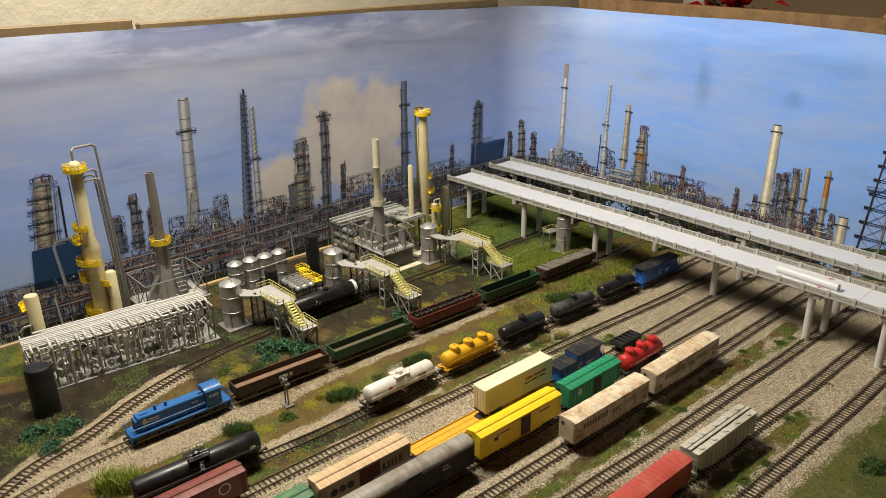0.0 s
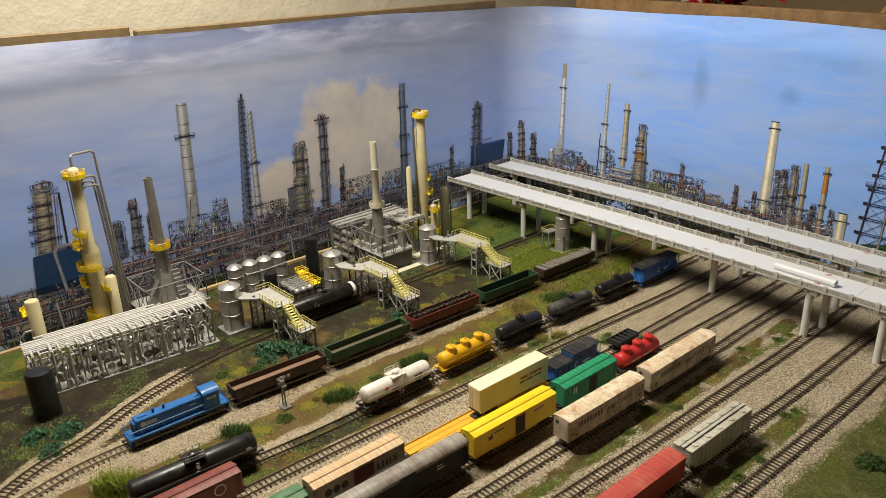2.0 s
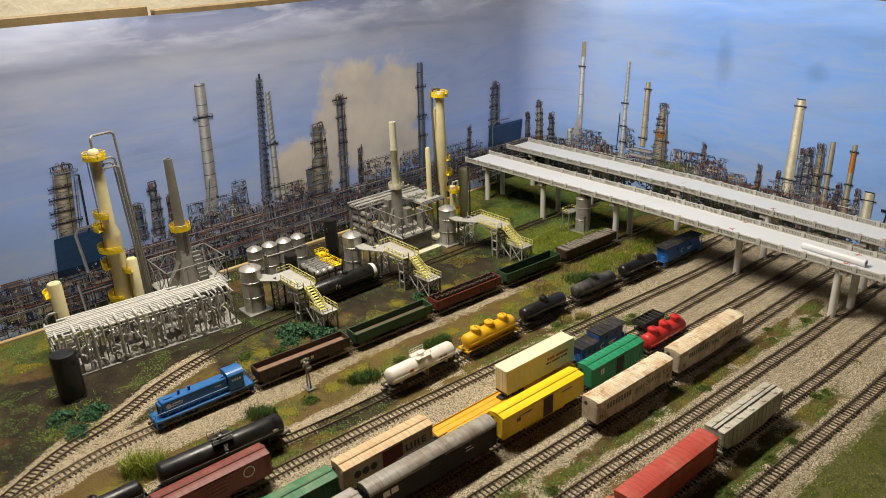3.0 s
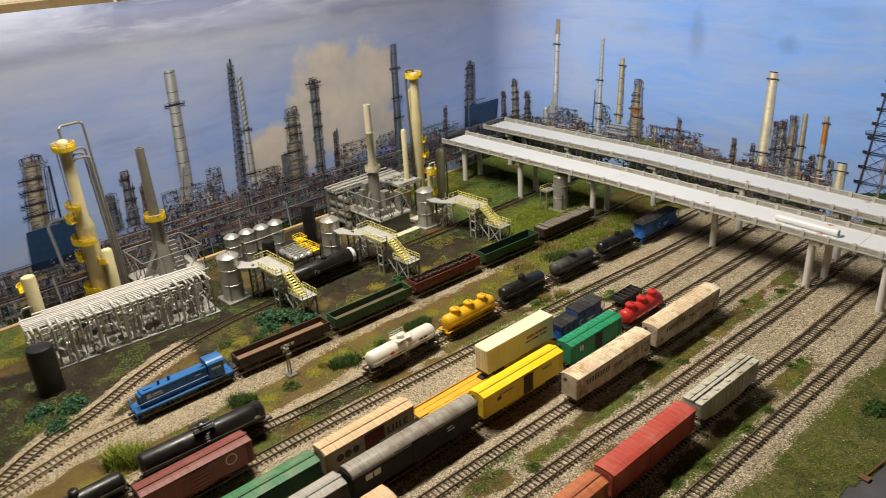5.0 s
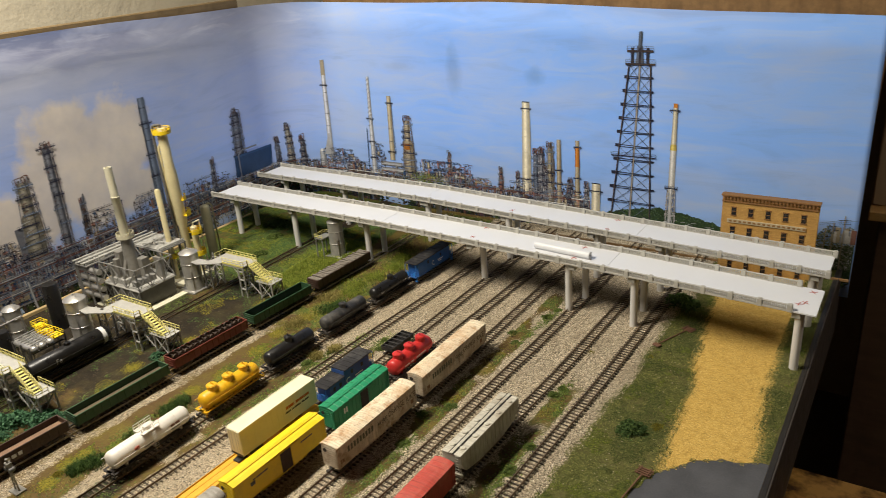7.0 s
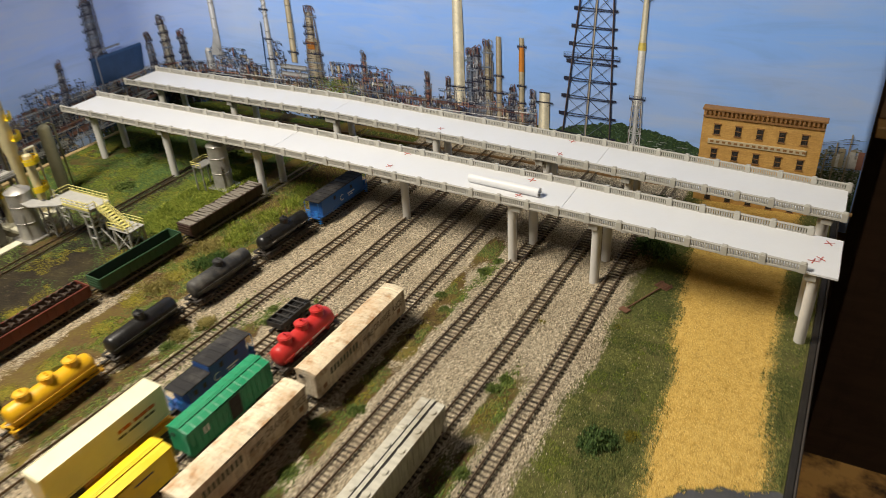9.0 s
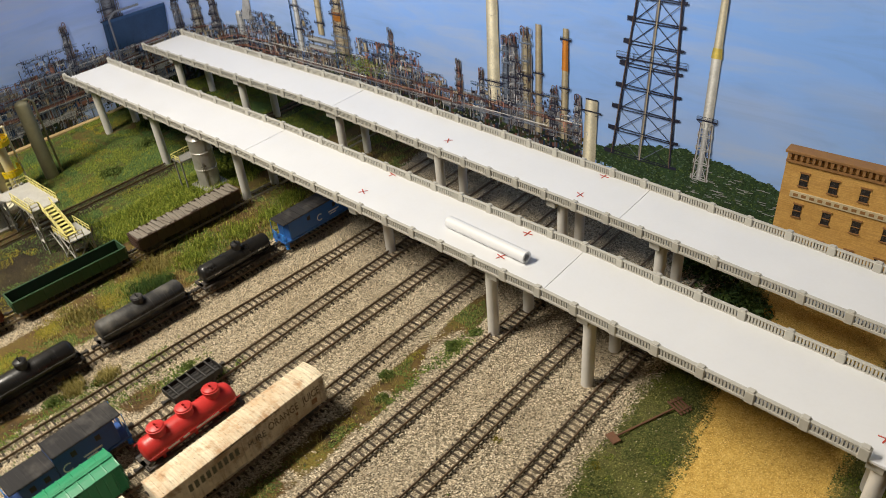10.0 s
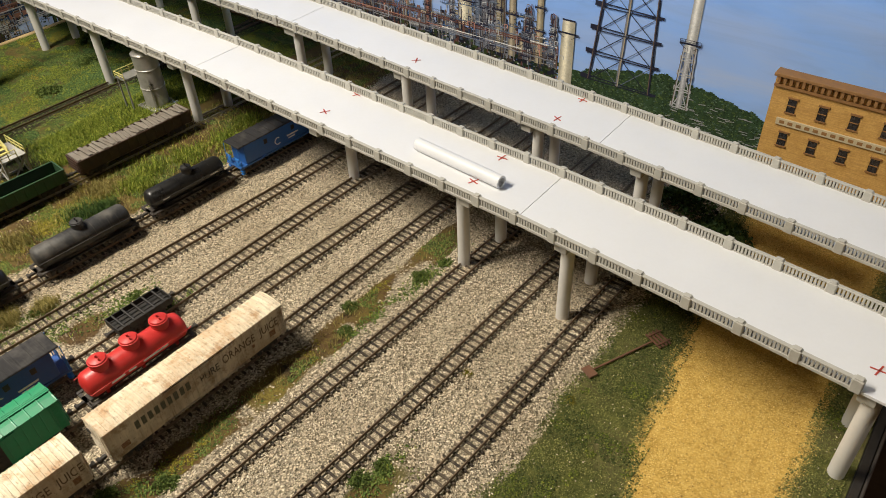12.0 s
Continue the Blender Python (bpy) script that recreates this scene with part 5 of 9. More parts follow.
M["trailer"] = paint("cream_trailer", (0.80, 0.74, 0.51), 0.42, 0, 0.06, 40, (0.5, 0.4, 0.2), 0.12)
M["loco_blue"] = paint("locomotive_blue", (0.026, 0.135, 0.38), 0.34, 0, 0.15, 50, (0.05, 0.06, 0.10), 0.25)
M["caboose_bright"] = paint("caboose_blue", (0.02, 0.11, 0.36), 0.45, 0, 0.15, 60, (0.05, 0.05, 0.06), 0.2)
M["caboose_blue"] = paint("dull_blue", (0.018, 0.08, 0.29), 0.5, 0, 0.2, 60, (0.05, 0.05, 0.06), 0.3)
M["glint_blue"] = paint("blue_rail_glint", (0.16, 0.34, 0.62), 0.4, 0, 0.15, 60)
M["bright_blue"] = paint("bright_blue_end", (0.03, 0.20, 0.60), 0.4, 0, 0.12, 60)
M["black_roof"] = streaked("sooty_roof", (0.018, 0.017, 0.018), (0.12, 0.11, 0.10), 0.5, 0.85, (14, 260, 30))
M["hopper_grey"] = streaked("grey_hopper_paint", (0.60, 0.57, 0.47), (0.26, 0.20, 0.12), 0.55, 0.6)
M["charcoal"] = streaked("dusty_charcoal_tank", (0.028, 0.027, 0.026), (0.15, 0.14, 0.12), 0.75, 0.6, (60, 60, 26))
M["gon_planks"] = streaked("grey_plank_load", (0.24, 0.21, 0.17), (0.09, 0.06, 0.04), 0.5, 0.8, (12, 240, 12))


def truck_mesh():
    b = bmesh.new()
    for s in (-1, 1):
        x0, x1 = sorted((s * 0.0105, s * 0.0128))
        box(b, x0, x1, -0.0125, 0.0125, 0.0128, 0.0152, 0.0005)
        box(b, x0, x1, -0.0050, 0.0050, 0.0092, 0.0130, 0.0004)
        for y in (-0.0102, 0.0102):
            box(b, x0, x1 + s * 0.0003 if s > 0 else x1, y - 0.0022, y + 0.0022, 0.0100, 0.0140, 0.0004)
        for y in (-0.0028, 0, 0.0028):
            cyl(b, (s * 0.0132, y, 0.0095), (s * 0.0132, y, 0.0140), 0.0010, None, 6)
    box(b, -0.0120, 0.0120, -0.0026, 0.0026, 0.0118, 0.0165, 0.0004)
    return mesh_of(b, name="truck")


def wheelset_mesh():
    b = bmesh.new()
    cyl(b, (-0.0115, 0, RAIL_TOP + 0.0048), (0.0115, 0, RAIL_TOP + 0.0048), 0.0010, None, 6)
    for s in (-1, 1):
        cyl(b, (s * 0.0070, 0, RAIL_TOP + 0.0048), (s * 0.0094, 0, RAIL_TOP + 0.0048), 0.0048, None, 16)
        cyl(b, (s * 0.0064, 0, RAIL_TOP + 0.0048), (s * 0.0070, 0, RAIL_TOP + 0.0048), 0.0056, None, 16)
    return mesh_of(b, name="wheelset")


def coupler_mesh():
    b = box(bmesh.new(), -0.0016, 0.0016, -0.002, 0.0075, 0.0145, 0.0175, 0.0003)
    box(b, -0.0030, 0.0030, 0.0060, 0.0092, 0.0138, 0.0182, 0.0008)
    return mesh_of(b, name="coupler")


TRUCK_ME, WHEELSET_ME, COUPLER_ME = truck_mesh(), wheelset_mesh(), coupler_mesh()


def rolling(name, track, y0, y1, label, category, group="freight cars in the yard"):
    """An empty at the car's middle, its trucks and couplers; returns it with half its length."""
    e = thing(name, on_track(track, (y0 + y1) / 2), label, category, group)
    h = (y1 - y0) / 2
    for s in (-1, 1):
        tr = part("truck", TRUCK_ME, "truck", e, at=(0, s * (h - 0.024), 0))
        for k in (-0.0102, 0.0102):
            part("wheelset", WHEELSET_ME, "wheel", tr, at=(0, k, 0))
        part("coupler", COUPLER_ME, "truck", e, at=pose(0, s * h, 0, 0, 0, 0 if s > 0 else 180))
    return e, h


def ladder(b, x, y, z0, z1, w, axis, n=6, r=0.00035):
    """Two stiles and rungs; axis is the direction of the rungs."""
    for k in (-w / 2, w / 2):
        p = (x, y + k) if axis == "y" else (x + k, y)
        cyl(b, (*p, z0), (*p, z1), r, None, 5)
    for k in range(n):
        z = z0 + (z1 - z0) * (k + 0.5) / n
        if axis == "y":
            cyl(b, (x, y - w / 2, z), (x, y + w / 2, z), r, None, 5)
        else:
            cyl(b, (x - w / 2, y, z), (x + w / 2, y, z), r, None, 5)
    return b


def bars(e, mat, x, spans, z, h, side):
    """Unreadable or withheld lettering as plain bars on a side."""
    for a, c in spans:
        y0, y1 = (a, c)
        part("lettering", bx(min(x, x + side * 0.0002), max(x, x + side * 0.0002), y0, y1, z - h / 2, z + h / 2), mat, e)


def boxcar(track, y0, y1, label, side, roof, door=None, end=None, top=0.058, ribs=0, walk=True, roof_ribs=14, door_at=0.0, door_w=0.030, arched=False, stripe=None, w=0.0305, seam=0.00045):
    e, h = rolling("boxcar", track, y0, y1, label, "boxcar")
    end = end or side
    hw = w / 2
    body = part("body", bx(-hw, hw, -h, h, 0.0185, top - (0.0093 if arched else 0.0035), 0.0004), side, e)
    b = bmesh.new()
    prof = [(-hw - 0.0006, top - 0.0036), (-hw - 0.0006, top - 0.0024), (-hw * 0.55, top - 0.0005), (0, top), (hw * 0.55, top - 0.0005), (hw + 0.0006, top - 0.0024), (hw + 0.0006, top - 0.0036)]
    if arched:
        prof = [(-hw - 0.0004, top - 0.0095)] + [(hw * 1.02 * math.sin(a), top - 0.0095 + 0.0095 * math.cos(a)) for a in np.linspace(-1.45, 1.45, 13)] + [(hw + 0.0004, top - 0.0095)]
    r0 = [b.verts.new((x, -h - 0.0006, z)) for x, z in prof]
    r1 = [b.verts.new((x, h + 0.0006, z)) for x, z in prof]
    for k in range(len(prof)):
        b.faces.new((r0[k], r0[(k + 1) % len(prof)], r1[(k + 1) % len(prof)], r1[k]))
    b.faces.new(r0)
    b.faces.new(r1[::-1])
    rf = part("roof", b, roof, e, smooth=arched)
    if roof_ribs:
        b = bmesh.new()
        for (xa, za), (xb, zb) in zip(prof[1:-2], prof[2:-1]):
            cyl(b, (xa, 0, za + 0.0001), (xb, 0, zb + 0.0001), seam, None, 5, False)
        seam_me = mesh_of(b, name="roof_seam")
        for k in range(roof_ribs + 1):
            part("roof_seam", seam_me, roof, rf, at=(0, -h + 2 * h * k / roof_ribs, 0))
    if walk:
        b = bmesh.new()
        for k in (-0.0022, 0, 0.0022):
            box(b, k - 0.0009, k + 0.0009, -h - 0.001, h + 0.001, top + 0.0006, top + 0.0013)
        for k in range(12):
            y = -h + 0.004 + (2 * h - 0.008) * k / 11
            box(b, -0.0032, 0.0032, y - 0.0006, y + 0.0006, top - 0.0003, top + 0.0006)
        part("roofwalk", b, roof, e)
    for s in (-1, 1):
        rib_me = mesh_of(bx(-hw + 0.0012, hw - 0.0012, *sorted((s * h, s * (h + 0.0009))), 0, 0.0016, 0.0003), name="end_rib")
        for k in range(9):
            part("end_rib", rib_me, end, e, at=(0, 0, 0.0205 + k * (top - 0.0265) / 8))
        part("ladder", ladder(bmesh.new(), hw - 0.004, s * (h + 0.0016), 0.019, top - 0.004, 0.006, "x", 8), end, e)
        part("ladder", ladder(bmesh.new(), s * (hw + 0.0008), s * (h - 0.005), 0.019, top - 0.004, 0.006, "y", 8), end, e)
        part("grab_iron", ladder(bmesh.new(), -s * (hw + 0.0008), s * (h - 0.005), 0.019, 0.032, 0.006, "y", 3), end, e)
        if ribs:
            rib_me = mesh_of(bx(*sorted((s * hw, s * (hw + 0.0008))), -0.0006, 0.0006, 0.019, top - 0.0042, 0.0002), name="side_rib")
            for k in range(ribs + 1):
                y = -h + 0.001 + (2 * h - 0.002) * k / ribs
                if door and abs(y - door_at) < door_w / 2 + 0.001:
                    continue
                part("side_rib", rib_me, side, e, at=(0, y, 0))
        if door:
            d = part("door", bx(*sorted((s * hw, s * (hw + 0.0011))), door_at - door_w / 2, door_at + door_w / 2, 0.0195, top - 0.0055, 0.0003), door, e)
            b = bmesh.new()
            for k in range(5):
                z = 0.023 + k * (top - 0.032) / 4
                box(b, *sorted((s * (hw + 0.0011), s * (hw + 0.0016))), door_at - door_w / 2 + 0.002, door_at + door_w / 2 - 0.002, z, z + 0.0009)
            part("door_rib", b, door, d)
            b = bx(*sorted((s * hw, s * (hw + 0.0013))), -h * 0.5, h * 0.5, 0.0183, 0.0194)
            box(b, *sorted((s * hw, s * (hw + 0.0013))), -h * 0.4, h * 0.4, top - 0.0054, top - 0.0046)
            part("door_track", b, side, e)
    part("underframe", box(bx(-0.004, 0.004, -h, h, 0.0150, 0.0184), -hw + 0.002, hw - 0.002, -0.004, 0.004, 0.0140, 0.0184), "truck", e)
    b = cyl(bmesh.new(), (-hw * 0.4, -h - 0.0024, top - 0.010), (-hw * 0.4, -h - 0.0018, top - 0.010), 0.0032, None, 12)
    part("brake_wheel", b, "truck", e)
    return e, h


def tank_car(track, y0, y1, label, paint_name, domes=(0.0,), dome_r=0.0058, dome_h=0.009, r=0.0135, zc=0.0315, walkway=True, ends_out=0.004, platform=False, frame="truck", straps=True, name="tank_car"):
    e, h = rolling(name, track, y0, y1, label, "tank car")
    m = pose(0, 0, zc, -90, 0, 0)
    L = h - ends_out
    prof = [(0, -L), (r * 0.55, -L + 0.0008), (r * 0.88, -L + 0.0030), (r, -L + 0.0065)]
    prof = prof + [(a, -b) for a, b in prof[::-1]]
    tank = part("tank", lathe(bmesh.new(), prof, 28, m), paint_name, e, smooth=True)
    for d in domes:
        b = lathe(bmesh.new(), [(dome_r, zc + r * 0.80), (dome_r, zc + r + dome_h * 0.62), (dome_r * 0.90, zc + r + dome_h * 0.76), (dome_r * 0.50, zc + r + dome_h * 0.84), (0, zc + r + dome_h * 0.95)], 20, Matrix.Translation((0, d, 0)))
        dm = part("dome", b, paint_name, tank, smooth=True)
        b = lathe(bmesh.new(), [(dome_r * 1.08, zc + r + dome_h * 0.55), (dome_r * 1.08, zc + r + dome_h * 0.63), (dome_r, zc + r + dome_h * 0.64)], 20, Matrix.Translation((0, d, 0)))
        cyl(b, (0, d, zc + r + dome_h * 0.9), (0, d, zc + r + dome_h * 1.2), 0.0011, None, 8)
        cyl(b, (dome_r * 0.5, d, zc + r + dome_h * 0.8), (dome_r * 0.5, d, zc + r + dome_h * 1.08), 0.0008, None, 8)
        part("dome_cap", b, paint_name, tank)
    if straps:
        for y in (-L * 0.62, -L * 0.22, L * 0.22, L * 0.62):
            part("strap", lathe(bmesh.new(), [(r + 0.0003, y - 0.0006), (r + 0.0003, y + 0.0006)], 28, m), paint_name, tank)
    b = bx(-0.005, 0.005, -h, h, 0.0150, 0.0182)
    if walkway:
        for s in (-1, 1):
            box(b, *sorted((s * 0.0108, s * 0.0142)), -h, h, 0.0176, 0.0186)
        for s in (-1, 1):
            box(b, -0.0135, 0.0135, *sorted((s * h, s * (h - 0.0035))), 0.0152, 0.0182)
            ladder(b, 0.0120, s * (h - 0.001), 0.0085, 0.0250, 0.004, "x", 4)
    part("frame", b, frame, e)
    b = bmesh.new()
    for s in (-1, 1):
        for y in (-L * 0.7, 0.0, L * 0.7):
            box(b, -r * 0.8, r * 0.8, y - 0.0015, y + 0.0015, 0.0182, zc - r * 0.55)
        zr = zc + 0.001
        pts = [(s * (r + 0.0016), -L, zr), (s * (r + 0.0016), L, zr)]
        tube(b, pts, 0.0004, 5)
        for y in np.linspace(-L, L, 7):
            cyl(b, (s * r * 0.99, y, zr), (s * (r + 0.0016), y, zr), 0.0003, None, 4)
    part("handrail", b, frame if frame != "truck" else "black" if paint_name == "black_tank" else paint_name, e)
    if platform:
        b = bmesh.new()
        for s in (-1, 1):
            x = s * 0.0105
            box(b, *sorted((s * 0.003, s * 0.0125)), -0.015, 0.015, zc + r + 0.0005, zc + r + 0.0012)
            for z in (zc + r + 0.006, zc + r + 0.0105):
                tube(b, [(x, -0.015, z), (x, 0.015, z)], 0.0004, 5)
            for y in (-0.015, -0.005, 0.005, 0.015):
                cyl(b, (x, y, zc + r * 0.5), (x, y, zc + r + 0.0105), 0.0004, None, 5)
            ladder(b, s * (r + 0.0022), 0.0, 0.017, zc + r + 0.001, 0.006, "y", 9)
        part("top_platform", b, paint_name, e)
        part("valve_housing", lathe(bmesh.new(), [(0.0062, zc + r * 0.7), (0.0062, zc + r + 0.006), (0.004, zc + r + 0.0078), (0, zc + r + 0.008)], 16), paint_name, e, smooth=True)
    return e, h, r, zc


def gondola(track, y0, y1, label, side, inner, top=0.0355, wheels_in=False, planks=False, ribs=12, floor=0.0015):
    e, h = rolling("gondola_car", track, y0, y1, label, "gondola car")
    hw, t, z0 = 0.0158, 0.0010, 0.0180
    b = bmesh.new()
    for s in (-1, 1):
        box(b, *sorted((s * hw, s * (hw - t))), -h, h, z0, top)
        box(b, -hw + t, hw - t, *sorted((s * h, s * (h - t))), z0, top)
        box(b, *sorted((s * (hw + 0.0006), s * (hw - t - 0.0004))), -h - 0.0005, h + 0.0005, top, top + 0.0012, 0.0003)
        box(b, -hw, hw, *sorted((s * (h + 0.0005), s * (h - t - 0.0003))), top, top + 0.0011)
    part("body", b, side, e)
    part("floor", bx(-hw + t, hw - t, -h + t, h - t, z0 - 0.0005, z0 + floor), inner, e, "rust-stained inside floor")
    for s in (-1, 1):
        rib_me = mesh_of(bx(*sorted((s * hw, s * (hw + 0.0011))), -0.0008, 0.0008, z0 + 0.0005, top - 0.0002, 0.0002), name="side_rib")
        for k in range(ribs + 1):
            part("side_rib", rib_me, side, e, at=(0, -h + 0.002 + (2 * h - 0.004) * k / ribs, 0))
        b = bmesh.new()
        for k in range(3):
            z = z0 + 0.003 + k * 0.005
            box(b, -hw + 0.002, hw - 0.002, *sorted((s * h, s * (h + 0.0009))), z, z + 0.0018, 0.0003)
        ladder(b, hw - 0.004, s * (h + 0.0014), z0, top, 0.005, "x", 4)
        part("end_rib", b, side, e)
    part("underframe", bx(-0.004, 0.004, -h, h, 0.0150, z0 - 0.0006), "truck", e)
    if wheels_in:
        for k in range(14):
            y = -h + 0.010 + (2 * h - 0.020) * k / 13
            part("loaded_wheelset", WHEELSET_ME, "wheel", e, "rusty spare wheelset carried in the car", at=pose(0.001 * (k % 3 - 1), y, z0 - RAIL_TOP + 0.0135, 0, 0, 3 * (k % 4 - 1.5)))
        b = bmesh.new()
        for s in (-1, 1):
            box(b, s * 0.008 - 0.0012, s * 0.008 + 0.0012, -h + 0.002, h - 0.002, z0 + 0.0015, z0 + 0.0135)
        part("cradle", b, "wheel", e)
    if planks:
        r = random.Random(11)
        n = 34
        for k in range(n):
            y = -h + 0.004 + (2 * h - 0.008) * k / (n - 1)
            part("plank", bx(-0.0145, 0.0145, -0.0022, 0.0022, 0, 0.0014, 0.0002), "gon_planks", e, at=pose(r.uniform(-0.0016, 0.0016), y + r.uniform(-0.0012, 0.0012), top - 0.001 + r.uniform(0, 0.0022), 0, r.uniform(-4, 4), r.uniform(-9, 9)))
        part("plank_bed", bx(-0.0143, 0.0143, -h + 0.0025, h - 0.0025, z0 + 0.0015, top - 0.0012), "gon_planks", e)
    return e, h


def bars_on(e, hw, mat, spans, z, h, sides=(1, -1)):
    for s in sides:
        bars(e, mat, s * hw, spans, z, h, s)


SIDE_TEXT = {1: (90, 0, 90), -1: (90, 0, -90)}


def side_letters(e, text, size, mat, y, z, hw, side=1, narrow=1.0):
    rx, ry, rz = SIDE_TEXT[side]
    letters(text, size, mat, e, pose(side * (hw + 0.0001), y, z, rx, ry, rz) @ Matrix.Diagonal((narrow, 1, 1, 1)))


# reefers: long weathered white cars with lettered sides
def reefer(y0, y1):
    e, h = boxcar("reefers", y0, y1, "weathered white refrigerator car with rust streaks and dark side lettering", "reefer", "reefer_roof", "reefer", top=0.0575, ribs=0, walk=False, roof_ribs=38, seam=0.0006, door_at=0.0, door_w=0.019)
    for s in (1, -1):
        k = s
        side_letters(e, "PURE", 0.0125, "bar_ink", k * 0.007, 0.0385, 0.0165, s, 0.76)
        side_letters(e, "ORANGE", 0.0140, "bar_umber", k * 0.042, 0.0395, 0.01525, s, 0.68)
        side_letters(e, "JUICE", 0.0140, "bar_umber", k * 0.079, 0.0395, 0.01525, s, 0.68)
        for q in range(9):
            a = -0.071 + q * 0.0066
            yy = sorted((k * a, k * (a + 0.0042)))
            bars(e, "bar_faded", s * 0.01525, [tuple(yy)], 0.0405, 0.0095, s)
        bars(e, "bar_rust", s * 0.01525, [tuple(sorted((k * 0.056, k * 0.059)))], 0.030, 0.004, s)
        bars(e, "bar_rust", s * 0.01525, [tuple(sorted((k * 0.078, k * 0.085)))], 0.029, 0.007, s)
        bars(e, "bar_rust", s * 0.01525, [tuple(sorted((k * -0.088, k * -0.080)))], 0.029, 0.006, s)
    return e


reefer(0.742, 0.927)
reefer(0.947, 1.143)

e, h = boxcar("boxes", 0.616, 0.790, "bright yellow boxcar with a raised roofwalk and ribbed ends", "box_yellow", "box_yellow", "brown", top=0.058, roof_ribs=0, door_at=0.006, door_w=0.020)
for sd in (-1, 1):
    part("door", bx(*sorted((sd * 0.01525, sd * 0.0166)), 0.0165, 0.036, 0.0195, 0.0525, 0.0003), "box_yellow", e, "yellow sliding door slid half open")
bars_on(e, 0.01525, "bar_dark", [(-0.055, -0.051), (-0.049, -0.028), (0.035, 0.060)], 0.045, 0.0022)
bars_on(e, 0.01525, "bar_dark", [(-0.060, -0.052)], 0.040, 0.006)
e, h = boxcar("boxes", 0.812, 0.946, "green ribbed boxcar with a dark door and open roofwalk", "green", "green", "black", top=0.055, ribs=16, roof_ribs=11, seam=0.0009, door_at=0.004, door_w=0.018)
bars_on(e, 0.0161, "bar_white", [(-0.046, -0.043), (-0.041, -0.038)], 0.040, 0.010)
e, h = boxcar("boxes", 0.385, 0.603, "long sooty black boxcar with a silver-streaked arched roof", "dark_side", "smoke_roof", "dark_side", top=0.060, walk=False, arched=True, roof_ribs=30, door_w=0.026)
bars_on(e, 0.01525, "bar_white", [(-0.090, -0.079), (-0.077, -0.066)], 0.041, 0.009)
bars_on(e, 0.01525, "bar_white", [(0.050, 0.060)], 0.042, 0.0016)
bars_on(e, 0.01525, "bar_white", [(0.050, 0.064)], 0.037, 0.0016)
e, h = boxcar("flat", 0.385, 0.536, "tan boxcar with rusted roof, dark red door and black lettering bars", "tan_side", "tan_roof", "box_red", top=0.058, roof_ribs=16, door_at=0.004, door_w=0.034, end="tan_side")
for s in (1, -1):
    for a in (-0.054, -0.041, -0.028):
        part("lettering", lathe(bmesh.new(), [(0.0036, 0.0), (0.0058, 0.0), (0.0058, 0.0003), (0.0036, 0.0003)], 20, pose(s * 0.01525, s * a, 0.0385, 0, s * 90, 0)), "bar_ink", e)
    for a, w in ((0.0265, 0.0032), (0.0350, 0.0032), (0.0415, 0.0032), (0.0475, 0.0032), (0.0550, 0.0032)):
        bars(e, "bar_ink", s * 0.01525, [tuple(sorted((s * a, s * (a + w))))], 0.0385, 0.0110, s)
    for a, z in ((0.0295, 0.0340), (0.0580, 0.0340), (0.0580, 0.0385), (0.0580, 0.0430)):
        bars(e, "bar_ink", s * 0.01525, [tuple(sorted((s * a, s * (a + 0.0050))))], z, 0.0020, s)
boxcar("flat", 0.225, 0.376, "faded green boxcar with a raised roofwalk", "green_old", "green_old", "green_old", top=0.055, ribs=14, roof_ribs=12)
e, h = boxcar("empty", 0.180, 0.334, "weathered red-brown boxcar with a plank roofwalk", "red_brown", "red_brown", "red_brown", top=0.056, roof_ribs=14, ribs=0)
part("emblem", cyl(bmesh.new(), (0.0152, 0.045, 0.040), (0.0155, 0.045, 0.040), 0.0085, None, 24), "bar_white", e, "pale round emblem")
part("emblem", cyl(bmesh.new(), (0.0154, 0.045, 0.040), (0.0157, 0.045, 0.040), 0.0070, None, 24), "red_brown", e)
boxcar("hoppers", 0.610, 0.795, "faded red boxcar with a plain seamed roof", "red_faded", "red_faded", "red_faded", top=0.056, walk=False, roof_ribs=20)
boxcar("hoppers", 0.430, 0.598, "faded orange boxcar with a raised roofwalk", "orange_faded", "orange_faded", "orange_faded", top=0.055, roof_ribs=12)

M["grey_roof"] = streaked("pale_grey_roof", (0.40, 0.37, 0.33), (0.22, 0.18, 0.14), 0.5, 0.6)
M["grey_side"] = paint("dark_grey_side", (0.045, 0.040, 0.036), 0.6, 0, 0.25, 60)
boxcar("boxes", 0.205, 0.375, "grey boxcar with a pale weathered roof and dark roofwalk", "grey_side", "grey_roof", "grey_side", top=0.055, roof_ribs=12)
boxcar("reefers", 0.235, 0.402, "cream boxcar with a weathered tan roof", "tan_side", "tan_roof", "tan_side", top=0.056, walk=False, roof_ribs=12)

# tank cars
tank_car("tanks", 0.050, 0.190, "short black tank car with a single dome", "black_tank", domes=(0.004,), dome_r=0.0062, dome_h=0.009, r=0.0135, straps=False)
e, h, r, zc = tank_car("tanks", 0.578, 0.726, "dirty white tank car with a railed top platform", "white_tank", domes=(), r=0.0145, zc=0.0335, platform=True)
for sd in (-1, 1):
    part("emblem", cyl(bmesh.new(), (sd * (r - 0.0010), sd * -0.030, 0.0375), (sd * (r + 0.0004), sd * -0.030, 0.0370), 0.0042, None, 18), paint("faded_red_emblem", (0.42, 0.10, 0.06), 0.6), e, "faded red round emblem")
bars_on(e, r + 0.0002, "bar_rust", [(0.030, 0.037), (0.039, 0.047)], 0.037, 0.0040)
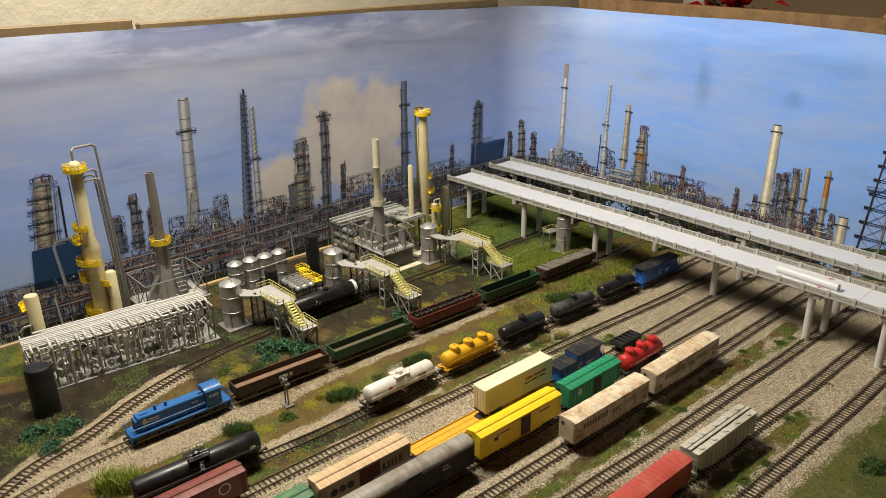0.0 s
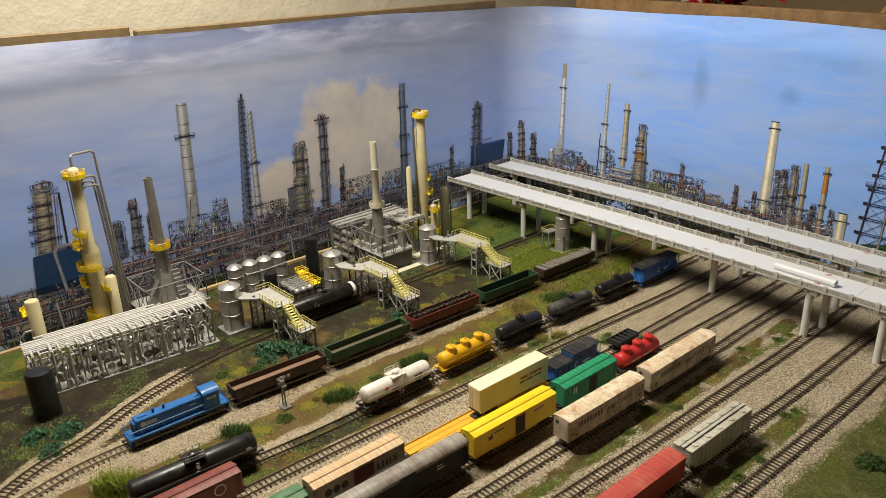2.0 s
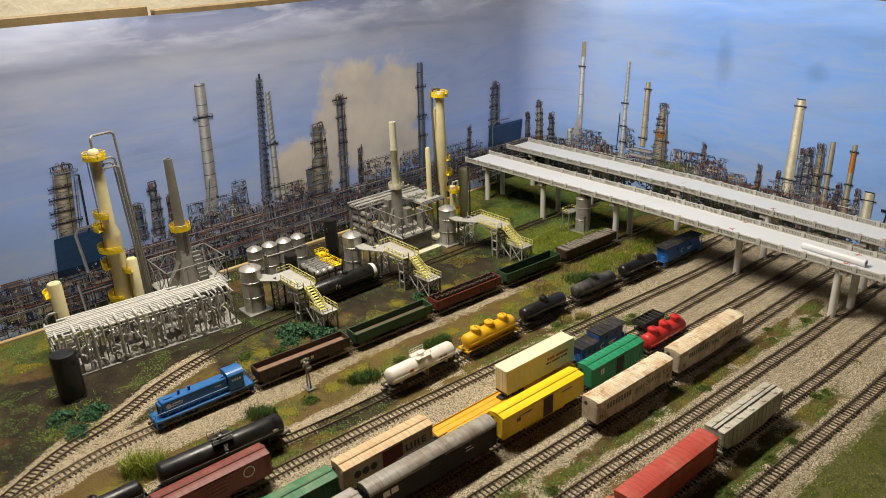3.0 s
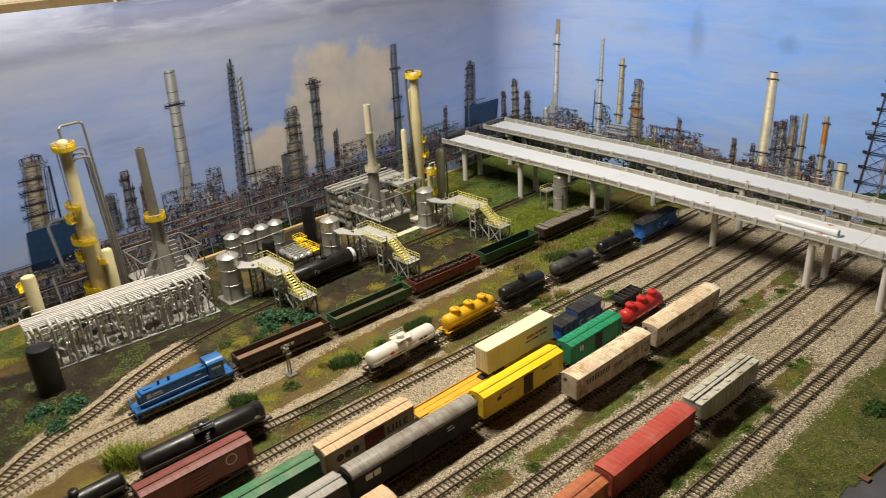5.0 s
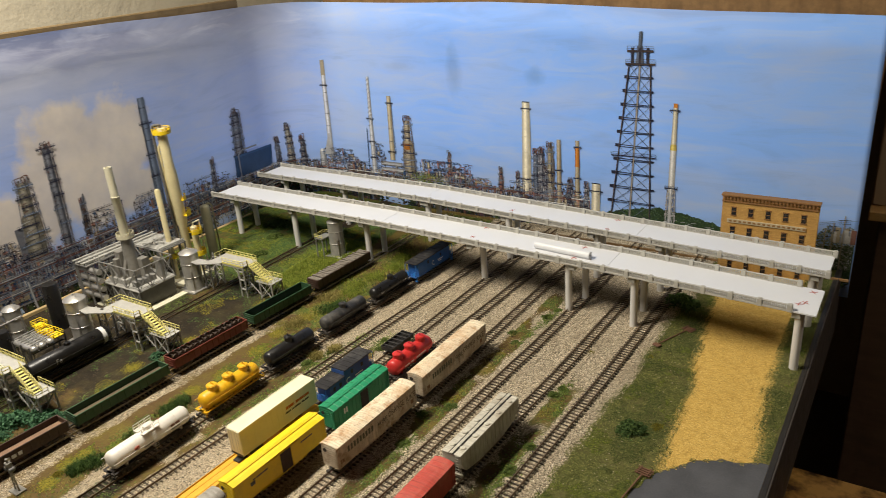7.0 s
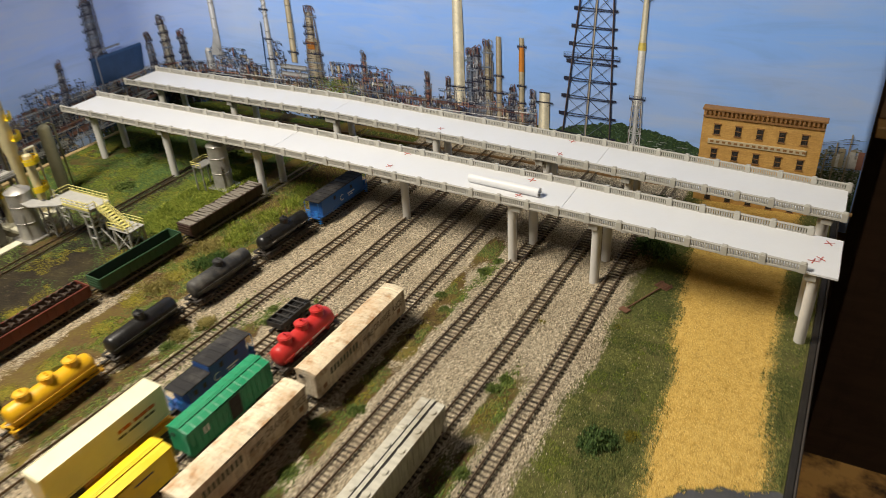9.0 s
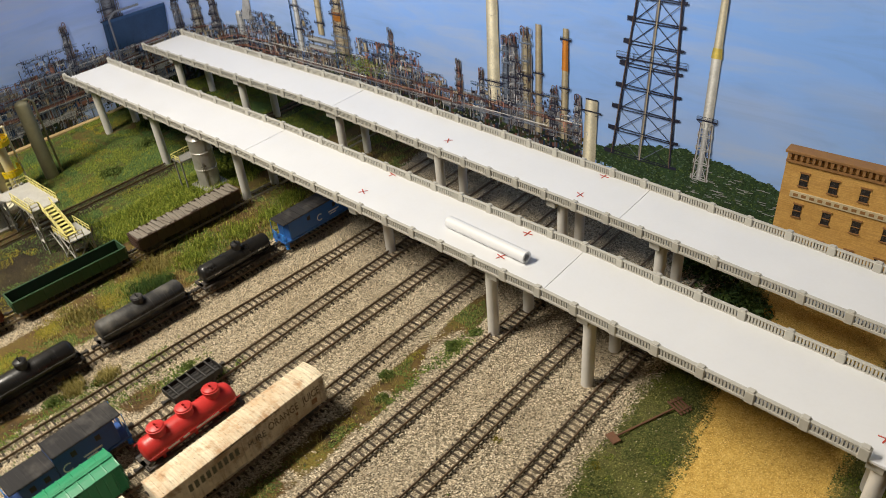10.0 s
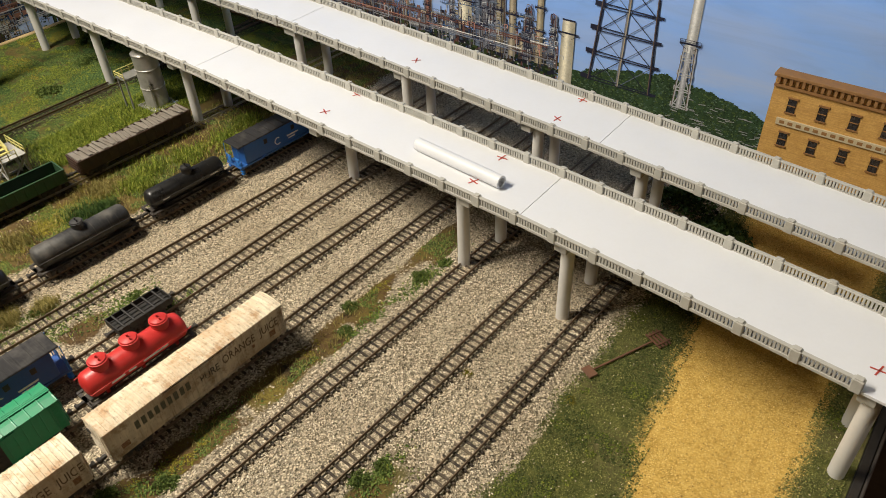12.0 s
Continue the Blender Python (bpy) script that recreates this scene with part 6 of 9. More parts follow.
bars_on(e, r + 0.0002, "bar_dark", [(-0.020, 0.000), (0.030, 0.046)], 0.031, 0.0014)
tank_car("tanks", 0.748, 0.876, "orange-yellow tank car with three domes", "tank_yellow", domes=(-0.034, 0.0, 0.034), dome_r=0.0086, dome_h=0.0100, r=0.0138, frame="tank_yellow")
tank_car("tanks", 0.893, 1.015, "grimy black tank car with a single dome", "black_tank", domes=(0.0,), dome_r=0.0072, dome_h=0.011, r=0.0132)
tank_car("tanks", 1.038, 1.163, "weathered charcoal tank car with a single dome", "charcoal", domes=(0.0,), dome_r=0.0072, dome_h=0.010, r=0.0138)
e, h, r, zc = tank_car("tanks", 1.182, 1.300, "black tank car with a dome and white stencilled bars", "black_tank", domes=(0.006,), dome_r=0.0066, dome_h=0.010, r=0.0125)
bars_on(e, r + 0.0003, "bar_white", [(-0.040, -0.030), (0.030, 0.042)], 0.031, 0.0022)
e, h, r, zc = tank_car("tanks", 0.205, 0.395, "long glossy black tank car with a low valve housing", "black_tank", domes=(), r=0.0165, zc=0.037, platform=True, straps=False, ends_out=0.002, walkway=False)
bars_on(e, r + 0.0003, "bar_white", [(0.072, 0.080)], 0.040, 0.0040)
e, h, r, zc = tank_car("boxes", 0.968, 1.086, "bright red tank car with three domes and white lettering bars", "red_tank", domes=(-0.033, 0.0, 0.033), dome_r=0.0088, dome_h=0.0105, r=0.0138, straps=False)
bars_on(e, r + 0.0004, "bar_white", [(-0.034, -0.020), (-0.016, -0.008), (0.000, 0.028)], 0.030, 0.0030)

# gondolas
e, h = gondola("gondola", 0.437, 0.614, "brown gondola car with a rust-coloured empty floor", "brown", "rust_load", floor=0.008)
bars_on(e, 0.0171, "bar_white", [(-0.012, -0.005), (-0.002, 0.005), (0.008, 0.014)], 0.027, 0.006)
gondola("gondola", 0.627, 0.803, "dark green empty gondola car", "olive", "gon_floor", floor=0.006)
gondola("gondola", 0.818, 0.988, "oxide red gondola car loaded with wheelsets", "oxide", "rust_load", wheels_in=True)
gondola("gondola", 1.004, 1.163, "dark green gondola car with scrap inside", "olive", "black")
e, h = gondola("gondola", 1.182, 1.358, "brown gondola car covered with loose grey planks", "brown", "gon_planks", planks=True)


# blue diesel switcher
def switcher(track, y0, y1):
    e, h = rolling("diesel_locomotive", track, y0, y1, "blue diesel switcher locomotive with a rear cab", "locomotive", "locomotives")
    z = 0.0215
    part("walkway", bx(-0.0165, 0.0165, -h, h, z - 0.0035, z, 0.0004), "loco_blue", e)
    hood = part("hood", bx(-0.0098, 0.0098, -h + 0.014, h - 0.040, z, 0.0465, 0.0012), "loco_blue", e)
    part("nose", bx(-0.0090, 0.0090, -h + 0.010, -h + 0.0138, z, 0.0425, 0.001), "loco_blue", e, "radiator grille nose")
    b = bmesh.new()
    for k in range(11):
        box(b, -0.0075, 0.0075, -h + 0.0094, -h + 0.0100, z + 0.003 + k * 0.0016, z + 0.0038 + k * 0.0016)
    part("grille", b, "black", e)
    cab = part("cab", bx(-0.0152, 0.0152, h - 0.0395, h - 0.0135, z, 0.0505, 0.0008), "loco_blue", e)
    b = bmesh.new()
    prof = [(-0.0165, 0.0500)] + [(0.0165 * math.sin(a), 0.0485 + 0.0075 * math.cos(a)) for a in np.linspace(-1.2, 1.2, 9)] + [(0.0165, 0.0500)]
    r0 = [b.verts.new((x, h - 0.041, zz)) for x, zz in prof]
    r1 = [b.verts.new((x, h - 0.012, zz)) for x, zz in prof]
    for k in range(len(prof)):
        b.faces.new((r0[k], r0[(k + 1) % len(prof)], r1[(k + 1) % len(prof)], r1[k]))
    b.faces.new(r0)
    b.faces.new(r1[::-1])
    part("cab_roof", b, "loco_blue", cab)
    for s in (-1, 1):
        for q in range(4):
            bars(e, "bar_white", s * 0.0152, [(h - 0.0345 + q * 0.0042, h - 0.0315 + q * 0.0042)], 0.0405, 0.0042, s)
        part("emblem", lathe(bmesh.new(), [(0.0022, 0.0), (0.0040, 0.0), (0.0040, 0.0003), (0.0022, 0.0003)], 18, pose(s * 0.0101, -h + 0.024, 0.0375, 0, s * 90, 0)), "bar_white", e, "white ring emblem")
        bars(e, "bar_white", s * 0.0103, [(-h + 0.029, -h + 0.046)], 0.0390, 0.0022, s)
        bars(e, "bar_white", s * 0.0103, [(-h + 0.026, -h + 0.046)], 0.0355, 0.0018, s)
        bars(e, "bar_white", s * 0.0103, [(h - 0.062, h - 0.052)], 0.0385, 0.0016, s)
        # handrail and sill strip are coloured pale to stand in for caught light
        b = bmesh.new()
        tube(b, [(s * 0.0160, -h + 0.002, 0.0335), (s * 0.0160, h - 0.042, 0.0335)], 0.0005, 5)
        box(b, *sorted((s * 0.0163, s * 0.0169)), -h + 0.008, h - 0.010, z - 0.0008, z + 0.0004)
        for y in np.linspace(-h + 0.002, h - 0.042, 8):
            cyl(b, (s * 0.0160, y, z), (s * 0.0160, y, 0.0335), 0.0004, None, 5)
        part("handrail", b, "glint_blue", e, "blue handrail, paled as if catching light")
        for y in np.arange(-h + 0.022, h - 0.046, 0.0105):
            part("hood_door", bx(*sorted((s * 0.0098, s * 0.0102)), y, y + 0.0088, z + 0.003, z + 0.019, 0.0002), "loco_blue", hood)
        for t in (-1, 1):
            b = bmesh.new()
            for k in range(3):
                box(b, *sorted((s * 0.0110, s * 0.0166)), *sorted((t * h, t * (h - 0.006))), 0.0080 + k * 0.0042, 0.0089 + k * 0.0042)
            box(b, *sorted((s * 0.0110, s * 0.0116)), *sorted((t * h, t * (h - 0.006))), 0.0080, z - 0.0036)
            part("step", b, "loco_blue", e)
    for t in (-1, 1):
        b = bx(-0.0160, 0.0160, *sorted((t * h, t * (h + 0.0012))), 0.0100, z + 0.0006, 0.0003)
        for s in (-1, 1):
            tube(b, [(s * 0.006, t * (h + 0.0006), z), (s * 0.006, t * (h + 0.0006), 0.0335), (s * 0.0155, t * (h + 0.0006), 0.0335), (s * 0.0155, t * (h + 0.0006), z)], 0.0004, 5)
        part("pilot", b, "bright_blue", e)
    for y in (-h + 0.045, -h + 0.062):
        part("exhaust_stack", lathe(bmesh.new(), [(0.0020, 0.046), (0.0020, 0.0515), (0.0026, 0.0522), (0.0026, 0.0535), (0, 0.0535)], 12, Matrix.Translation((0, y, 0))), "caboose_blue", e)
    b = bx(-0.003, 0.003, -h + 0.020, -h + 0.034, 0.0465, 0.0482, 0.0005)
    cyl(b, (0.004, h - 0.05, 0.0470), (0.004, h - 0.043, 0.0490), 0.0009, 0.0014, 8)
    part("roof_detail", b, "loco_blue", e)
    part("fuel_tank", bx(-0.0120, 0.0120, -0.016, 0.016, 0.0095, 0.0178, 0.001), "black", e)
    return e


switcher("gondola", 0.262, 0.424)


# cabooses
def caboose(track, y0, y1, label, roof_split, coat):
    e, h = rolling("caboose", track, y0, y1, label, "caboose")
    z = 0.0190
    part("frame", bx(-0.0155, 0.0155, -h, h, z - 0.003, z, 0.0004), coat, e)
    lo, hi = -h + 0.011, h - 0.011
    if roof_split:
        mid = lo + (hi - lo) * 0.36
        spans = [(lo, mid, 0.0405), (mid + 0.0004, hi, 0.0500)]
    else:
        spans = [(lo, hi, 0.0470)]
    for a, c, top in spans:
        bd = part("body", bx(-0.0145, 0.0145, a, c, z, top, 0.0006), coat, e)
        rf = part("roof", bx(-0.0160, 0.0160, a - (0.009 if a == lo else -0.0003), c + (0.009 if c == hi else 0), top, top + 0.0022, 0.0008), "black_roof", e, "sooty dark roof")
        b = bmesh.new()
        n = max(3, int((c - a) / 0.011))
        for k in range(n + 1):
            y = a + (c - a) * k / n
            box(b, -0.0158, 0.0158, y - 0.0004, y + 0.0004, top + 0.0021, top + 0.0028)
        part("roof_seam", b, "black_roof", rf)
        for s in (-1, 1):
            for f in (0.3, 0.7):
                y = a + (c - a) * f
                part("window", bx(*sorted((s * 0.0145, s * 0.0148)), y - 0.0028, y + 0.0028, top - 0.0125, top - 0.0055), "black", bd)
    for s in (-1, 1):
        bars(e, "bar_white", s * 0.0145, [tuple(sorted((s * 0.012, s * 0.032)))], 0.029, 0.0022, s)
        bars(e, "bar_white", s * 0.0145, [tuple(sorted((s * 0.014, s * 0.026)))], 0.025, 0.0018, s)
        b = bmesh.new()
        rows = []
        for k in range(10):
            a = math.radians(50 + k * 29)
            rows.append([b.verts.new((s * x, s * -0.004 + q * math.cos(a), 0.029 + q * math.sin(a))) for x, q in ((0.0145, 0.0043), (0.0145, 0.0057), (0.0148, 0.0057), (0.0148, 0.0043))])
        for p, q in zip(rows[:-1], rows[1:]):
            for i in range(4):
                b.faces.new((p[i], p[(i + 1) % 4], q[(i + 1) % 4], q[i]))
        b.faces.new(rows[0])
        b.faces.new(rows[-1][::-1])
        part("emblem", b, "bar_white", e, "white round emblem")
    for t in (-1, 1):
        b = bmesh.new()
        for s in (-1, 1):
            cyl(b, (s * 0.0145, t * (h - 0.001), z), (s * 0.0145, t * (h - 0.001), spans[0 if t < 0 else -1][2]), 0.0005, None, 6)
            tube(b, [(s * 0.0145, t * (h - 0.001), z + 0.012), (s * 0.004, t * (h - 0.001), z + 0.012), (s * 0.004, t * (h - 0.001), z)], 0.0005, 6)
            for k in range(3):
                box(b, *sorted((s * 0.0105, s * 0.0155)), *sorted((t * (h - 0.001), t * (h - 0.006))), 0.0075 + k * 0.004, 0.0084 + k * 0.004)
            cyl(b, (s * 0.0150, t * (h - 0.003), 0.0075), (s * 0.0150, t * (h - 0.003), z + 0.012), 0.0005, None, 6)
            box(b, s * 0.0085 - 0.003, s * 0.0085 + 0.003, *sorted((t * (h - 0.0008), t * (h - 0.0014))), z + 0.001, z + 0.010)
        part("end_platform", b, "bright_blue", e, "bright blue end railing and steps")
    return e


caboose("flat", 0.861, 0.984, "dark blue caboose with a sooty stepped roof", True, "caboose_blue")
caboose("tanks", 1.314, 1.455, "dark blue caboose with a black roof and bright blue end platform", False, "caboose_bright")


# flatcar with a road trailer
def flatcar(track, y0, y1):
    e, h = rolling("flatcar", track, y0, y1, "yellow piggyback flatcar with weathered deck", "flatcar")
    part("deck", bx(-0.0155, 0.0155, -h, h, 0.0170, 0.0205, 0.0004), "flat_yellow", e)
    b = bmesh.new()
    for s in (-1, 1):
        box(b, *sorted((s * 0.0150, s * 0.0162)), -h, h, 0.0150, 0.0228, 0.0003)
        prof = [(-h * 0.75, 0.0150), (-h * 0.6, 0.0105), (h * 0.6, 0.0105), (h * 0.75, 0.0150)]
        va = [b.verts.new((s * 0.0149, y, z)) for y, z in prof]
        vb = [b.verts.new((s * 0.0156, y, z)) for y, z in prof]
        b.faces.new(va)
        b.faces.new(vb[::-1])
        for k in range(4):
            b.faces.new((va[k], va[(k + 1) % 4], vb[(k + 1) % 4], vb[k]))
    part("side_sill", b, "flat_yellow", e)
    b = bmesh.new()
    for s in (-1, 1):
        box(b, s * 0.006 - 0.0012, s * 0.006 + 0.0012, -h + 0.002, h - 0.002, 0.0205, 0.0212)
    for k in range(20):
        y = -h + 0.006 + (2 * h - 0.012) * k / 19
        box(b, -0.0145, 0.0145, y - 0.0004, y + 0.0004, 0.0204, 0.0208)
    part("deck_rail", b, "flat_yellow", e)
    part("hitch", bx(-0.004, 0.004, h * 0.55 - 0.006, h * 0.55 + 0.006, 0.0205, 0.0255, 0.0008), "black", e)
    part("hitch", bx(-0.0065, 0.0065, -h * 0.06 - 0.009, -h * 0.06 + 0.009, 0.0205, 0.0235, 0.0008), "black", e)
    return e


flatcar("flat", 0.552, 0.848)
tr = thing("road_trailer", on_track("flat", 0.766), "cream semi-trailer with dark lettering bars riding on the flatcar", "trailer")
part("body", bx(-0.0140, 0.0140, -0.078, 0.078, 0.0330, 0.0745, 0.0008), "trailer", tr)
part("roof_rail", box(bx(-0.0143, -0.0134, -0.0783, 0.0783, 0.0735, 0.0750), 0.0134, 0.0143, -0.0783, 0.0783, 0.0735, 0.0750), "trailer", tr)
b = bmesh.new()
for s in (-1, 1):
    box(b, s * 0.0142 - 0.0006, s * 0.0142 + 0.0006, -0.0785, 0.0785, 0.0325, 0.0350)
    for k in range(14):
        y = -0.074 + k * 0.0114
        box(b, *sorted((s * 0.0140, s * 0.01425)), y - 0.0003, y + 0.0003, 0.0345, 0.0738)
part("side_rib", b, "trailer", tr)
b = box(bmesh.new(), -0.0122, -0.0004, -0.0786, -0.0780, 0.0352, 0.0732)
box(b, 0.0004, 0.0122, -0.0786, -0.0780, 0.0352, 0.0732)
part("rear_door", b, "trailer", tr)
b = bmesh.new()
for x in (-0.009, -0.004, 0.004, 0.009):
    cyl(b, (x, -0.0790, 0.034), (x, -0.0790, 0.073), 0.0003, None, 5)
part("lock_rod", b, "brass_wire", tr)
part("bumper", bx(-0.0125, 0.0125, -0.0785, -0.0765, 0.0300, 0.0330, 0.0004), "black", tr)
for y in (-0.058, -0.046):
    for s in (-1, 1):
        part("wheel", cyl(bmesh.new(), (s * 0.0085, y, 0.0265), (s * 0.0138, y, 0.0265), 0.0056, None, 18), "black", tr)
part("axle_frame", box(bx(-0.008, 0.008, -0.066, -0.038, 0.0285, 0.0330), -0.0035, 0.0035, 0.030, 0.050, 0.0215, 0.0330), "black", tr)
bars(tr, paint("orange_lettering", (0.55, 0.13, 0.03), 0.6), 0.0140, [(0.012, 0.030), (0.033, 0.062)], 0.0585, 0.0046, 1)
bars(tr, "bar_dark", 0.0140, [(0.010, 0.021), (0.024, 0.042), (0.045, 0.060)], 0.051, 0.0030, 1)


# grey covered hopper
def covered_hopper(track, y0, y1):
    e, h = rolling("covered_hopper", track, y0, y1, "weathered grey covered hopper with round roof hatches", "hopper car")
    top = 0.0535
    b = bmesh.new()
    side = [(-h, 0.040), (-h + 0.012, 0.021), (-0.030, 0.015), (0.030, 0.015), (h - 0.012, 0.021), (h, 0.040), (h, top - 0.002), (-h, top - 0.002)]
    va = [b.verts.new((-0.0150, y, z)) for y, z in side]
    vb = [b.verts.new((0.0150, y, z)) for y, z in side]
    b.faces.new(va)
    b.faces.new(vb[::-1])
    for k in range(len(side)):
        b.faces.new((va[k], va[(k + 1) % 8], vb[(k + 1) % 8], vb[k]))
    part("body", b, "hopper_grey", e)
    rf = part("roof", bx(-0.0156, 0.0156, -h - 0.001, h + 0.001, top - 0.002, top, 0.0005), "hopper_grey", e)
    for s in (-1, 1):
        for k in range(5):
            y = -h + 0.016 + (2 * h - 0.032) * k / 4
            bm = lathe(bmesh.new(), [(0.0042, top), (0.0042, top + 0.0011), (0.0034, top + 0.0017), (0, top + 0.0019)], 14, Matrix.Translation((s * 0.0088, y, 0)))
            box(bm, s * 0.0088 - 0.0042, s * 0.0088 + 0.0042, y - 0.0005, y + 0.0005, top + 0.0009, top + 0.0020)
            part("hatch", bm, "hopper_grey", rf)
        for k in range(15):
            y = -h + 0.002 + (2 * h - 0.004) * k / 14
            part("side_rib", bx(*sorted((s * 0.0150, s * 0.0158)), y - 0.0006, y + 0.0006, 0.024 if abs(y) < h - 0.014 else 0.038, top - 0.003, 0.0002), "hopper_grey", e)
        b = ladder(bmesh.new(), s * 0.0162, s * (h - 0.004), 0.019, top, 0.006, "y", 8)
        ladder(b, 0.009, s * (h + 0.001), 0.019, top, 0.006, "x", 8)
        cyl(b, (0.014, s * h, 0.018), (0.014, s * h, 0.042), 0.0006, None, 6)
        cyl(b, (-0.014, s * h, 0.018), (-0.014, s * h, 0.042), 0.0006, None, 6)
        part("ladder", b, "hopper_grey", e)
        part("end_sill", bx(-0.0150, 0.0150, *sorted((s * h, s * (h - 0.004))), 0.0155, 0.0195, 0.0004), "hopper_grey", e)
    b = bmesh.new()
    for k in (-0.0012, 0.0012):
        box(b, k - 0.0011, k + 0.0011, -h - 0.002, h + 0.002, top + 0.0008, top + 0.0014)
    part("roofwalk", b, "hopper_grey", e, "slotted roofwalk")
    # solid black plate stands in for shade in the roofwalk's slots
    part("roofwalk_gap", bx(-0.0046, 0.0046, -h - 0.0012, h + 0.0012, top, top + 0.0004), "black", e, "black plate in place of the shade under the roofwalk")
    for y in (-0.030, 0.030):
        part("outlet", bx(-0.008, 0.008, y - 0.010, y + 0.010, 0.0095, 0.0150, 0.001), "truck", e)
    return e


covered_hopper("hoppers", 0.811, 0.968)

# short black ore car
e, h = rolling("ore_car", "flat", 1.038, 1.102, "short black open car with cross bars", "ore car")
b = bmesh.new()
for s in (-1, 1):
    box(b, *sorted((s * 0.0135, s * 0.0125)), -h, h, 0.0165, 0.0245, 0.0002)
    box(b, -0.0125, 0.0125, *sorted((s * h, s * (h - 0.001))), 0.0165, 0.0245)
    for k in range(7):
        y = -h + 0.003 + (2 * h - 0.006) * k / 6
        box(b, *sorted((s * 0.0135, s * 0.0143)), y - 0.0006, y + 0.0006, 0.0165, 0.0243)
box(b, -0.0125, 0.0125, -h, h, 0.0165, 0.0180)
part("body", b, "black", e)
b = bmesh.new()
for k in range(5):
    y = -h + 0.008 + (2 * h - 0.016) * k / 4
    cyl(b, (-0.0125, y, 0.0235), (0.0125, y, 0.0235), 0.0012, None, 8)
for s in (-0.006, 0.006):
    cyl(b, (s, -h, 0.0225), (s, h, 0.0225), 0.0010, None, 8)
part("cross_bar", b, "black", e)


# ---- refinery ----
def ring_platform(b, cx, cy, z, ri, ro, a0=0, a1=360, high=0.011):
    """A curved walkway with a kick plate, mid rail and hand rail."""
    n = max(6, int((a1 - a0) / 15))
    angs = [math.radians(a0 + (a1 - a0) * k / n) for k in range(n + 1)]
    P = lambda a, r, zz: Vector((cx + r * math.cos(a), cy + r * math.sin(a), zz))
    for a, c in zip(angs[:-1], angs[1:]):
        for r0, r1, z0, z1 in ((ri, ro, z - 0.0016, z), (ro - 0.0008, ro, z, z + 0.0064), (ro - 0.0008, ro, z + 0.0076, z + 0.0086), (ro - 0.0007, ro, z + high - 0.0016, z + high)):
            v = [b.verts.new(P(t, r, h)) for t in (a, c) for r in (r0, r1) for h in (z0, z1)]
            for q in ((0, 1, 3, 2), (4, 6, 7, 5), (0, 4, 5, 1), (2, 3, 7, 6), (0, 2, 6, 4), (1, 5, 7, 3)):
                b.faces.new([v[i] for i in q])
    for a in angs[::2]:
        cyl(b, P(a, ro - 0.0003, z), P(a, ro - 0.0003, z + high), 0.0006, None, 5)
    return b


def standing(name, at, label, category, prof, mat, rings=(), group="", n=28):
    e = thing(name, at, label, category, group)
    part("shell", lathe(bmesh.new(), prof, n), mat, e, smooth=True)
    for r, z in rings:
        part("band", lathe(bmesh.new(), [(r - 0.0002, z - 0.0012), (r + 0.0008, z - 0.0006), (r + 0.0008, z + 0.0006), (r - 0.0002, z + 0.0012)], n), mat, e)
    return e


def silver_tank(x, y, r, h, slab=True, nozzle=True):
    e = standing("storage_tank", (x, y, 0), "silver vertical storage tank with a domed top and hoops", "tank",
                 [(r * 1.02, 0.003), (r, 0.004), (r, h - 0.008), (r * 1.05, h - 0.0078), (r * 1.05, h - 0.0065), (r * 0.95, h - 0.005), (r * 0.62, h - 0.001), (r * 0.25, h + 0.0012), (0, h + 0.0016)],
                 "silver", ((r, h * 0.36), (r, h * 0.68)), "silver tanks")
    if slab:
        part("base", bx(-r * 1.25, r * 1.25, -r * 1.25, r * 1.25, -0.001, 0.0042, 0.0006), "silver", e, "square tank footing")
    if nozzle:
        b = cyl(bmesh.new(), (0, 0, h), (0, 0, h + 0.0045), 0.0022, None, 10)
        cyl(b, (r * 0.4, 0, h - 0.002), (r * 0.4, 0, h + 0.0025), 0.0012, None, 8)
        part("nozzle", b, "silver", e)
        b = tube(bmesh.new(), [(r * 0.8, -r * 0.75, 0.004), (r * 0.8, -r * 0.75, h * 0.55)], 0.0009, 6)
        part("level_pipe", b, "silver", e)
    return e


silver_tank(-1.215, 0.575, 0.0212, 0.102)
silver_tank(-1.218, 0.826, 0.0208, 0.100)
silver_tank(-1.195, 1.090, 0.0205, 0.098)
for x, y in ((-1.343, 0.650), (-1.342, 0.687), (-1.340, 0.722), (-1.339, 0.758)):
    silver_tank(x, y, 0.0165, 0.083, False, False)
b = thing("header_pipe", (-1.32, 0.70, 0), "silver pipe hoop joining the small tanks", "pipe")
part("pipe", tube(bmesh.new(), [(0.004, -0.035, 0), (0.004, -0.035, 0.062), (0.012, 0.0, 0.064), (0.012, 0.06, 0.066), (0.012, 0.06, 0)], 0.0018, 8), "silver", b, smooth=True)


def black_tank(x, y, r, h):
    return standing("storage_tank", (x, y, 0), "black vertical storage tank with a rounded top", "tank",
                    [(r * 1.05, -0.001), (r * 1.05, 0.003), (r, 0.0032), (r, h - r * 0.35), (r * 0.9, h - r * 0.14), (r * 0.6, h - 0.001), (0, h)], "black_tank", (), "black tanks")


black_tank(-1.150, 0.196, 0.0212, 0.088)
black_tank(-1.318, 0.835, 0.0155, 0.104)
black_tank(-1.285, 0.705, 0.0140, 0.066)

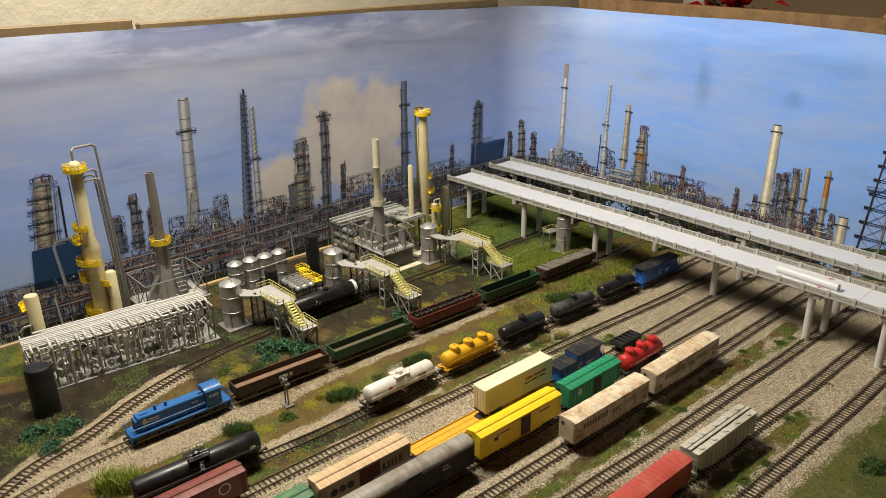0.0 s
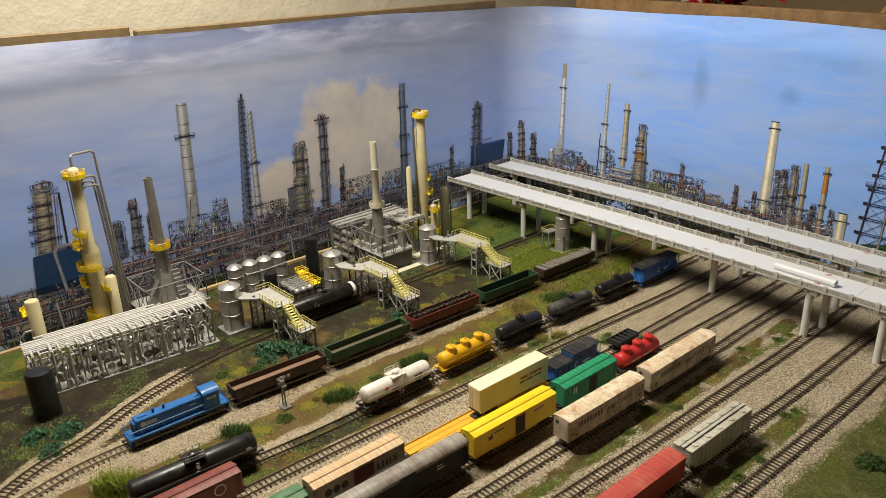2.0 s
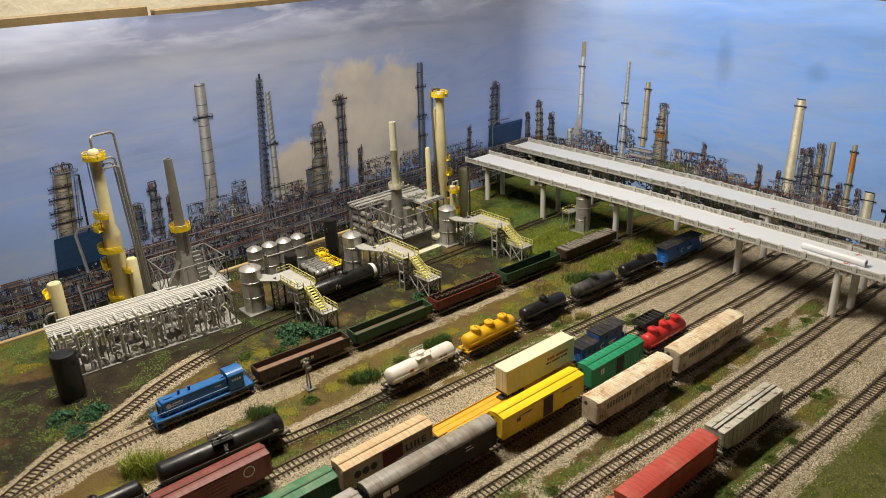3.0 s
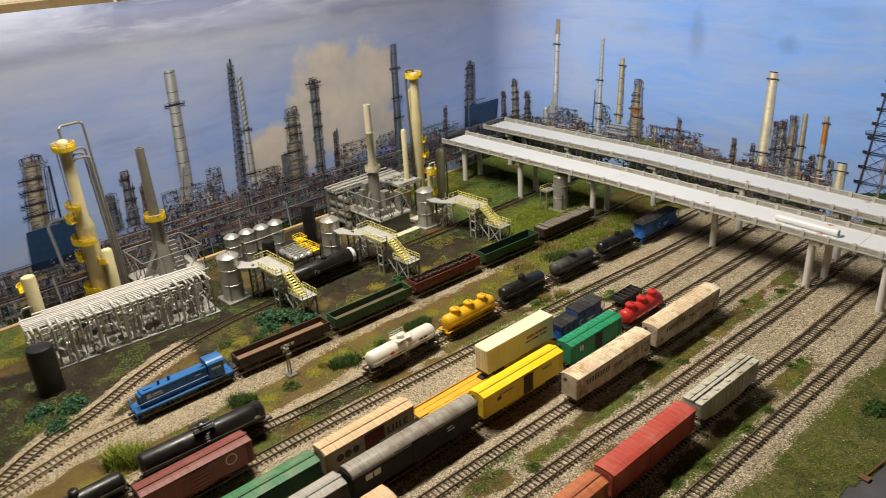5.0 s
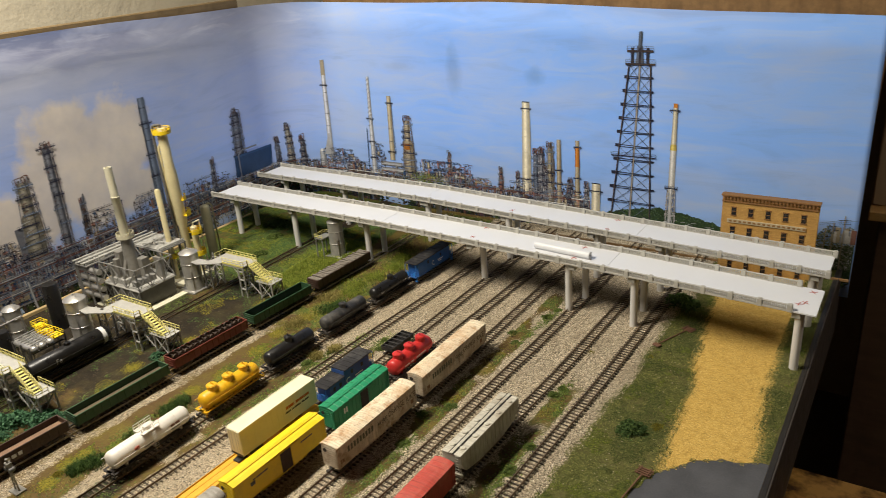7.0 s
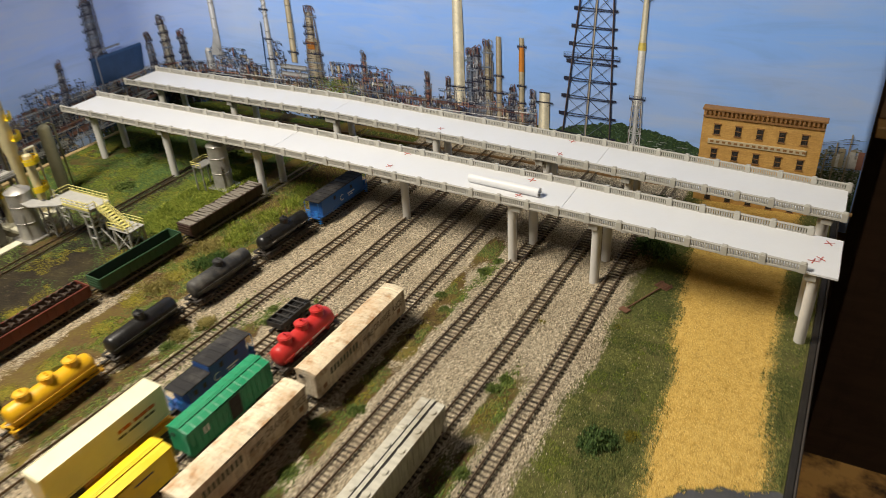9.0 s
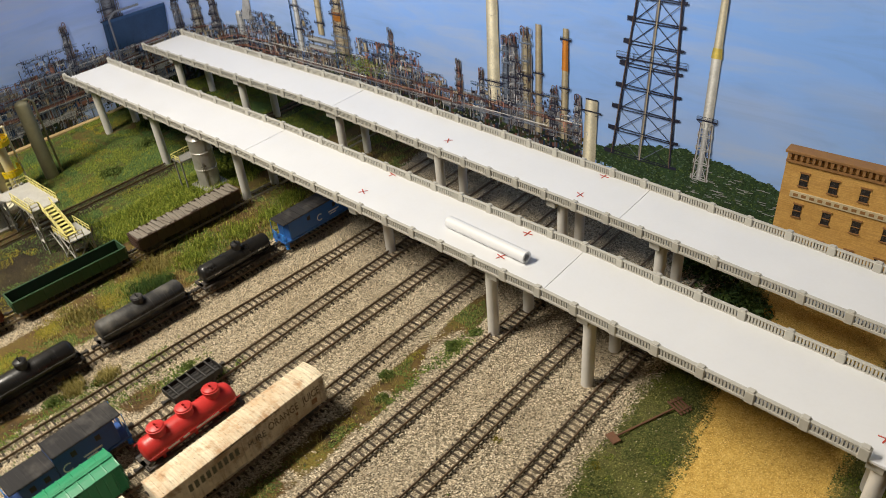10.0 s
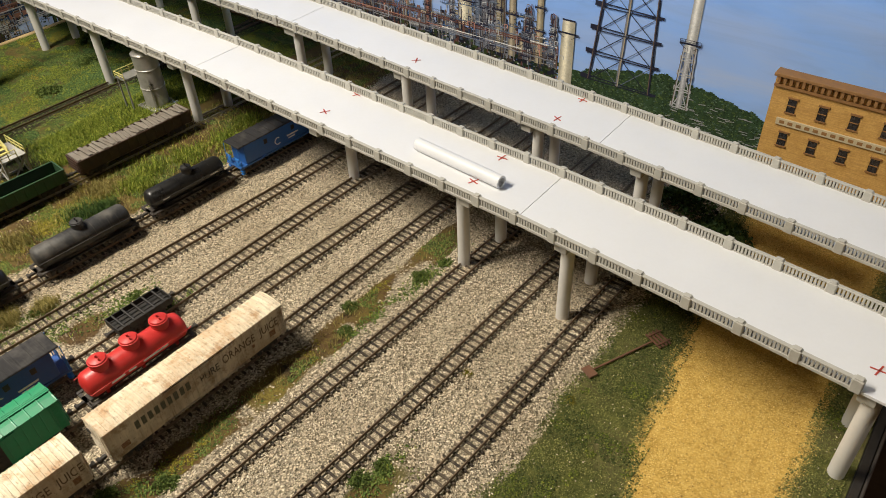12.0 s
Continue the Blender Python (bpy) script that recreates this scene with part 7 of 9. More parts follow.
# tank car on the siding
e, h, r, zc = tank_car("siding", 0.660, 0.835, "black tank car with a white end band and white lettering bars", "black_tank", domes=(0.0,), dome_r=0.006, dome_h=0.006, r=0.0162, zc=0.0365, straps=False, name="tank_car")
part("end_band", lathe(bmesh.new(), [(r + 0.0002, h - 0.024), (r + 0.0004, h - 0.023), (r + 0.0004, h - 0.017), (r + 0.0002, h - 0.016)], 28, pose(0, 0, zc, -90, 0, 0)), "bar_white", e, "white end band")
side_letters(e, "Fe", 0.014, "bar_white", -0.030, zc, r + 0.0004)


# loading rack: deck on a leg frame, stair, lower landing
def rail_run(b, pts, high=0.0115, r=0.00065, posts=True):
    for z in (high, high * 0.5):
        tube(b, [(x, y, zz + z) for x, y, zz in pts], r, 5)
    for (xa, ya, za), (xb, yb, zb) in zip(pts[:-1], pts[1:]):
        n = max(1, round(math.dist((xa, ya, za), (xb, yb, zb)) / 0.013))
        for k in range(n + 1):
            f = k / n
            p = (xa + (xb - xa) * f, ya + (yb - ya) * f, za + (zb - za) * f)
            cyl(b, p, (p[0], p[1], p[2] + high), r, None, 5)
    return b


def loading_rack(x, y, back=-0.080, reach=-0.105):
    e = thing("loading_rack", (x, y, 0), "grey loading rack platform with pale yellow railings and stairs", "platform", "loading racks")
    Z, Y0, Y1 = 0.075, 0.001, 0.043
    part("deck", bx(-0.085, 0.016, Y0, Y1, Z - 0.0022, Z, 0.0004), "rack_grey", e)
    b = bmesh.new()
    for yy in (Y0, Y1 - 0.0015):
        box(b, -0.085, 0.016, yy, yy + 0.0015, Z - 0.0060, Z - 0.0023)
    part("beam", b, "rack_grey", e)
    for xx, yy in ((-0.004, 0.003), (0.012, 0.003), (-0.004, 0.026), (0.012, 0.026)):
        part("leg", bx(xx - 0.0014, xx + 0.0014, yy - 0.0014, yy + 0.0014, -0.002, Z - 0.006), "rack_grey", e)
    for zz in (0.018, 0.040, 0.060):
        for q in ((-0.0054, 0.0134, 0.0016, 0.0044), (-0.0054, 0.0134, 0.0246, 0.0274), (-0.0052, -0.0028, 0.0045, 0.0245), (0.0108, 0.0132, 0.0045, 0.0245)):
            part("cross_beam", bx(*q, zz, zz + 0.0022), "rack_grey", e)
    for p, q in (((-0.004, 0.002, Z - 0.006), (-0.040, 0.002, Z - 0.004)), ((-0.003, 0.004, 0.050), (-0.022, 0.004, Z - 0.004))):
        part("brace", cyl(bmesh.new(), p, q, 0.0011, None, 6), "rack_grey", e)
    b = bmesh.new()
    for xx in (back - 0.014, back + 0.010):
        for yy in (0.002, 0.036):
            box(b, xx - 0.0013, xx + 0.0013, yy - 0.0013, yy + 0.0013, -0.002, Z - 0.003)
    for zz in (0.020, 0.042, 0.062):
        for yy in (0.002, 0.036):
            box(b, back - 0.014, back + 0.010, yy - 0.001, yy + 0.001, zz, zz + 0.002)
    for z0, z1 in ((0.0, 0.021), (0.021, 0.043), (0.043, 0.063)):
        for yy in (0.002, 0.036):
            cyl(b, (back - 0.014, yy, z0), (back + 0.010, yy, z1), 0.0007, None, 5)
            cyl(b, (back + 0.010, yy, z0), (back - 0.014, yy, z1), 0.0007, None, 5)
        for xx in (back - 0.014, back + 0.010):
            cyl(b, (xx, 0.002, z0), (xx, 0.036, z1), 0.0007, None, 5)
    part("back_frame", b, "rack_grey", e)
    b = tube(bmesh.new(), [(back - 0.004, -0.004, 0), (back - 0.004, -0.004, 0.068), (back + 0.02, -0.004, 0.078)], 0.0017, 8)
    tube(b, [(back + 0.004, 0.020, 0), (back + 0.004, 0.020, 0.07)], 0.0024, 8)
    part("feed_pipe", b, "dark_grey", e, smooth=True)
    b = bmesh.new()
    quadpts = [(reach, -0.026), (reach + 0.030, -0.030), (-0.050, -0.004), (-0.050, 0.0008), (-0.084, 0.0008), (reach, -0.010)]
    lo = [b.verts.new((px, py, Z - 0.0020)) for px, py in quadpts]
    hi = [b.verts.new((px, py, Z)) for px, py in quadpts]
    b.faces.new(lo[::-1])
    b.faces.new(hi)
    for k in range(len(quadpts)):
        b.faces.new((lo[k], lo[(k + 1) % 6], hi[(k + 1) % 6], hi[k]))
    part("gangway", b, "rack_grey", e, "gangway between tank and platform")
    b = rail_run(bmesh.new(), [(-0.084, Y1 - 0.001, Z), (0.0155, Y1 - 0.001, Z)])
    rail_run(b, [(-0.050, Y0 + 0.001, Z), (0.0155, Y0 + 0.001, Z), (0.0155, 0.014, Z)])
    rail_run(b, [(-0.084, Y1 - 0.001, Z), (-0.084, 0.012, Z)])
    box(b, -0.050, 0.0158, Y0 - 0.0006, Y0 + 0.0006, Z - 0.0020, Z + 0.0022)
    box(b, -0.085, 0.0158, Y1 - 0.0004, Y1 + 0.0008, Z - 0.0020, Z + 0.0022)
    part("railing", b, "pale_yellow", e, "pale yellow pipe railing")
    zl = 0.041
    b = bmesh.new()
    ya, yb = 0.016, 0.030
    steps = 9
    for k in range(steps):
        f = (k + 0.5) / steps
        xx, zz = 0.016 + 0.050 * f, Z - (Z - zl) * f
        box(b, xx - 0.0030, xx + 0.0030, ya, yb, zz - 0.0007, zz)
    for yy in (ya - 0.0008, yb + 0.0008):
        v = [(0.016, Z - 0.003), (0.016, Z + 0.0008), (0.068, zl + 0.0008), (0.068, zl - 0.003)]
        va = [b.verts.new((px, yy - 0.0005, pz)) for px, pz in v]
        vb = [b.verts.new((px, yy + 0.0005, pz)) for px, pz in v]
        b.faces.new(va)
        b.faces.new(vb[::-1])
        for k in range(4):
            b.faces.new((va[k], va[(k + 1) % 4], vb[(k + 1) % 4], vb[k]))
    part("stair", b, "pale_yellow", e, "steep stair with open treads")
    b = bmesh.new()
    for yy in (ya - 0.001, yb + 0.001):
        rail_run(b, [(0.016, yy, Z), (0.068, yy, zl)], 0.011)
    part("stair_railing", b, "pale_yellow", e)
    part("landing", bx(0.034, 0.083, 0.012, 0.046, zl - 0.002, zl, 0.0003), "rack_grey", e)
    b = rail_run(bmesh.new(), [(0.034, 0.0125, zl), (0.083, 0.0125, zl), (0.083, 0.034, zl)])
    rail_run(b, [(0.034, 0.0455, zl), (0.083, 0.0455, zl)])
    part("landing_railing", b, "pale_yellow", e)
    for xx, yy in ((0.044, 0.014), (0.080, 0.014), (0.044, 0.044), (0.080, 0.044)):
        part("leg", bx(xx - 0.0014, xx + 0.0014, yy - 0.0014, yy + 0.0014, -0.002, zl - 0.002), "rack_grey", e)
    legs = []
    for yy in (0.014, 0.044):
        legs += [((0.044, yy, 0.002), (0.080, yy, zl - 0.003)), ((0.080, yy, 0.002), (0.044, yy, zl - 0.003)), ((0.012, yy, 0.036), (0.046, yy, 0.006))]
    for xx in (0.044, 0.080):
        legs.append(((xx, 0.014, 0.002), (xx, 0.044, zl - 0.003)))
        part("cross_beam", bx(xx - 0.001, xx + 0.001, 0.0156, 0.0424, 0.0015, 0.0035), "rack_grey", e)
    for p, q in legs:
        part("brace", cyl(bmesh.new(), p, q, 0.0010, None, 6), "rack_grey", e)
    b = bmesh.new()
    for k in range(5):
        box(b, -0.030 + k * 0.005, -0.0275 + k * 0.005, 0.010, 0.018, Z, Z + 0.003, 0.0006)
    part("hose_rack", b, "cream_pale", e)
    return e


loading_rack(-1.110, 0.610)
loading_rack(-1.076, 0.846, -0.096, -0.128)
loading_rack(-1.056, 1.106, -0.108, -0.128)

# pump skid with yellow railed walkways over lying vessels
e = thing("pump_skid", (-1.205, 0.735, 0), "pump skid with lying silver vessels and yellow railed walkways", "machinery")
for k, yy in enumerate((-0.028, -0.012, 0.004)):
    m = pose(0, yy, 0.052, 0, 90, 0)
    part("vessel", lathe(bmesh.new(), [(0, -0.036), (0.005, -0.034), (0.0072, -0.030), (0.0072, 0.030), (0.005, 0.034), (0, 0.036)], 18, m), "silver", e, smooth=True)
for xx in (-0.03, -0.002, 0.026):
    b = bmesh.new()
    for yy in (-0.036, 0.034):
        box(b, xx - 0.0014, xx + 0.0014, yy - 0.0014, yy + 0.0014, -0.002, 0.058)
    box(b, xx - 0.0014, xx + 0.0014, -0.036, 0.034, 0.042, 0.0445)
    part("frame", b, "dark_grey", e)
b = bmesh.new()
for x0, y0, x1, y1, z in ((-0.045, 0.012, -0.018, 0.032, 0.064), (-0.020, 0.006, 0.010, 0.026, 0.060), (0.006, 0.010, 0.034, 0.030, 0.057)):
    box(b, x0, x1, y0, y1, z - 0.0015, z)
    rail_run(b, [(x0, y0, z), (x1, y0, z), (x1, y1, z), (x0, y1, z), (x0, y0, z)], 0.009)
part("walkway", b, "yellow", e, "yellow railed walkway")
for k in range(6):
    part("pipe", tube(bmesh.new(), [(-0.03 + k * 0.011, -0.03, 0.0), (-0.03 + k * 0.011, -0.03, 0.06), (-0.03 + k * 0.011, 0.02, 0.062)], 0.0011, 6), "steel_grey", e)

# long pipe rack module
pr = random.Random(21)
e = thing("pipe_rack", pose(-1.243, 0.362, 0, 0, 0, -5.0), "white pipe rack crowded with pipes, valves and small vessels", "pipe rack")
HX, HY, HZ = 0.043, 0.160, 0.075
part("base", bx(-HX - 0.006, HX + 0.006, -HY - 0.008, HY + 0.008, -0.002, 0.004, 0.0006), "rack_grey", e, "flat slatted module base")
for k in range(30):
    part("slat", bx(-HX - 0.0055, HX + 0.0055, -0.0016, 0.0016, 0.0041, 0.0052, 0.0002), "white_pipe", e, at=(0, -HY + 2 * HY * (k + 0.5) / 30, 0))
for k in range(10):
    y = -HY + 2 * HY * k / 9
    for x in (-HX, HX):
        part("post", bx(x - 0.0013, x + 0.0013, y - 0.0013, y + 0.0013, 0.004, HZ), "rack_grey", e)
    part("crossbeam", box(box(bx(-HX, HX, y - 0.0011, y + 0.0011, 0.028, 0.0302), -HX, HX, y - 0.0011, y + 0.0011, 0.052, 0.0542), -HX - 0.006, HX + 0.006, y - 0.0011, y + 0.0011, HZ, HZ + 0.0022), "rack_grey", e)
for z in (0.0275, 0.0515, HZ - 0.0005):
    for x in (-HX, HX) if z > 0.06 else (-HX,):
        part("long_beam", bx(x - 0.0010, x + 0.0010, -HY, HY, z - 0.0018, z), "rack_grey", e)
pr = random.Random(21)
for k in range(12):
    x = -HX + 0.003 + k * (2 * HX - 0.006) / 11
    y0, y1 = (-HY - 0.004, HY + 0.002) if 1 < k < 9 else (-HY + pr.uniform(0, 0.12), HY - pr.uniform(0, 0.12))
    part("pipe", tube(bmesh.new(), [(x, y0, HZ + 0.0045), (x, y1, HZ + 0.0045)], pr.choice((0.0016, 0.0019, 0.0022)), 8), "white_pipe", e, smooth=True)
for k in range(22):
    y = -HY + 0.004 + (2 * HY - 0.008) * k / 21 + pr.uniform(-0.003, 0.003)
    x0, zt = pr.uniform(0.012, 0.034), HZ + 0.0095 + pr.uniform(0, 0.0015)
    r = pr.choice((0.0017, 0.0021, 0.0026))
    yb, zb = y + pr.choice((0.0, 0.0, 0.007, -0.007)), pr.choice((0.006, 0.03, 0.045))
    part("pipe", tube(bmesh.new(), [(x0, y, zt), (HX + 0.002, y, zt), (HX + 0.004, y, zt - 0.002), (HX + 0.004, y, zb + 0.012), (HX + 0.004, yb, zb + 0.007), (HX + 0.004, yb, zb)], r, 8), "white_pipe", e, smooth=True)
for k in range(26):
    y = -HY + 2 * HY * (k + 0.5) / 26 + pr.uniform(-0.004, 0.004)
    z0, z1 = pr.choice(((0.005, 0.03), (0.005, 0.055), (0.03, 0.075), (0.005, 0.075)))
    x = HX - 0.004 - pr.random() * 0.012
    part("riser", tube(bmesh.new(), [(x, y, z0), (x, y, z1)], pr.choice((0.0012, 0.0016, 0.0022)), 8), pr.choice(("white_pipe", "steel_grey", "silver")), e, smooth=True)
for k in range(24):
    y = -HY + 2 * HY * (k + 0.4) / 24
    z = pr.choice((0.014, 0.020, 0.038, 0.044, 0.062))
    x = HX - 0.003 + pr.uniform(-0.004, 0.004)
    rr = pr.uniform(0.0050, 0.0082)
    m = pose(x, y, z, 0, 90, 0)
    part("valve", lathe(bmesh.new(), [(0, -0.0022), (rr * 0.9, -0.0018), (rr, -0.0010), (rr, 0.0012), (rr * 0.78, 0.0016), (rr * 0.7, 0.0006), (rr * 0.3, 0.0008), (rr * 0.25, 0.0030), (0, 0.0032)], 16, m), pr.choice(("white_pipe", "steel_grey", "silver")), e, smooth=True)
for k in range(8):
    y = -HY + 0.02 + (2 * HY - 0.04) * k / 7
    m = pose(pr.uniform(-0.015, 0.012), y, pr.choice((0.018, 0.041)), 90, 0, 0)
    part("vessel", lathe(bmesh.new(), [(0, -0.017), (0.006, -0.015), (0.0085, -0.011), (0.0085, 0.011), (0.006, 0.015), (0, 0.017)], 18, m), "silver", e, smooth=True)
for z in (0.034, 0.058):
    part("pipe", tube(bmesh.new(), [(-0.02, -HY, z), (-0.02, HY, z)], 0.0026, 8), "dark_grey", e, smooth=True)
for k in range(15):
    y, z0, z1 = -HY + 0.012 + (2 * HY - 0.024) * k / 14 + pr.uniform(-0.004, 0.004), pr.uniform(0.008, 0.02), pr.uniform(0.040, 0.064)
    d = pr.choice((-1, 1)) * pr.uniform(0.008, 0.015)
    x = HX + 0.001
    pts = [(x, y, 0.0045), (x, y, z0), (x, y + d * 0.3, z0 + 0.004), (x, y + d, z0 + 0.004), (x, y + d, z1), (x, y + d * 0.7, z1 + 0.004), (x, y, z1 + 0.004), (x - 0.004, y, HZ)]
    part("offset_pipe", tube(bmesh.new(), pts, pr.choice((0.0018, 0.0022, 0.0027)), 8), pr.choice(("white_pipe", "white_pipe", "silver")), e, smooth=True)

# cream tank by the module
e = thing("process_column", (-1.320, 0.242, 0), "cream vertical column with a yellow cage and grey hoop pipe", "column", "cream columns")
part("shell", lathe(bmesh.new(), [(0.0125, -0.002), (0.0125, 0.139), (0.011, 0.142), (0.006, 0.144), (0, 0.1445)], 24), "cream", e, smooth=True)
part("platform", ring_platform(bmesh.new(), 0, 0, 0.118, 0.0125, 0.022, 150, 290), "yellow", e, "yellow railed platform")
part("hoop_pipe", tube(bmesh.new(), [(0.010, -0.030, 0.0), (0.010, -0.030, 0.082), (0.010, -0.024, 0.089), (0.010, -0.012, 0.089), (0.006, -0.008, 0.086)], 0.0022, 10), "stack_grey", e, smooth=True)

# tall cream tower with yellow platforms
e = thing("distillation_tower", (-1.360, 0.370, 0), "tall cream distillation tower with bright yellow platforms and ladders", "tower", "cream columns")
part("shell", lathe(bmesh.new(), [(0.0165, -0.002), (0.0165, 0.188), (0.0165, 0.190), (0.0110, 0.210), (0.0108, 0.352), (0.009, 0.357), (0.004, 0.360), (0, 0.3605)], 28), "cream", e, smooth=True)
part("platform", ring_platform(bmesh.new(), 0, 0, 0.341, 0.0105, 0.0205, 0, 360, 0.0125), "yellow", e, "yellow railed top platform")
for z, a0, a1, ro in ((0.229, 200, 350, 0.024), (0.204, 150, 300, 0.030), (0.160, 170, 370, 0.030), (0.126, 160, 300, 0.030), (0.058, 170, 340, 0.031), (0.038, 190, 380, 0.032)):
    part("platform", ring_platform(bmesh.new(), 0, 0, z, 0.0105, ro, a0, a1, 0.0115), "yellow", e, "yellow railed platform")
part("ladder", ladder(ladder(bmesh.new(), -0.004, -0.0135, 0.20, 0.345, 0.005, "x", 26, 0.0005), 0.002, -0.0195, 0.02, 0.205, 0.005, "x", 34, 0.0005), "dark_grey", e, "dark ladder up the tower")
col = part("side_column", lathe(bmesh.new(), [(0.0105, -0.002), (0.0105, 0.136), (0.008, 0.139), (0, 0.140)], 22, Matrix.Translation((0.020, 0.020, 0))), "cream", e, smooth=True)
part("platform", ring_platform(bmesh.new(), 0.020, 0.020, 0.115, 0.0105, 0.0185, 180, 330, 0.0115), "yellow", e)
b = bmesh.new()
for dx, dy, z, r, top in ((-0.012, 0.046, 0.378, 0.0023, True), (-0.016, 0.040, 0.330, 0.0021, False), (-0.012, 0.034, 0.322, 0.0021, False), (-0.006, 0.041, 0.314, 0.0019, False)):
    y0 = 0.0 if top else 0.010
    z0 = 0.358 if top else z
    tube(b, [(0, y0, z0), (0, y0, z), (dx * 0.5, y0 + 0.006, z + 0.004), (dx, dy - 0.006, z + 0.004), (dx, dy, z), (dx, dy + 0.012, 0.0)], r, 8)
part("overhead_pipe", b, "stack_grey", e, "tall grey hairpin pipes", smooth=True)


def truss(e, mat, x0, x1, y0, y1, z0, z1, nx_, ny_, r=0.0012):
    """An open box frame with crossed bracing on all four sides, member by member."""
    def side(p, q, n):
        p, q = Vector(p), Vector(q)
        for k in range(n + 1):
            a = p.lerp(q, k / n)
            part("truss_post", cyl(bmesh.new(), (a.x, a.y, z0), (a.x, a.y, z1), r, None, 6), mat, e)
        for z in (z0, z1):
            part("truss_rail", cyl(bmesh.new(), (p.x, p.y, z), (q.x, q.y, z), r, None, 6), mat, e)
        for k in range(n):
            a, c = p.lerp(q, k / n), p.lerp(q, (k + 1) / n)
            part("truss_brace", cyl(bmesh.new(), (a.x, a.y, z0), (c.x, c.y, z1), r * 0.8, None, 5), mat, e)
            part("truss_brace", cyl(bmesh.new(), (c.x, c.y, z0), (a.x, a.y, z1), r * 0.8, None, 5), mat, e)
    side((x0, y0, 0), (x1, y0, 0), nx_)
    side((x0, y1, 0), (x1, y1, 0), nx_)
    side((x0, y0, 0), (x0, y1, 0), ny_)
    side((x1, y0, 0), (x1, y1, 0), ny_)


def hood(b, x0, x1, y0, y1, z0, cx, cy, r, z1):
    """A four-sided furnace hood narrowing to a stack."""
    lo = [b.verts.new(p) for p in ((x0, y0, z0), (x1, y0, z0), (x1, y1, z0), (x0, y1, z0))]
    hi = [b.verts.new(p) for p in ((cx - r, cy - r, z1), (cx + r, cy - r, z1), (cx + r, cy + r, z1), (cx - r, cy + r, z1))]
    b.faces.new(lo[::-1])
    b.faces.new(hi)
    for k in range(4):
        b.faces.new((lo[k], lo[(k + 1) % 4], hi[(k + 1) % 4], hi[k]))
    return b


# furnace with grey stack behind the module
e = thing("furnace", (-1.335, 0.495, 0), "grey furnace with an open truss frame and tapered stack", "furnace", "furnaces")
part("house", bx(-0.045, 0.045, -0.055, 0.055, -0.002, 0.050, 0.001), "dark_grey", e)
part("deck", bx(-0.052, 0.054, -0.066, 0.066, 0.0502, 0.0540, 0.0006), "rack_grey", e, "grey deck under the truss frame")
part("wing_plate", hood(bmesh.new(), -0.004, 0.002, -0.048, 0.050, 0.0545, -0.001, 0, 0.011, 0.112), "stack_grey", e)
part("hood", hood(bmesh.new(), -0.022, 0.026, -0.024, 0.030, 0.0545, 0, 0, 0.012, 0.128), "stack_grey", e)
truss(e, "steel_grey", -0.048, 0.050, -0.062, 0.062, 0.053, 0.108, 2, 3)
part("chimney", lathe(bmesh.new(), [(0.0135, 0.126), (0.0120, 0.180), (0.0105, 0.181), (0.0082, 0.318), (0.0066, 0.318), (0.0066, 0.300), (0, 0.300)], 24), "stack_grey", e, "tapered grey stack", smooth=True)
part("platform", ring_platform(bmesh.new(), 0, 0, 0.172, 0.0115, 0.0205, 0, 360, 0.0115), "yellow", e, "yellow ring platform")
for k in range(7):
    part("duct_box", bx(0.012 + k * 0.004, 0.0165 + k * 0.004, 0.008, 0.024, 0.112 - k * 0.008, 0.122 - k * 0.008, 0.0003), "steel_grey", e)
part("ladder", ladder(bmesh.new(), 0.0138, 0, 0.10, 0.172, 0.005, "y", 14, 0.0005), "dark_grey", e)

# second furnace with a cream stack
e = thing("furnace", (-1.277, 1.003, 0), "grey furnace building with truss frames and a cream stack", "furnace", "furnaces")
part("house", bx(-0.055, 0.062, -0.038, 0.052, -0.002, 0.045, 0.001), "dark_grey", e)
part("slab", bx(-0.07, 0.085, -0.066, 0.066, -0.002, 0.003, 0.0006), "cream_pale", e, "pale concrete slab")
part("deck", bx(-0.063, 0.070, -0.044, 0.055, 0.0452, 0.0482, 0.0006), "rack_grey", e, "grey furnace deck")
part("firebox", bx(-0.046, 0.010, -0.034, 0.040, 0.0484, 0.060, 0.001), "rack_grey", e)
part("inner_wall", bx(-0.040, -0.034, -0.033, 0.040, 0.0604, 0.092, 0.0008), "stack_grey", e)
part("side_wall", bx(0.034, 0.058, 0.030, 0.036, 0.0484, 0.096, 0.0008), "stack_grey", e)
part("floor_plate", bx(0.014, 0.062, -0.037, 0.020, 0.0484, 0.0500, 0.0004), "rack_grey", e)
part("wing_plate", hood(bmesh.new(), -0.003, 0.003, -0.030, 0.036, 0.0604, 0.0, 0.0, 0.006, 0.122), "stack_grey", e)
for q in ((-0.028, -0.010, -0.020, 0.002, 0.0604, 0.118), (-0.024, -0.012, -0.030, -0.020, 0.0604, 0.104), (0.012, 0.030, 0.004, 0.022, 0.0502, 0.099)):
    part("upright_box", bx(*q, 0.001), "stack_grey", e)
truss(e, "steel_grey", -0.062, 0.069, -0.042, 0.053, 0.046, 0.097, 3, 3)
part("chimney_base", lathe(bmesh.new(), [(0.0175, 0.0600), (0.0150, 0.098), (0.0118, 0.150), (0, 0.150)], 24), "stack_grey", e, smooth=True)
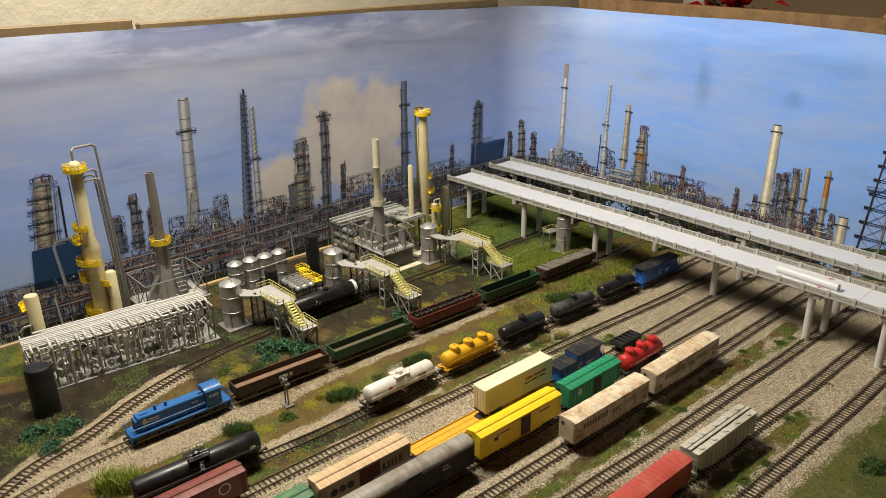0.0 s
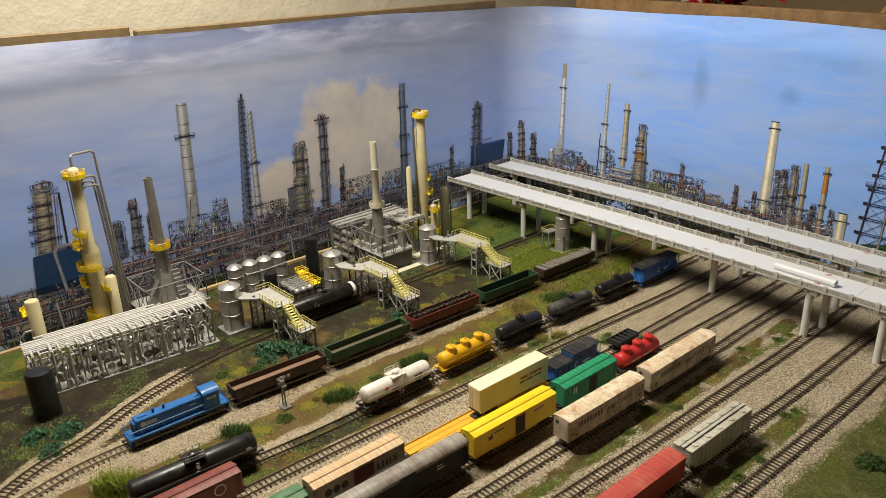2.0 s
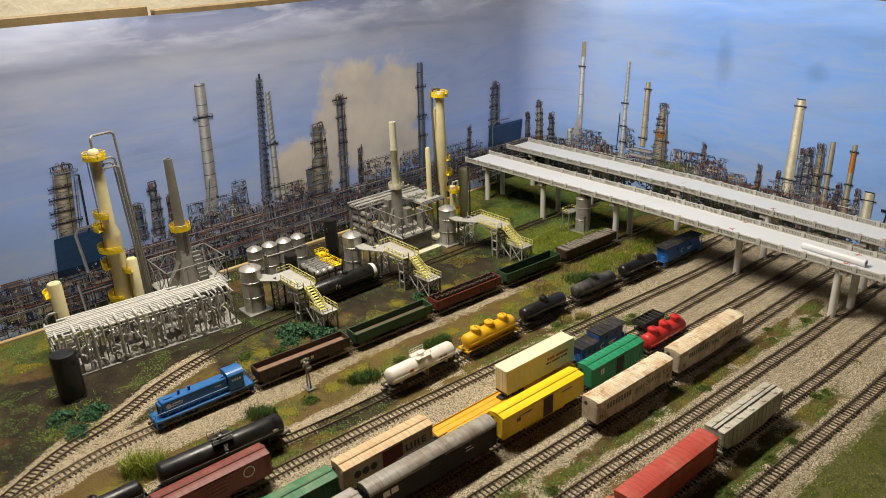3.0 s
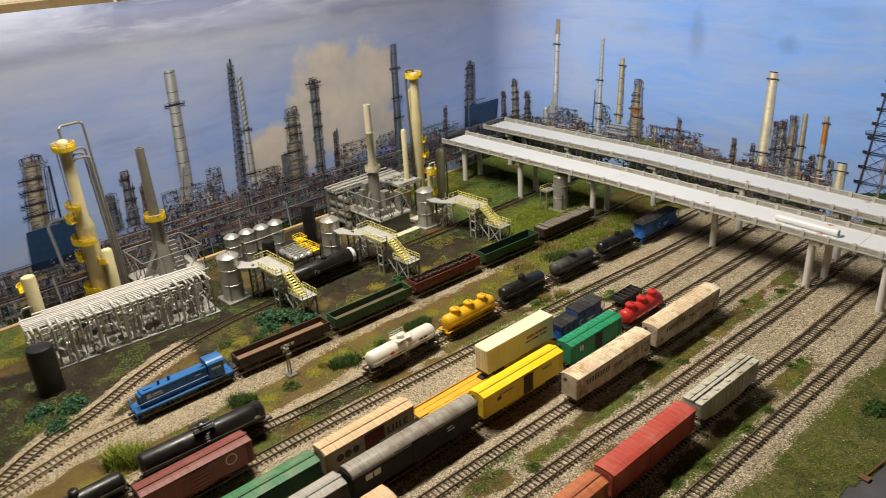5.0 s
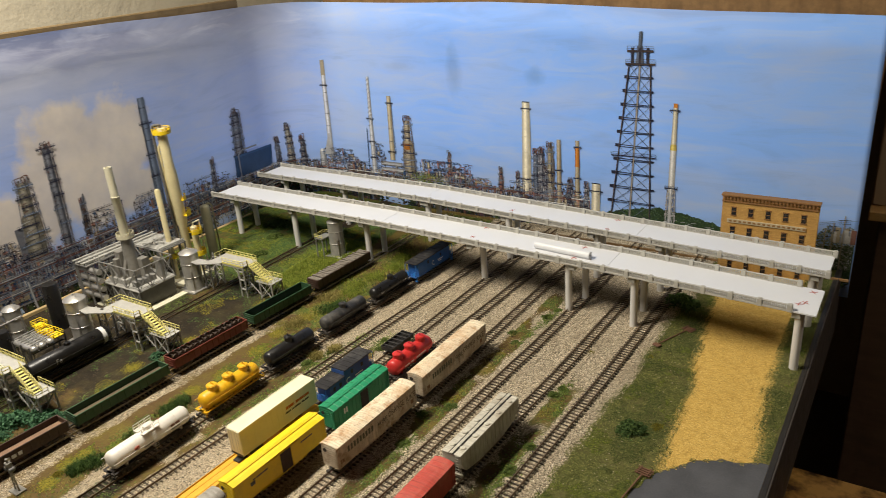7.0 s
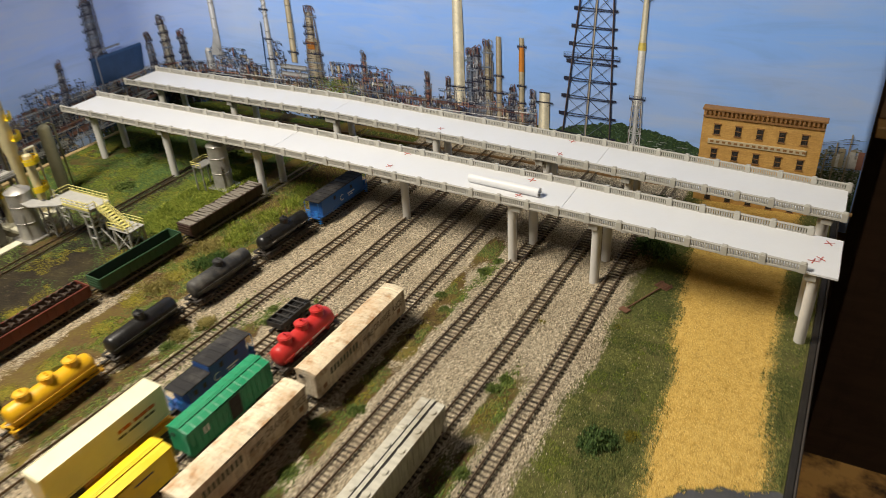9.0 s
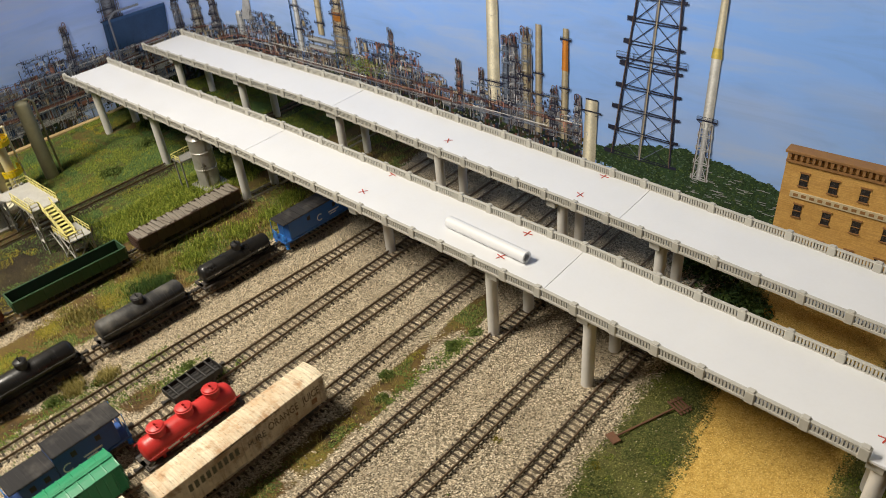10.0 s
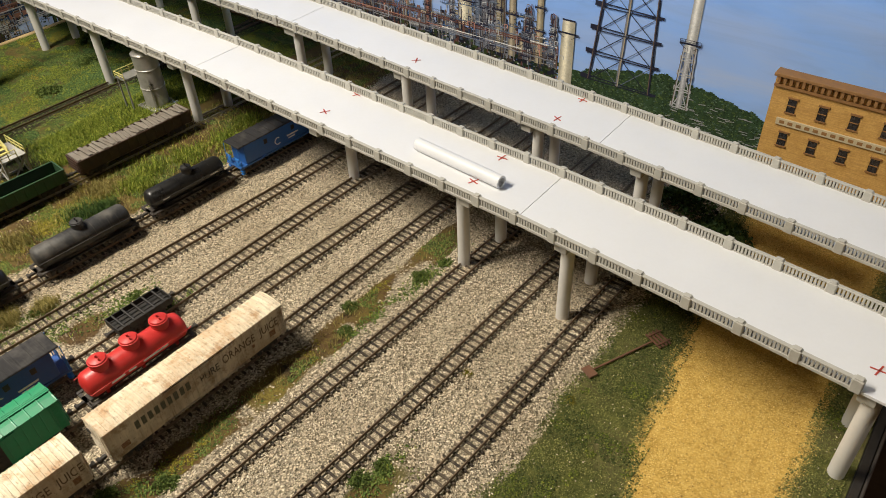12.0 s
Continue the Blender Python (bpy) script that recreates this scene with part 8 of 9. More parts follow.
part("chimney", lathe(bmesh.new(), [(0.0098, 0.1502), (0.0088, 0.240), (0.0092, 0.2405), (0.0092, 0.242), (0.0084, 0.2425), (0.0080, 0.307), (0.0062, 0.307), (0.0062, 0.295), (0, 0.295)], 24), "cream_pale", e, "pale cream stack", smooth=True)
part("platform", ring_platform(bmesh.new(), 0, 0, 0.150, 0.0100, 0.0185, 0, 360, 0.0105), "cream_pale", e, "pale ring platform")
for k in range(4):
    part("heater_tube", cyl(bmesh.new(), (-0.105, -0.062, 0.024 + k * 0.020), (-0.030, -0.062, 0.024 + k * 0.020), 0.0062, None, 16), "silver", e, smooth=True)
b = bmesh.new()
for xx in (-0.10, -0.068, -0.036):
    box(b, xx - 0.0012, xx + 0.0012, -0.0705, -0.068, -0.002, 0.10)
    box(b, xx - 0.0012, xx + 0.0012, -0.0560, -0.0535, -0.002, 0.10)
part("tube_frame", b, "steel_grey", e)
part("pipe_deck", bx(-0.090, 0.030, 0.056, 0.125, 0.094, 0.0965), "steel_grey", e, "elevated pipe deck")
for k in range(15):
    part("pipe", tube(bmesh.new(), [(-0.090, 0.058 + k * 0.0046, 0.0985), (0.028, 0.058 + k * 0.0046, 0.0985)], 0.0017, 8), "rack_grey", e, smooth=True)
for xx in (-0.085, -0.03, 0.025):
    part("pipe", tube(bmesh.new(), [(xx, 0.056, 0.1018), (xx, 0.125, 0.1018)], 0.0016, 8), "rack_grey", e, smooth=True)
for xx in (-0.088, -0.03, 0.028):
    for yy in (0.058, 0.123):
        part("leg", bx(xx - 0.0014, xx + 0.0014, yy - 0.0014, yy + 0.0014, -0.002, 0.094), "steel_grey", e)
for k in range(5):
    part("duct_box", bx(0.034, 0.050, -0.034 + k * 0.011, -0.026 + k * 0.011, 0.0502, 0.062 + 0.002 * (k % 2), 0.0003), "steel_grey", e)
for p, q, n in (((-0.060, -0.0425), (0.066, -0.0425), 4),):
    for k in range(n + 1):
        x = p[0] + (q[0] - p[0]) * k / n
        part("truss_post", cyl(bmesh.new(), (x, p[1], -0.001), (x, p[1], 0.046), 0.0012, None, 6), "steel_grey", e)
    for k in range(n):
        x0, x1 = (p[0] + (q[0] - p[0]) * (k + u) / n for u in (0, 1))
        part("truss_brace", cyl(bmesh.new(), (x0, p[1], 0.004), (x1, p[1], 0.045), 0.0010, None, 5), "steel_grey", e)
        part("truss_brace", cyl(bmesh.new(), (x1, p[1], 0.004), (x0, p[1], 0.045), 0.0010, None, 5), "steel_grey", e)
# long pipe deck behind the frame
part("pipe_deck", bx(-0.108, -0.060, -0.072, 0.0555, 0.094, 0.0965), "steel_grey", e, "elevated pipe deck")
deck_rng = random.Random(31)
for k in range(20):
    y = -0.069 + k * 0.0064
    part("pipe", tube(bmesh.new(), [(-0.112, y, 0.0988), (-0.062 - deck_rng.uniform(0, 0.006), y, 0.0988)], deck_rng.choice((0.0016, 0.0021, 0.0026)), 8), "rack_grey", e, smooth=True)
for xx in (-0.104, -0.084, -0.066):
    part("pipe", tube(bmesh.new(), [(xx, -0.074, 0.1030), (xx, 0.120, 0.1030)], 0.0019, 8), "rack_grey", e, smooth=True)
for k in range(9):
    y = 0.060 + k * 0.0072
    part("valve", bx(-0.040 + 0.012 * (k % 4), -0.030 + 0.012 * (k % 4), y, y + 0.0045, 0.1000, 0.1055, 0.0006), "rack_grey", e)
for yy in (-0.070, -0.010, 0.052):
    part("leg", bx(-0.1064, -0.1036, yy - 0.0014, yy + 0.0014, -0.002, 0.094), "steel_grey", e)

# second cream tower group
e = thing("distillation_tower", (-1.276, 1.150, 0), "cream distillation tower with yellow top platform and side columns", "tower", "cream columns")
part("slab", bx(-0.03, 0.045, -0.065, 0.035, -0.002, 0.006, 0.0008), "cream_pale", e, "cream foundation block")
part("shell", lathe(bmesh.new(), [(0.0098, 0.006), (0.0098, 0.120), (0.0133, 0.132), (0.0133, 0.246), (0.0108, 0.272), (0.0108, 0.350), (0.008, 0.354), (0, 0.356)], 26), "cream", e, smooth=True)
part("platform", ring_platform(bmesh.new(), 0, 0, 0.344, 0.0105, 0.0200, 0, 360, 0.012), "yellow", e, "yellow railed top platform")
part("thin_column", lathe(bmesh.new(), [(0.0064, 0.006), (0.0064, 0.222), (0.004, 0.226), (0, 0.2265)], 20, Matrix.Translation((0.0, -0.045, 0))), "cream", e, smooth=True)
part("short_column", lathe(bmesh.new(), [(0.0078, 0.006), (0.0078, 0.117), (0.005, 0.120), (0, 0.1205)], 20, Matrix.Translation((0.022, 0.012, 0))), "cream", e, smooth=True)
for cx, cy, z, a0, a1, ro in ((0.022, 0.012, 0.104, -60, 200, 0.018), (0, 0, 0.186, 10, 90, 0.021), (0, 0, 0.149, 0, 100, 0.025), (0.022, 0.012, 0.050, -60, 120, 0.018), (0.0, -0.045, 0.060, -90, 60, 0.014)):
    part("platform", ring_platform(bmesh.new(), cx, cy, z, 0.007, ro, a0, a1, 0.0105), "yellow", e, "yellow railed platform")
part("down_pipe", tube(bmesh.new(), [(-0.002, 0.0, 0.354), (-0.002, 0.0, 0.362), (-0.010, -0.012, 0.362), (-0.012, -0.015, 0.352), (-0.012, -0.015, 0.320), (-0.002, -0.019, 0.062), (-0.002, -0.019, 0.0)], 0.0031, 10), "dark_grey", e, "dark overhead pipe", smooth=True)
part("side_pipe", tube(bmesh.new(), [(-0.006, -0.008, 0.318), (-0.009, -0.011, 0.308), (-0.009, -0.013, 0.006)], 0.0030, 10), "cream", e, "cream side pipe", smooth=True)
part("hoop_pipe", tube(bmesh.new(), [(0.022, 0.012, 0.120), (0.022, 0.012, 0.128), (0.022, 0.030, 0.128), (0.022, 0.032, 0.0)], 0.0019, 8), "cream_pale", e, smooth=True)
e = thing("process_column", (-1.290, 1.232, 0), "khaki vertical column with a hooked side pipe", "column")
part("shell", lathe(bmesh.new(), [(0.0118, -0.002), (0.0118, 0.136), (0.010, 0.141), (0.005, 0.144), (0, 0.1445)], 24), "khaki", e, smooth=True)
part("hook_pipe", tube(bmesh.new(), [(0.0, 0.0, 0.143), (0.004, 0.010, 0.145), (0.004, 0.018, 0.138), (0.004, 0.018, 0.0)], 0.002, 8), "khaki", e, smooth=True)

# tank with small railed platform beside the plank-covered gondola
e = silver_tank(-1.008, 1.376, 0.0180, 0.096)
tagged(e, "silver storage tank beside the viaduct with a yellow railed platform", "tank")
b = bx(-0.040, -0.016, -0.034, 0.004, 0.050, 0.0520)
part("platform", b, "steel_grey", e)
b = rail_run(bmesh.new(), [(-0.016, -0.034, 0.052), (-0.040, -0.034, 0.052), (-0.040, 0.004, 0.052), (-0.016, 0.004, 0.052)], 0.009)
part("platform_railing", b, "pale_yellow", e, "pale yellow railing")
for xx, yy in ((-0.038, -0.032), (-0.018, -0.032), (-0.038, 0.002)):
    part("leg", bx(xx - 0.001, xx + 0.001, yy - 0.001, yy + 0.001, -0.002, 0.050), "steel_grey", e)


# ---- brick building front ----
def brick_print():
    n = Nodes("ochre_brick")
    big, fine = n.noise(60, 4, 0.6), n.noise(500, 2, 0.5)
    c = n.ramp(n.mix(0.5, big, fine), [(0.3, (0.46, 0.255, 0.06)), (0.7, (0.66, 0.40, 0.12))])
    lines = n.noise(1.0, 1, 0.5, n.stretch((60, 60, 1400)))
    c = n.mix(n.math("MULTIPLY", n.ramp(lines, [(0.45, 0.0), (0.6, 1.0)]), 0.25), c, (0.24, 0.10, 0.04))
    n.bump(lines, 0.2, 0.0005)
    return n.done(c, 0.8)


M["brick"] = brick_print()
M["brick_dark"] = paint("dark_brick_trim", (0.27, 0.135, 0.045), 0.8, 0, 0.25, 120)
M["stone_pale"] = paint("pale_sign_board", (0.52, 0.44, 0.28), 0.7, 0, 0.15, 120)
M["pane"] = paint("dark_window", (0.03, 0.028, 0.03), 0.25, 0, 0.3, 200)
BX0, BX1, BY, BH = -0.179, 0.004, 1.660, 0.168
e = thing("brick_building", ((BX0 + BX1) / 2, BY, 0), "ochre brick building front with dark windows and corbelled cornice", "building")
w = (BX1 - BX0) / 2
part("wall", bx(-w, w, 0.0012, 0.012, -0.003, BH - 0.004), "brick", e)
part("cornice", box(bx(-w - 0.002, w + 0.002, -0.004, 0.013, BH - 0.004, BH, 0.0006), -w, w, -0.0015, 0.0012, BH - 0.0165, BH - 0.0135), "brick_dark", e)
for k in range(27):
    x = -w + 0.004 + (2 * w - 0.008) * k / 26
    part("corbel", bx(x - 0.0018, x + 0.0018, -0.0028, 0.0011, BH - 0.0110, BH - 0.0042, 0.0003), "brick_dark", e)
part("sign_board", bx(-w + 0.012, w - 0.020, -0.0008, 0.0012, 0.106, 0.1145, 0.0003), "stone_pale", e, "pale painted sign band with unreadable lettering")
for k in range(16):
    x = -w + 0.016 + (2 * w - 0.042) * k / 15
    part("lettering", bx(x, x + 0.0055, -0.0011, -0.0008, 0.1085, 0.1122), "brick_dark", e)
for row, z in enumerate((0.131, 0.088, 0.046, 0.010)):
    for k in range(5):
        x = -w + 0.024 + (2 * w - 0.050) * k / 4
        win = part("window", box(bx(x - 0.0060, x + 0.0060, -0.0004, 0.0010, z - 0.0095, z - 0.0078), x - 0.0058, x + 0.0058, -0.0004, 0.0010, z + 0.0088, z + 0.0108), "brick_dark", e)
        part("pane", bx(x - 0.0046, x + 0.0046, 0.0004, 0.0011, z - 0.0078, z + 0.0088), "pane", win)
        part("sash", box(bx(x - 0.0046, x + 0.0046, -0.0002, 0.0004, z, z + 0.001), x - 0.0046, x - 0.0046, -0.0002, 0.0004, z - 0.0078, z + 0.0088), "brick_dark", win)

# ---- loose things ----
y0, z0 = deck_at(-0.41)
e = thing("plastic_tube", pose(-0.411, 1.3715, z0 + 0.0073, 0, 0, -4.4), "white plastic tube lying on the road deck", "tube")
b = bmesh.new()
lathe(b, [(0.0050, -0.060), (0.0073, -0.060), (0.0073, 0.060), (0.0050, 0.060), (0.0050, 0.052), (0, 0.052)], 24, pose(0, 0, 0, 0, 90, 0))
part("tube", b, "deck", e, smooth=True)
part("end_stain", lathe(bmesh.new(), [(0.0049, -0.0598), (0.0049, -0.052), (0, -0.052)], 20, pose(0, 0, 0, 0, 90, 0)), paint("yellowed_glue", (0.55, 0.42, 0.16), 0.6), e, "yellowed glue in the end")
ink_rng = random.Random(5)
CROSSES = ((-0.62, 1.377), (-0.617, 1.432), (-0.382, 1.36), (-0.383, 1.415), (-0.375, 1.579), (-0.377, 1.523), (-0.616, 1.55), (-0.62, 1.609), (0.024, 1.328), (0.038, 1.379), (0.036, 1.54), (0.032, 1.336))
for x, y in CROSSES:
    e = thing("marker_cross", pose(x, y, deck_at(x)[1] + 0.0003, 0, 0, ink_rng.uniform(0, 90)), "small red pen cross on the white deck", "pen mark", "pen crosses")
    b = bmesh.new()
    for a in (0, ink_rng.uniform(70, 100)):
        box(b, -0.0066, 0.0066, -0.0007, 0.0007, 0, 0.0002, 0, pose(0, 0, 0, 0, 0, a))
    part("stroke", b, "bar_red", e)

M["rusty"] = paint("rusty_brown", (0.16, 0.075, 0.04), 0.75, 0, 0.3, 150)


def dropped_gate(x, y, turn, long):
    """A fallen wooden crossing gate: pole, slatted head and a plate."""
    e = thing("fallen_sign", pose(x, y, 0.001, 0, 0, turn), "rusty brown slatted marker lying on the grass", "scrap")
    part("pole", bx(-0.0010, 0.0010, 0, long, 0.0008, 0.0026, 0.0003), "rusty", e)
    for k in range(4):
        part("slat", bx(-0.011, 0.011, long - 0.002 + k * 0.0042, long + k * 0.0042, 0.0008, 0.0022), "rusty", e)
    for k in (-0.007, 0.007):
        part("batten", bx(k - 0.0008, k + 0.0008, long - 0.003, long + 0.0145, 0.0022, 0.0032), "rusty", e)
    part("plate", bx(-0.007, 0.007, -0.010, 0.0, 0.0004, 0.0022, 0.0004), "rusty", e)
    return e


dropped_gate(-0.190, 1.292, -24, 0.075)
dropped_gate(-0.112, 0.880, -8, 0.068)

# lineside post pair
e = thing("lineside_signal", (-0.887, 0.499, 0), "grey twin-legged lineside signal post with a dark lamp head", "signal")
part("base", bx(-0.011, 0.011, -0.008, 0.008, -0.001, 0.0025, 0.0005), "stack_grey", e)
b = bmesh.new()
for s in (-1, 1):
    cyl(b, (s * 0.0055, 0, 0.002), (s * 0.0028, 0, 0.046), 0.0013, None, 8)
for k in range(6):
    z = 0.007 + k * 0.007
    cyl(b, (-0.0052 + k * 0.0004, 0, z), (0.0052 - k * 0.0004, 0, z), 0.0007, None, 6)
part("post", b, "stack_grey", e)
head = part("signal_head", bx(-0.0048, 0.0048, -0.0035, 0.0035, 0.044, 0.052, 0.0008), "stack_grey", e)
for s in (-1, 1):
    part("lamp", cyl(bmesh.new(), (s * 0.0055, -0.004, 0.041), (s * 0.0055, 0.004, 0.041), 0.0034, None, 14), "dark_grey", head)
part("finial", lathe(bmesh.new(), [(0.0016, 0.052), (0.0016, 0.057), (0.0024, 0.058), (0, 0.060)], 10), "stack_grey", e)

# ---- beyond the layout ----
M["panel"] = plaster("brown_cabinet_panel", (0.30, 0.20, 0.12), (0.36, 0.245, 0.15), 10)
M["dark_wood"] = streaked("dark_stained_wood", (0.105, 0.060, 0.034), (0.050, 0.028, 0.016), 0.5, 0.5, (6, 6, 40))
M["edge_wood"] = streaked("honey_wood_edge", (0.42, 0.24, 0.08), (0.25, 0.12, 0.04), 0.4, 0.5, (60, 8, 60))
e = thing("cabinet", (0.60, 2.05, FLOOR), "dark wooden cabinet with a brown panel and honey edge strip", "cabinet")
zt = 0.10 - FLOOR
part("body", bx(-0.50, 0.50, -0.19, 0.25, 0.0, zt - 0.022, 0.004), "dark_wood", e)
part("top_edge", bx(-0.52, 0.52, -0.21, 0.26, zt - 0.021, zt, 0.002), "edge_wood", e)
part("upper_panel", bx(-0.52, 0.52, -0.17, 0.26, zt + 0.001, zt + 0.75, 0.003), "panel", e)


def camo():
    n = Nodes("blotched_brown_cover")
    c = n.ramp(n.noise(18, 4, 0.6), [(0.40, (0.05, 0.022, 0.008)), (0.48, (0.32, 0.16, 0.04)), (0.60, (0.62, 0.34, 0.09))])
    n.bump(n.noise(60, 3, 0.5), 0.3, 0.003)
    return n.done(c, 0.6)


M["camo"] = camo()
e = thing("side_table", (0.325, 1.30, FLOOR), "low table covered with blotched brown cloth", "table")
part("top", bx(-0.2875, -0.115, -0.50, 0.105, 0.66, 0.685, 0.004), "camo", e, "blotched brown cover")
for sx in (-0.26, -0.14):
    for sy in (-0.46, 0.075):
        part("leg", bx(sx - 0.02, sx + 0.02, sy - 0.02, sy + 0.02, 0, 0.6595, 0.002), "dark_wood", e)

M["foil_red"] = paint("red_foil", (0.45, 0.015, 0.01), 0.25, 0.5, 0.4, 60)
M["basket"] = paint("dark_red_basket", (0.10, 0.008, 0.008), 0.6, 0, 0.4, 60)
M["leaf_green"] = paint("dark_green_leaf", (0.03, 0.07, 0.02), 0.5, 0, 0.3, 60)
M["silver_cloth"] = paint("grey_crumpled_foil", (0.42, 0.38, 0.32), 0.5, 0.3, 0.3, 20)
SHELF = 0.40
e = thing("wall_shelf", (-0.7, 2.14, SHELF), "brown wooden shelf behind the backdrop", "shelf")
part("board", bx(-1.0, 0.62, -0.20, 0.63, -0.03, 0.0, 0.003), "wood", e)
for xx in (-0.9, 0.5):
    part("bracket", bx(xx - 0.02, xx + 0.02, 0.20, 0.63, -0.20, -0.031, 0.002), "wood", e)
pr = random.Random(9)
e = thing("ornament_basket", (-0.955, 2.02, SHELF), "dark red basket filled with shiny red baubles and leaves", "ornament")
part("basket", lathe(bmesh.new(), [(0.058, 0.0), (0.075, 0.12), (0.080, 0.135), (0.072, 0.135), (0.060, 0.02), (0, 0.02)], 20), "basket", e)
for k in range(26):
    a, rr = pr.uniform(0, 6.28), pr.uniform(0.0, 0.085)
    z = pr.uniform(0.135, 0.20)
    part("bauble", lathe(bmesh.new(), [(0.016 * math.sin(t), -0.016 * math.cos(t)) for t in np.linspace(0.01, 3.13, 9)], 12, Matrix.Translation((rr * math.cos(a), rr * math.sin(a), z))), "foil_red", e, smooth=True)
for k in range(22):
    a, rr, z = pr.uniform(0, 6.28), pr.uniform(0.05, 0.11), pr.uniform(0.11, 0.19)
    b = bmesh.new()
    quad(b, [(0, 0, 0), (0.010, 0.018, 0.004), (0, 0.045, -0.004), (-0.010, 0.018, 0.004)])
    part("leaf", b, pr.choice(("leaf_green", "foil_red")), e, at=pose(rr * math.cos(a), rr * math.sin(a), z, pr.uniform(-40, 40), pr.uniform(-40, 40), math.degrees(a) - 90))
e = thing("foil_wrapped_pot", (-1.10, 2.10, SHELF), "grey crumpled foil wrapped pot", "pot")
part("pot", lathe(bmesh.new(), [(0.045, 0), (0.058, 0.12), (0.056, 0.20), (0.048, 0.20), (0.045, 0.03), (0, 0.03)], 14), "silver_cloth", e)
e = thing("wooden_arch", (-0.50, 2.12, SHELF), "curved wooden arch ornament on the shelf", "ornament")
b = bmesh.new()
for k in range(16):
    a0, a1 = math.pi * k / 16, math.pi * (k + 1) / 16
    cyl(b, (0.13 * math.cos(a0), 0, 0.02 + 0.20 * math.sin(a0)), (0.13 * math.cos(a1), 0, 0.02 + 0.20 * math.sin(a1)), 0.009, None, 8)
part("arch", b, "edge_wood", e)
part("foot", bx(-0.15, 0.15, -0.02, 0.02, 0, 0.02, 0.003), "edge_wood", e)


# ---- loose ballast, turf and shrubs ----
def cell(xs, ys):
    """Row and column of the scenery sheet under places."""
    ii = np.clip(((np.asarray(xs) - WEST) / (EDGE_X - WEST) * (nx - 1) + 0.5).astype(int), 0, nx - 1)
    jj = np.clip(((np.asarray(ys) + 0.15) / (NORTH + 0.15) * (ny - 1) + 0.5).astype(int), 0, ny - 1)
    return jj, ii


LATTICE = np.random.RandomState(77).uniform(-1, 1, (128, 128))


def drift(x, y, scale, seed):
    """Smooth value noise over arrays, about -1 to 1."""
    u, v = x * scale + seed * 13.7 + 400, y * scale + seed * 7.3 + 400
    a, b = np.floor(u).astype(int), np.floor(v).astype(int)
    fu, fv = u - a, v - b
    fu, fv = fu * fu * (3 - 2 * fu), fv * fv * (3 - 2 * fv)
    g = lambda p, q: LATTICE[p % 128, q % 128]
    return (g(a, b) * (1 - fu) + g(a + 1, b) * fu) * (1 - fv) + (g(a, b + 1) * (1 - fu) + g(a + 1, b + 1) * fu) * fv


def scatter(count, which, seed, lo=0.25, keep=None):
    """Random places on the scenery where a zone's weight allows."""
    r = np.random.RandomState(seed)
    out, have = [], 0
    k = ("straw", "asphalt", "ballast", "mud", "lush", "moss").index(which) if isinstance(which, str) else None
    while have < count:
        xs = r.uniform(WEST + 0.01, EDGE_X - 0.003, 40000)
        ys = r.uniform(0.02, NORTH - 0.02, 40000)
        z = ZONE[cell(xs, ys)]
        w = z[:, k] if k is not None else which(xs, ys, z)
        ok = w > lo + (1 - lo) * r.uniform(0, 0.9, 40000)
        if keep is not None:
            ok &= keep(xs, ys)
        out.append(np.stack([xs[ok], ys[ok]], -1))
        have += int(ok.sum())
    return np.concatenate(out)[:count]


GZ = np.array(verts)[:, 2].reshape(ny, nx)


def ground_z(x, y):
    return float(GZ[cell(x, y)])


def on_ground(places):
    places = np.asarray(places)
    return np.concatenate([places, GZ[cell(places[:, 0], places[:, 1])][:, None]], 1)


def raw_mesh(name, vs, tris, material, label, category, flat=True):
    me = bpy.data.meshes.new(name)
    vs, tris = np.asarray(vs, np.float32), np.asarray(tris, np.int32)
    me.vertices.add(len(vs))
    me.vertices.foreach_set("co", vs.ravel())
    me.loops.add(tris.size)
    me.loops.foreach_set("vertex_index", tris.ravel())
    me.polygons.add(len(tris))
    me.polygons.foreach_set("loop_start", np.arange(0, tris.size, 3, dtype=np.int32))
    me.update(calc_edges=True)
    me.validate()
    ob = part(name, me, material)
    return tagged(ob, label, category, "", "stuff")


def island_mat(name, stops, rough=0.9, fine=900):
    n = Nodes(name)
    isl = n.add("ShaderNodeNewGeometry").outputs["Random Per Island"]
    c = n.ramp(isl, stops)
    c = n.mix(0.25, c, n.ramp(n.noise(fine, 2, 0.5), [(0.35, tuple(v * 0.5 for v in stops[0][1])), (0.65, stops[-1][1])]))
    return n.done(c, rough, 0, 0.25)


